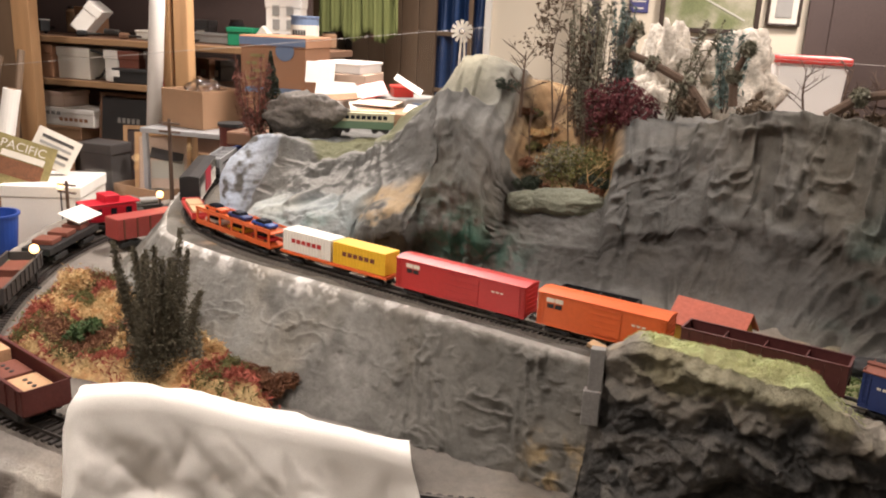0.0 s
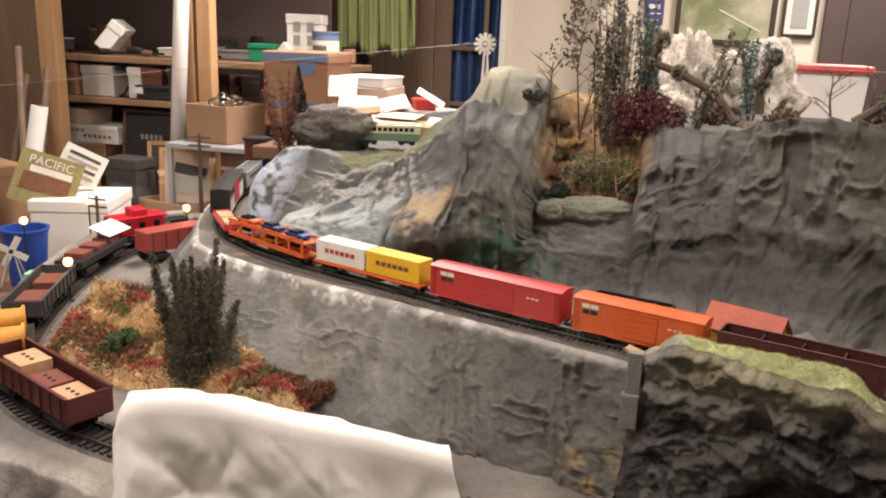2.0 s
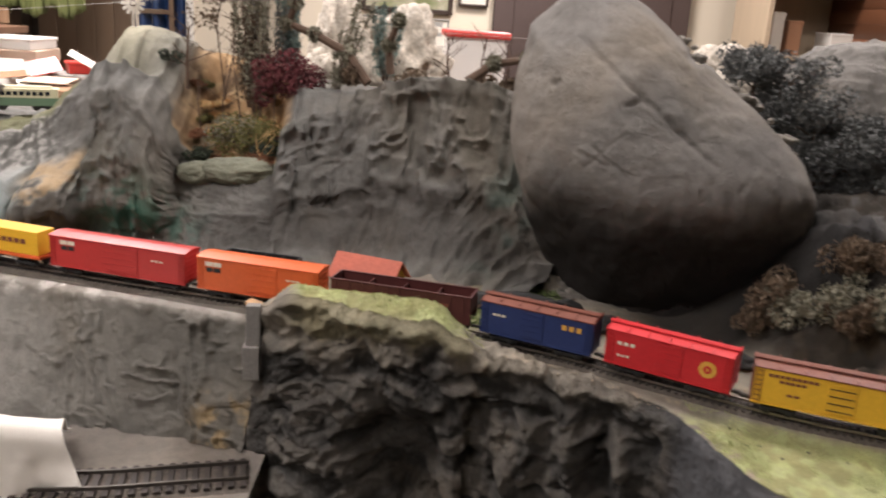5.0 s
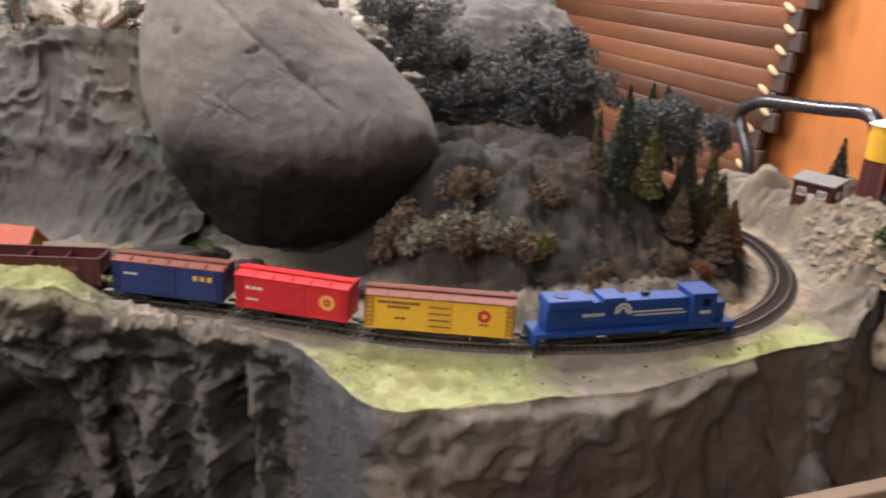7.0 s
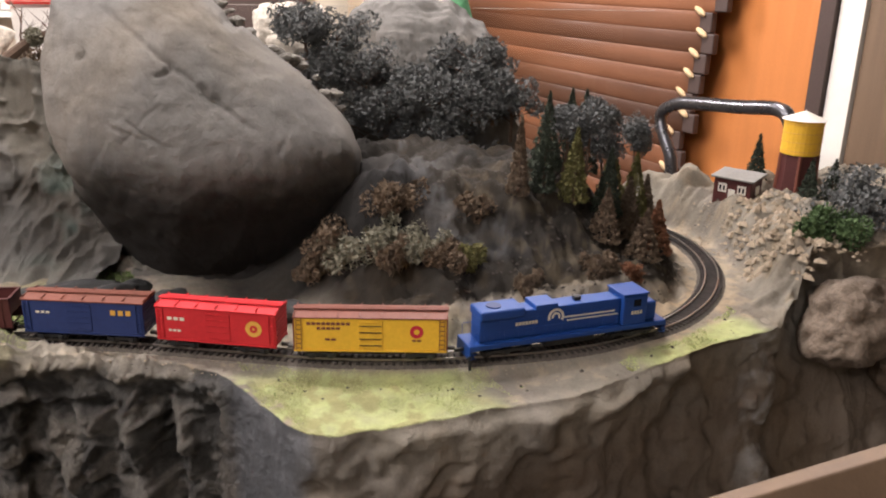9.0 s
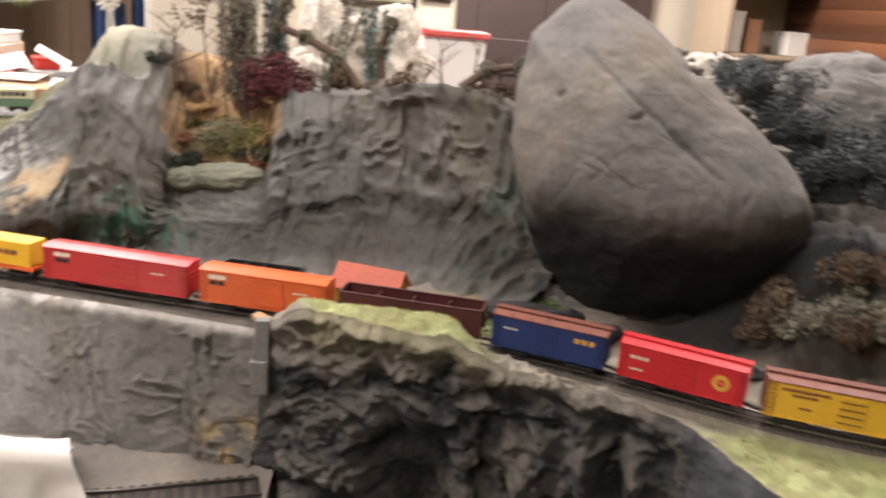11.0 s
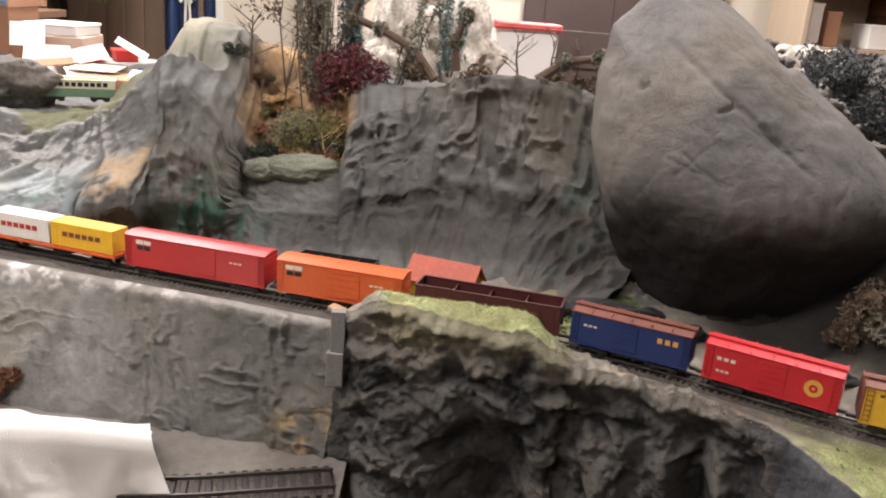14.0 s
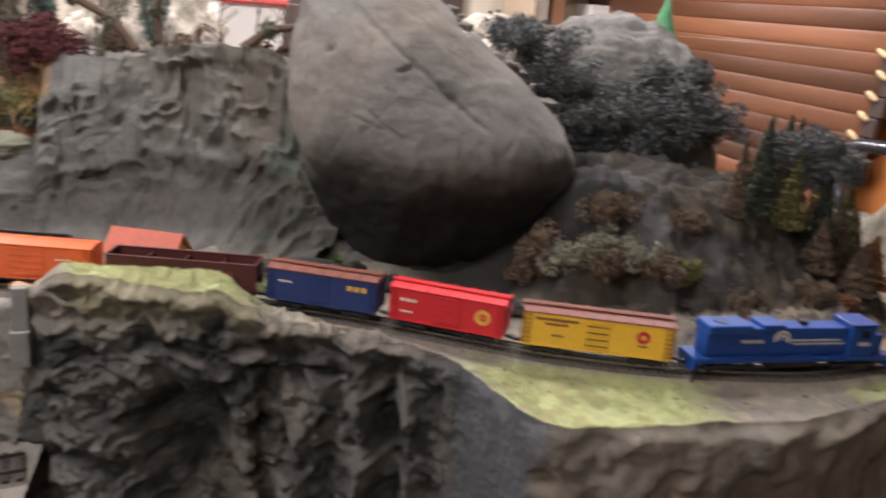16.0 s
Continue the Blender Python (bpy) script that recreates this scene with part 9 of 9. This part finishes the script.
rc = thing("red_caboose", "glossy red toy caboose with a cupola", "toy train car", pose(-0.845, 2.17, LZ, 0, 0, 62), group="cars on the lower loop")
part("body", box(0.11, 0.052, 0.038, 0, 0, 0.042, 0.003), M_REDE, rc)
part("roof", box(0.125, 0.058, 0.005, 0, 0, 0.063, 0.002), M_REDE, rc)
part("cupola", box(0.034, 0.046, 0.018, 0.0, 0, 0.073, 0.002), M_REDE, rc)
for x in (-0.035, 0.0, 0.035):
    part("window", box(0.014, 0.001, 0.014, x, -0.0263, 0.046), M_GLASSDARK, rc)
for sx in (-1, 1):
    big_truck(rc, sx * 0.032)
M_FADED = material("faded_red_toy", (0.34, 0.06, 0.05), 0.5, var=0.15)
pc = thing("pink_hopper", "faded red toy hopper car behind the caboose", "toy train car", pose(-0.72, 2.12, LOWZ + 0.004, 0, 0, 66), group="cars on the lower loop")
part("body", box(0.15, 0.05, 0.045, 0, 0, 0.045, 0.002), M_FADED, pc)
for k in range(5):
    for sy in (-1, 1):
        part("rib", box(0.003, 0.003, 0.042, -0.06 + 0.03 * k, sy * 0.026, 0.045), M_OXIDE, pc)
for sx in (-1, 1):
    big_truck(pc, sx * 0.045)
tp = tagged(part("white_roof", box(0.09, 0.05, 0.002), M_WHITE, None), "bent white card roof lying on the cars", "card roof")
tp.matrix_basis = on_line(LOW_TRACK, low_s(-0.825, 2.05), 0.1, LZ + 0.062) @ Matrix.Rotation(0.35, 4, "X")


def yard_lamp(x, y, z, lit=True, label="yard lamp with a glowing globe", zb=LOWZ):
    t = thing("yard_lamp", label, "model lamp", pose(x, y, zb), group="yard lamps")
    part("base", lathe([(0, 0), (0.007, 0), (0.005, 0.004), (0, 0.004)], 12), M_BLACK, t)
    part("post", rod((0, 0, 0.003), (0, 0, z - zb - 0.008), 0.0018, n=8), M_BLACK, t)
    b = bmesh.new()
    bmesh.ops.create_uvsphere(b, u_segments=16, v_segments=10, radius=0.0085)
    bmesh.ops.translate(b, vec=(0, 0, z - zb), verts=b.verts)
    smooth_all(part("globe", b, M_LAMPY, t, "glowing warm globe"))
    lt = bpy.data.lights.new("globe_light", "POINT")
    lt.energy, lt.color, lt.shadow_soft_size = 0.06, (1.0, 0.65, 0.32), 0.011
    o = new("globe_light", lt)
    o.location = (x, y, z + 0.026)
    return t


M_LAMPY = material("glowing_globe", (1.0, 0.62, 0.26), 0.5, var=0.0, bump=0, glow=4.0)
yard_lamp(-0.786, 2.28, 1.02)
yard_lamp(-0.716, 1.792, 1.02)
yard_lamp(-1.02, 2.02, 1.02, zb=0.85)
yard_lamp(-1.039, 2.251, 1.02, zb=0.85)


def pole(x, y, z0, z1, label):
    t = thing("telegraph_pole", label, "telegraph pole", group="telegraph poles")
    part("shaft", rod((x, y, z0), (x, y, z1), 0.0042, 0.0032, n=8), M_BARK, t)
    for k in (0, 1):
        part("crossarm", box(0.045, 0.004, 0.004, x, y, z1 - 0.008 - 0.016 * k, 0.0006), M_BARK, t)
    return t


pole(-0.555, 1.98, DECK - 0.002, 1.245, "dark brown model telegraph pole on the bench")
pole(-0.853, 2.05, LOWZ, 1.085, "dark brown model telegraph pole in the yard")
part("pole_base", box(0.06, 0.06, 0.012, -0.853, 2.05, LOWZ + 0.006, 0.003), M_BLACK, bpy.data.objects["telegraph_pole.001"])
mb = thing("mint_crates", "two stacked mint green crates beside the track", "crate", pose(-0.80, 1.80, LOWZ + 0.002, 0, 0, 20))
part("crate", box(0.036, 0.03, 0.022, 0, 0, 0.011, 0.002), M_MINT, mb)
part("crate", box(0.034, 0.03, 0.018, 0.002, 0, 0.033, 0.002), M_MINT, mb)
bl = thing("beacon_mill", "grey toy windmill tower with pale vanes", "toy windmill", pose(-0.885, 1.84, LOWZ, 0, 0, 30))
tw = None
for dx, dy in ((-1, -1), (1, -1), (1, 1), (-1, 1)):
    tw = rod((dx * 0.02, dy * 0.02, 0), (dx * 0.004, dy * 0.004, 0.062), 0.0016, n=6, bm=tw)
part("tower", tw, M_SILVER, bl)
for k in range(4):
    o = part("vane", box(0.012, 0.001, 0.028, 0, 0, 0.018), M_PAPER, bl)
    o.matrix_basis = Matrix.Translation((0, -0.006, 0.066)) @ Matrix.Rotation(k * math.pi / 2 + 0.5, 4, "Y")
part("hub", rod((0, -0.008, 0.066), (0, 0.004, 0.066), 0.004, n=10), M_BLACK, bl)
rt = thing("red_drum", "round red tin with a dark lid behind the waterfall", "tin", pose(-0.672, 2.42, 1.10))
part("tin", lathe([(0, 0), (0.03, 0), (0.03, 0.075), (0, 0.075)], 24), M_BRICKRED, rt)
part("lid", lathe([(0, 0.075), (0.034, 0.075), (0.034, 0.083), (0, 0.083)], 24), M_BLACK, rt)
# boxes on the side table
TZ = 0.8455
wc = carton("white_carton", "large white cardboard carton on the side table", -1.155, 2.37, TZ, 0.19, 0.2, 0.16, M_WHITE, 20)
mg = thing("magazine", "railway magazine with a landscape cover standing in a carton", "magazine", pose(-1.205, 2.28, 1.006, -12, 20, 34))
part("cover", box(0.15, 0.004, 0.135, 0, 0, 0.045), M_OLIVE, mg)
part("cover_cloud", box(0.10, 0.002, 0.016, 0.005, -0.003, 0.068), M_PAPER, mg)
part("cover_field", box(0.115, 0.002, 0.042, 0, -0.003, 0.036), M_RUST, mg)
txt = bpy.data.curves.new("title", "FONT")
txt.body, txt.size, txt.extrude, txt.align_x = "PACIFIC", 0.030, 0.0004, "CENTER"
to = new("title", txt)
bpy.context.view_layer.update()
tme = bpy.data.meshes.new_from_object(to.evaluated_get(bpy.context.evaluated_depsgraph_get()))
bpy.data.objects.remove(to)
tme.materials.append(M_PAPER)
tt = part("title", tme, None, mg, "pale cover title")
tt.matrix_basis = pose(0, -0.0034, 0.081, 90, 0, 0)
m2g = thing("catalogue", "pale printed catalogue behind the magazine", "magazine", pose(-1.19, 2.38, 1.03, -10, 28, 36))
part("cover", box(0.11, 0.003, 0.09, 0, 0, 0.05), M_PAPER, m2g)
for k in range(4):
    part("print_row", box(0.08, 0.001, 0.008, 0, -0.002, 0.025 + 0.017 * k), M_DKGREY if k % 2 else M_GREYP, m2g)
rl = thing("paper_roll", "white paper roll standing in the cartons", "paper roll")
part("roll", rod((-1.375, 2.43, 1.0), (-1.345, 2.46, 1.215), 0.022, n=18), M_WHITE, rl)
part("core", rod((-1.344, 2.461, 1.214), (-1.3435, 2.4615, 1.2165), 0.012, n=14), M_CARD, rl)
smooth_all(rl.children[0])
bk = thing("blue_bucket", "dark blue plastic tub on the side table", "bucket", pose(-1.095, 2.10, TZ))
part("tub", lathe([(0, 0.002), (0.038, 0.002), (0.05, 0.13), (0.054, 0.13), (0.054, 0.135), (0.047, 0.135), (0.036, 0.006), (0, 0.006)], 28), M_BLUEB, bk)
open_box("brown_carton", "open brown carton holding picture frames", -1.0, 2.60, TZ, 0.18, 0.17, 0.125, M_CARD, -14)
for i, (x, y, z, w, h, tn, fill) in enumerate(((-1.11, 2.73, TZ, 0.17, 0.26, 28, M_DARKWALL), (-1.01, 2.625, TZ + 0.005, 0.155, 0.255, 24, M_CREAMC))):
    fr = thing("leaning_picture", "thin wooden picture frame leaning on cartons", "picture frame", pose(x, y, z, -10, 0, tn), group="leaning frames")
    for s in (-1, 1):
        part("frame_side", box(0.012, 0.012, h, s * (w - 0.012) / 2, 0, h / 2, 0.001), M_WOOD, fr)
        part("frame_rail", box(w - 0.024, 0.012, 0.012, 0, 0, h / 2 + s * (h - 0.012) / 2, 0.001), M_WOOD, fr)
    part("picture", box(w - 0.024, 0.004, h - 0.024, 0, 0, h / 2), fill, fr)
pf = bpy.data.objects["leaning_picture.001"]
part("painted_roof", box(0.09, 0.002, 0.03, 0, 0, 0, m=pose(0.01, -0.004, 0.19, 0, 12, 0)), M_DKGREY, pf)
part("painted_wall", box(0.09, 0.002, 0.05, 0.012, -0.004, 0.15), M_SKYP, pf)
for i in range(7):
    x, y = -1.0 + 0.05 * i - 0.25 * (i % 2), 2.3 + 0.07 * (i % 3)
    e = thing("yard_scrap", "dark toy engine part lying in the yard", "toy part", pose(-0.98 + 0.045 * i, 2.26 + 0.06 * (i % 3), LOWZ if -0.98 + 0.045 * i > -0.95 else LOWZ, 0, 0, 25 * i), group="yard scrap")
    part("block", box(0.05 + 0.01 * (i % 3), 0.03, 0.022, 0, 0, 0.012, 0.003), (M_BLACK, M_GREYP, M_STEEL)[i % 3], e)
    part("boiler", rod((-0.02, 0, 0.03), (0.024, 0, 0.03), 0.009, n=10), (M_STEEL, M_BLACK, M_GREYP)[i % 3], e)


# ---- scree and crumbs on the ground ----
def crumbs(name, label, spots, size, mat):
    """Many small angular stones, joined as loose stuff."""
    verts, faces = [], []
    for x, y, z in spots:
        k = len(verts)
        s = size * rng.uniform(0.4, 1.3)
        a = rng.uniform(0, 6.28)
        for dx, dy, dz in ((1, 0, 0), (0.2, 0.9, 0), (-0.9, 0.3, 0), (-0.3, -0.8, 0), (0.1, 0.1, 0.8)):
            q = np.array((dx, dy)) * rng.uniform(0.7, 1.2) * s
            verts.append((x + q[0] * math.cos(a) - q[1] * math.sin(a), y + q[0] * math.sin(a) + q[1] * math.cos(a), z - 0.0006 + dz * s * rng.uniform(0.5, 1.1)))
        faces += [(k, k + 1, k + 4), (k + 1, k + 2, k + 4), (k + 2, k + 3, k + 4), (k + 3, k, k + 4)]
    return tagged(new(name, mesh_from(name, verts, faces, [mat], False)), label, "stones", kind="stuff")


M_CRUMB = material("tan_crumb_stone", (0.30, 0.24, 0.17), 0.9, var=0.4, scale=90, bump=0.3)
M_DKCRUMB = material("dark_crumb_stone", (0.06, 0.05, 0.042), 0.9, var=0.4, scale=90, bump=0.3)
tr, ds = TRACK[690:1080], np.gradient(TRACK[690:1080], axis=0)
ds /= np.linalg.norm(ds, axis=1, keepdims=True)
sd = np.stack([ds[:, 1], -ds[:, 0]], 1)


def beside(n, lo, hi, both=True):
    i = rng.integers(0, len(tr), n)
    off = rng.uniform(lo, hi, n) * (rng.choice((-1, 1), n) if both else 1)
    xy = tr[i] + sd[i] * off[:, None]
    xy = xy[(xy[:, 0] > 0.62) & (track_distance(xy) > lo * 0.95)]
    return np.column_stack([xy, ground_height(xy)])


crumbs("track_scree", "tan gravel scattered beside the curve", beside(1600, 0.018, 0.05), 0.0016, M_CRUMB)
crumbs("dark_scree", "dark clods scattered along the slope", beside(160, 0.032, 0.07), 0.003, M_DKCRUMB)
xy = np.column_stack([rng.uniform(0.98, 1.36, 700), rng.uniform(1.26, 1.45, 700)])
xy = xy[(track_distance(xy) > 0.04) & (xy[:, 1] > 1.24)]
crumbs("mound_scree", "brown rubble over the brushy mound", np.column_stack([xy, ground_height(xy)]), 0.003, M_DKCRUMB)
xy = np.column_stack([rng.uniform(1.46, 1.72, 900), rng.uniform(1.2, 1.52, 900)])
crumbs("hill_scree", "pale rubble on the hut hill", np.column_stack([xy, ground_height(xy)]), 0.0035, M_CRUMB)
xy = np.column_stack([rng.uniform(1.42, 1.56, 500), rng.uniform(1.2, 1.42, 500)])
dd = track_distance(xy)
xy = xy[(dd > 0.045) & (dd < 0.13)]
crumbs("slope_stones", "tan blocky stones on the slope below the hut", np.column_stack([xy, ground_height(xy)]), 0.0085, M_CRUMB)
# rubble where the mountain meets the bench
k = rng.integers(60, 1390, 1100)
wallfoot = spline(FOOT, 1400)
away = rng.uniform(0.0, 0.05, 1100) ** 1.0
xy = wallfoot[k] + np.column_stack([rng.normal(0, 0.008, 1100), -away])
xy = xy[(track_distance(xy) > 0.03)]
crumbs("foot_scree", "grey rubble at the foot of the mountain wall", np.column_stack([xy, np.full(len(xy), DECK - 0.001)]), 0.002, M_CRUMB)


# ---- clutter along the shelves and on the side table ----
CLUT = [M_BLACK, M_GREYP, M_CARD, M_OXIDE, M_DKGREY, M_PRINTBOX, M_OLIVE, M_PAPER, M_SHELFWOOD, M_STEEL]


def odds(x, y, z, kind, w, h, mat, turn):
    if kind == 0:
        t = thing("jar", "dusty storage jar with a dull lid on the shelf", "jar", pose(x, y, z, 0, 0, turn), group="shelf clutter")
        r = w * 0.42
        part("glass", lathe([(0, 0), (r, 0), (r * 1.02, h * 0.8), (r * 0.8, h * 0.9), (0, h * 0.9)], 18), mat, t)
        part("lid", lathe([(0, h * 0.9), (r * 0.86, h * 0.9), (r * 0.86, h), (0, h)], 18), M_STEEL, t)
    elif kind == 1:
        t = thing("small_box", "worn little box stacked with shelf clutter", "box", pose(x, y, z, 0, 0, turn), group="shelf clutter")
        part("box_body", box(w, 0.08, h * 0.72, 0, 0, h * 0.36, 0.002), mat, t)
        part("box_lid", box(w * 1.04, 0.084, h * 0.28, 0, 0, h * 0.86, 0.002), mat, t)
        part("box_tag", box(w * 0.4, 0.001, h * 0.3, w * 0.1, -0.0425, h * 0.36), M_PAPER, t)
    elif kind == 2:
        t = thing("toy_engine", "old dark toy steam engine kept on the shelf", "toy engine", pose(x, y, z, 0, 0, turn), group="shelf clutter")
        part("frame", box(w * 1.3, 0.034, 0.01, 0, 0, 0.014, 0.002), M_BLACK, t)
        part("boiler", rod((-w * 0.5, 0, 0.033), (w * 0.3, 0, 0.033), 0.015, n=14), mat, t)
        part("cab", box(w * 0.35, 0.036, 0.04, w * 0.45, 0, 0.038, 0.002), mat, t)
        part("funnel", rod((-w * 0.38, 0, 0.045), (-w * 0.38, 0, 0.066), 0.004, 0.006, n=10), M_BLACK, t)
        for k in (-0.4, 0, 0.4):
            part("axle", rod((k * w, -0.018, 0.009), (k * w, 0.018, 0.009), 0.009, n=14), M_STEEL, t)
    else:
        t = thing("tool", "loose hand tool lying on the shelf", "tool", pose(x, y, z, 0, 0, turn), group="shelf clutter")
        part("handle", rod((-w * 0.6, 0, 0.011), (0, 0, 0.011), 0.011, 0.009, n=10), mat, t)
        part("shank", rod((0, 0, 0.011), (w * 0.9, 0, 0.011), 0.004, n=8), M_STEEL, t)


for row, (z, lo, hi, hmax) in enumerate(((S1, -2.4, -0.75, 0.10), (S2, -2.4, -1.12, 0.09), (S3, -2.4, -1.15, 0.10))):
    for i in range(15):
        x = lo + (hi - lo) * (i + rng.uniform(0.1, 0.9)) / 15
        odds(x, 3.24 + rng.uniform(-0.01, 0.10), z, int(rng.integers(0, 4)), rng.uniform(0.05, 0.10), rng.uniform(0.05, hmax), CLUT[int(rng.integers(0, 10))], rng.uniform(-30, 30))
    for i in range(7):
        x = lo + (hi - lo) * (i + rng.uniform(0.1, 0.9)) / 7
        if row == 0:
            odds(x, 2.985, z, 3, 0.05, 0.05, CLUT[int(rng.integers(0, 10))], rng.uniform(-20, 20))
for i, (x, y, w, h, mat) in enumerate(((-1.45, 2.30, 0.14, 0.12, M_SHELFWOOD), (-1.52, 2.46, 0.16, 0.20, M_CARD), (-1.66, 2.32, 0.15, 0.15, M_DKGREY), (-1.40, 2.16, 0.12, 0.06, M_OLIVE), (-1.27, 2.08, 0.10, 0.05, M_BLACK), (-1.36, 2.58, 0.13, 0.16, M_PRINTBOX), (-1.58, 2.14, 0.14, 0.10, M_CARD), (-1.19, 2.62, 0.08, 0.22, M_DKGREY))):
    carton("table_carton", "worn carton standing on the side table", x, y, TZ, w, 0.11, h, mat, 18 * i - 40, group="cartons on the table")
for i, (x0, x1, z1) in enumerate(((-1.50, -1.62, 1.36), (-1.47, -1.52, 1.30), (-1.58, -1.60, 1.28))):
    st = tagged(part("spare_stick", rod((x0, 2.545, TZ), (x1, 2.70, z1), 0.011, n=8), M_PLANK, None), "grey brown wooden stick leaning on the shelf", "stick")
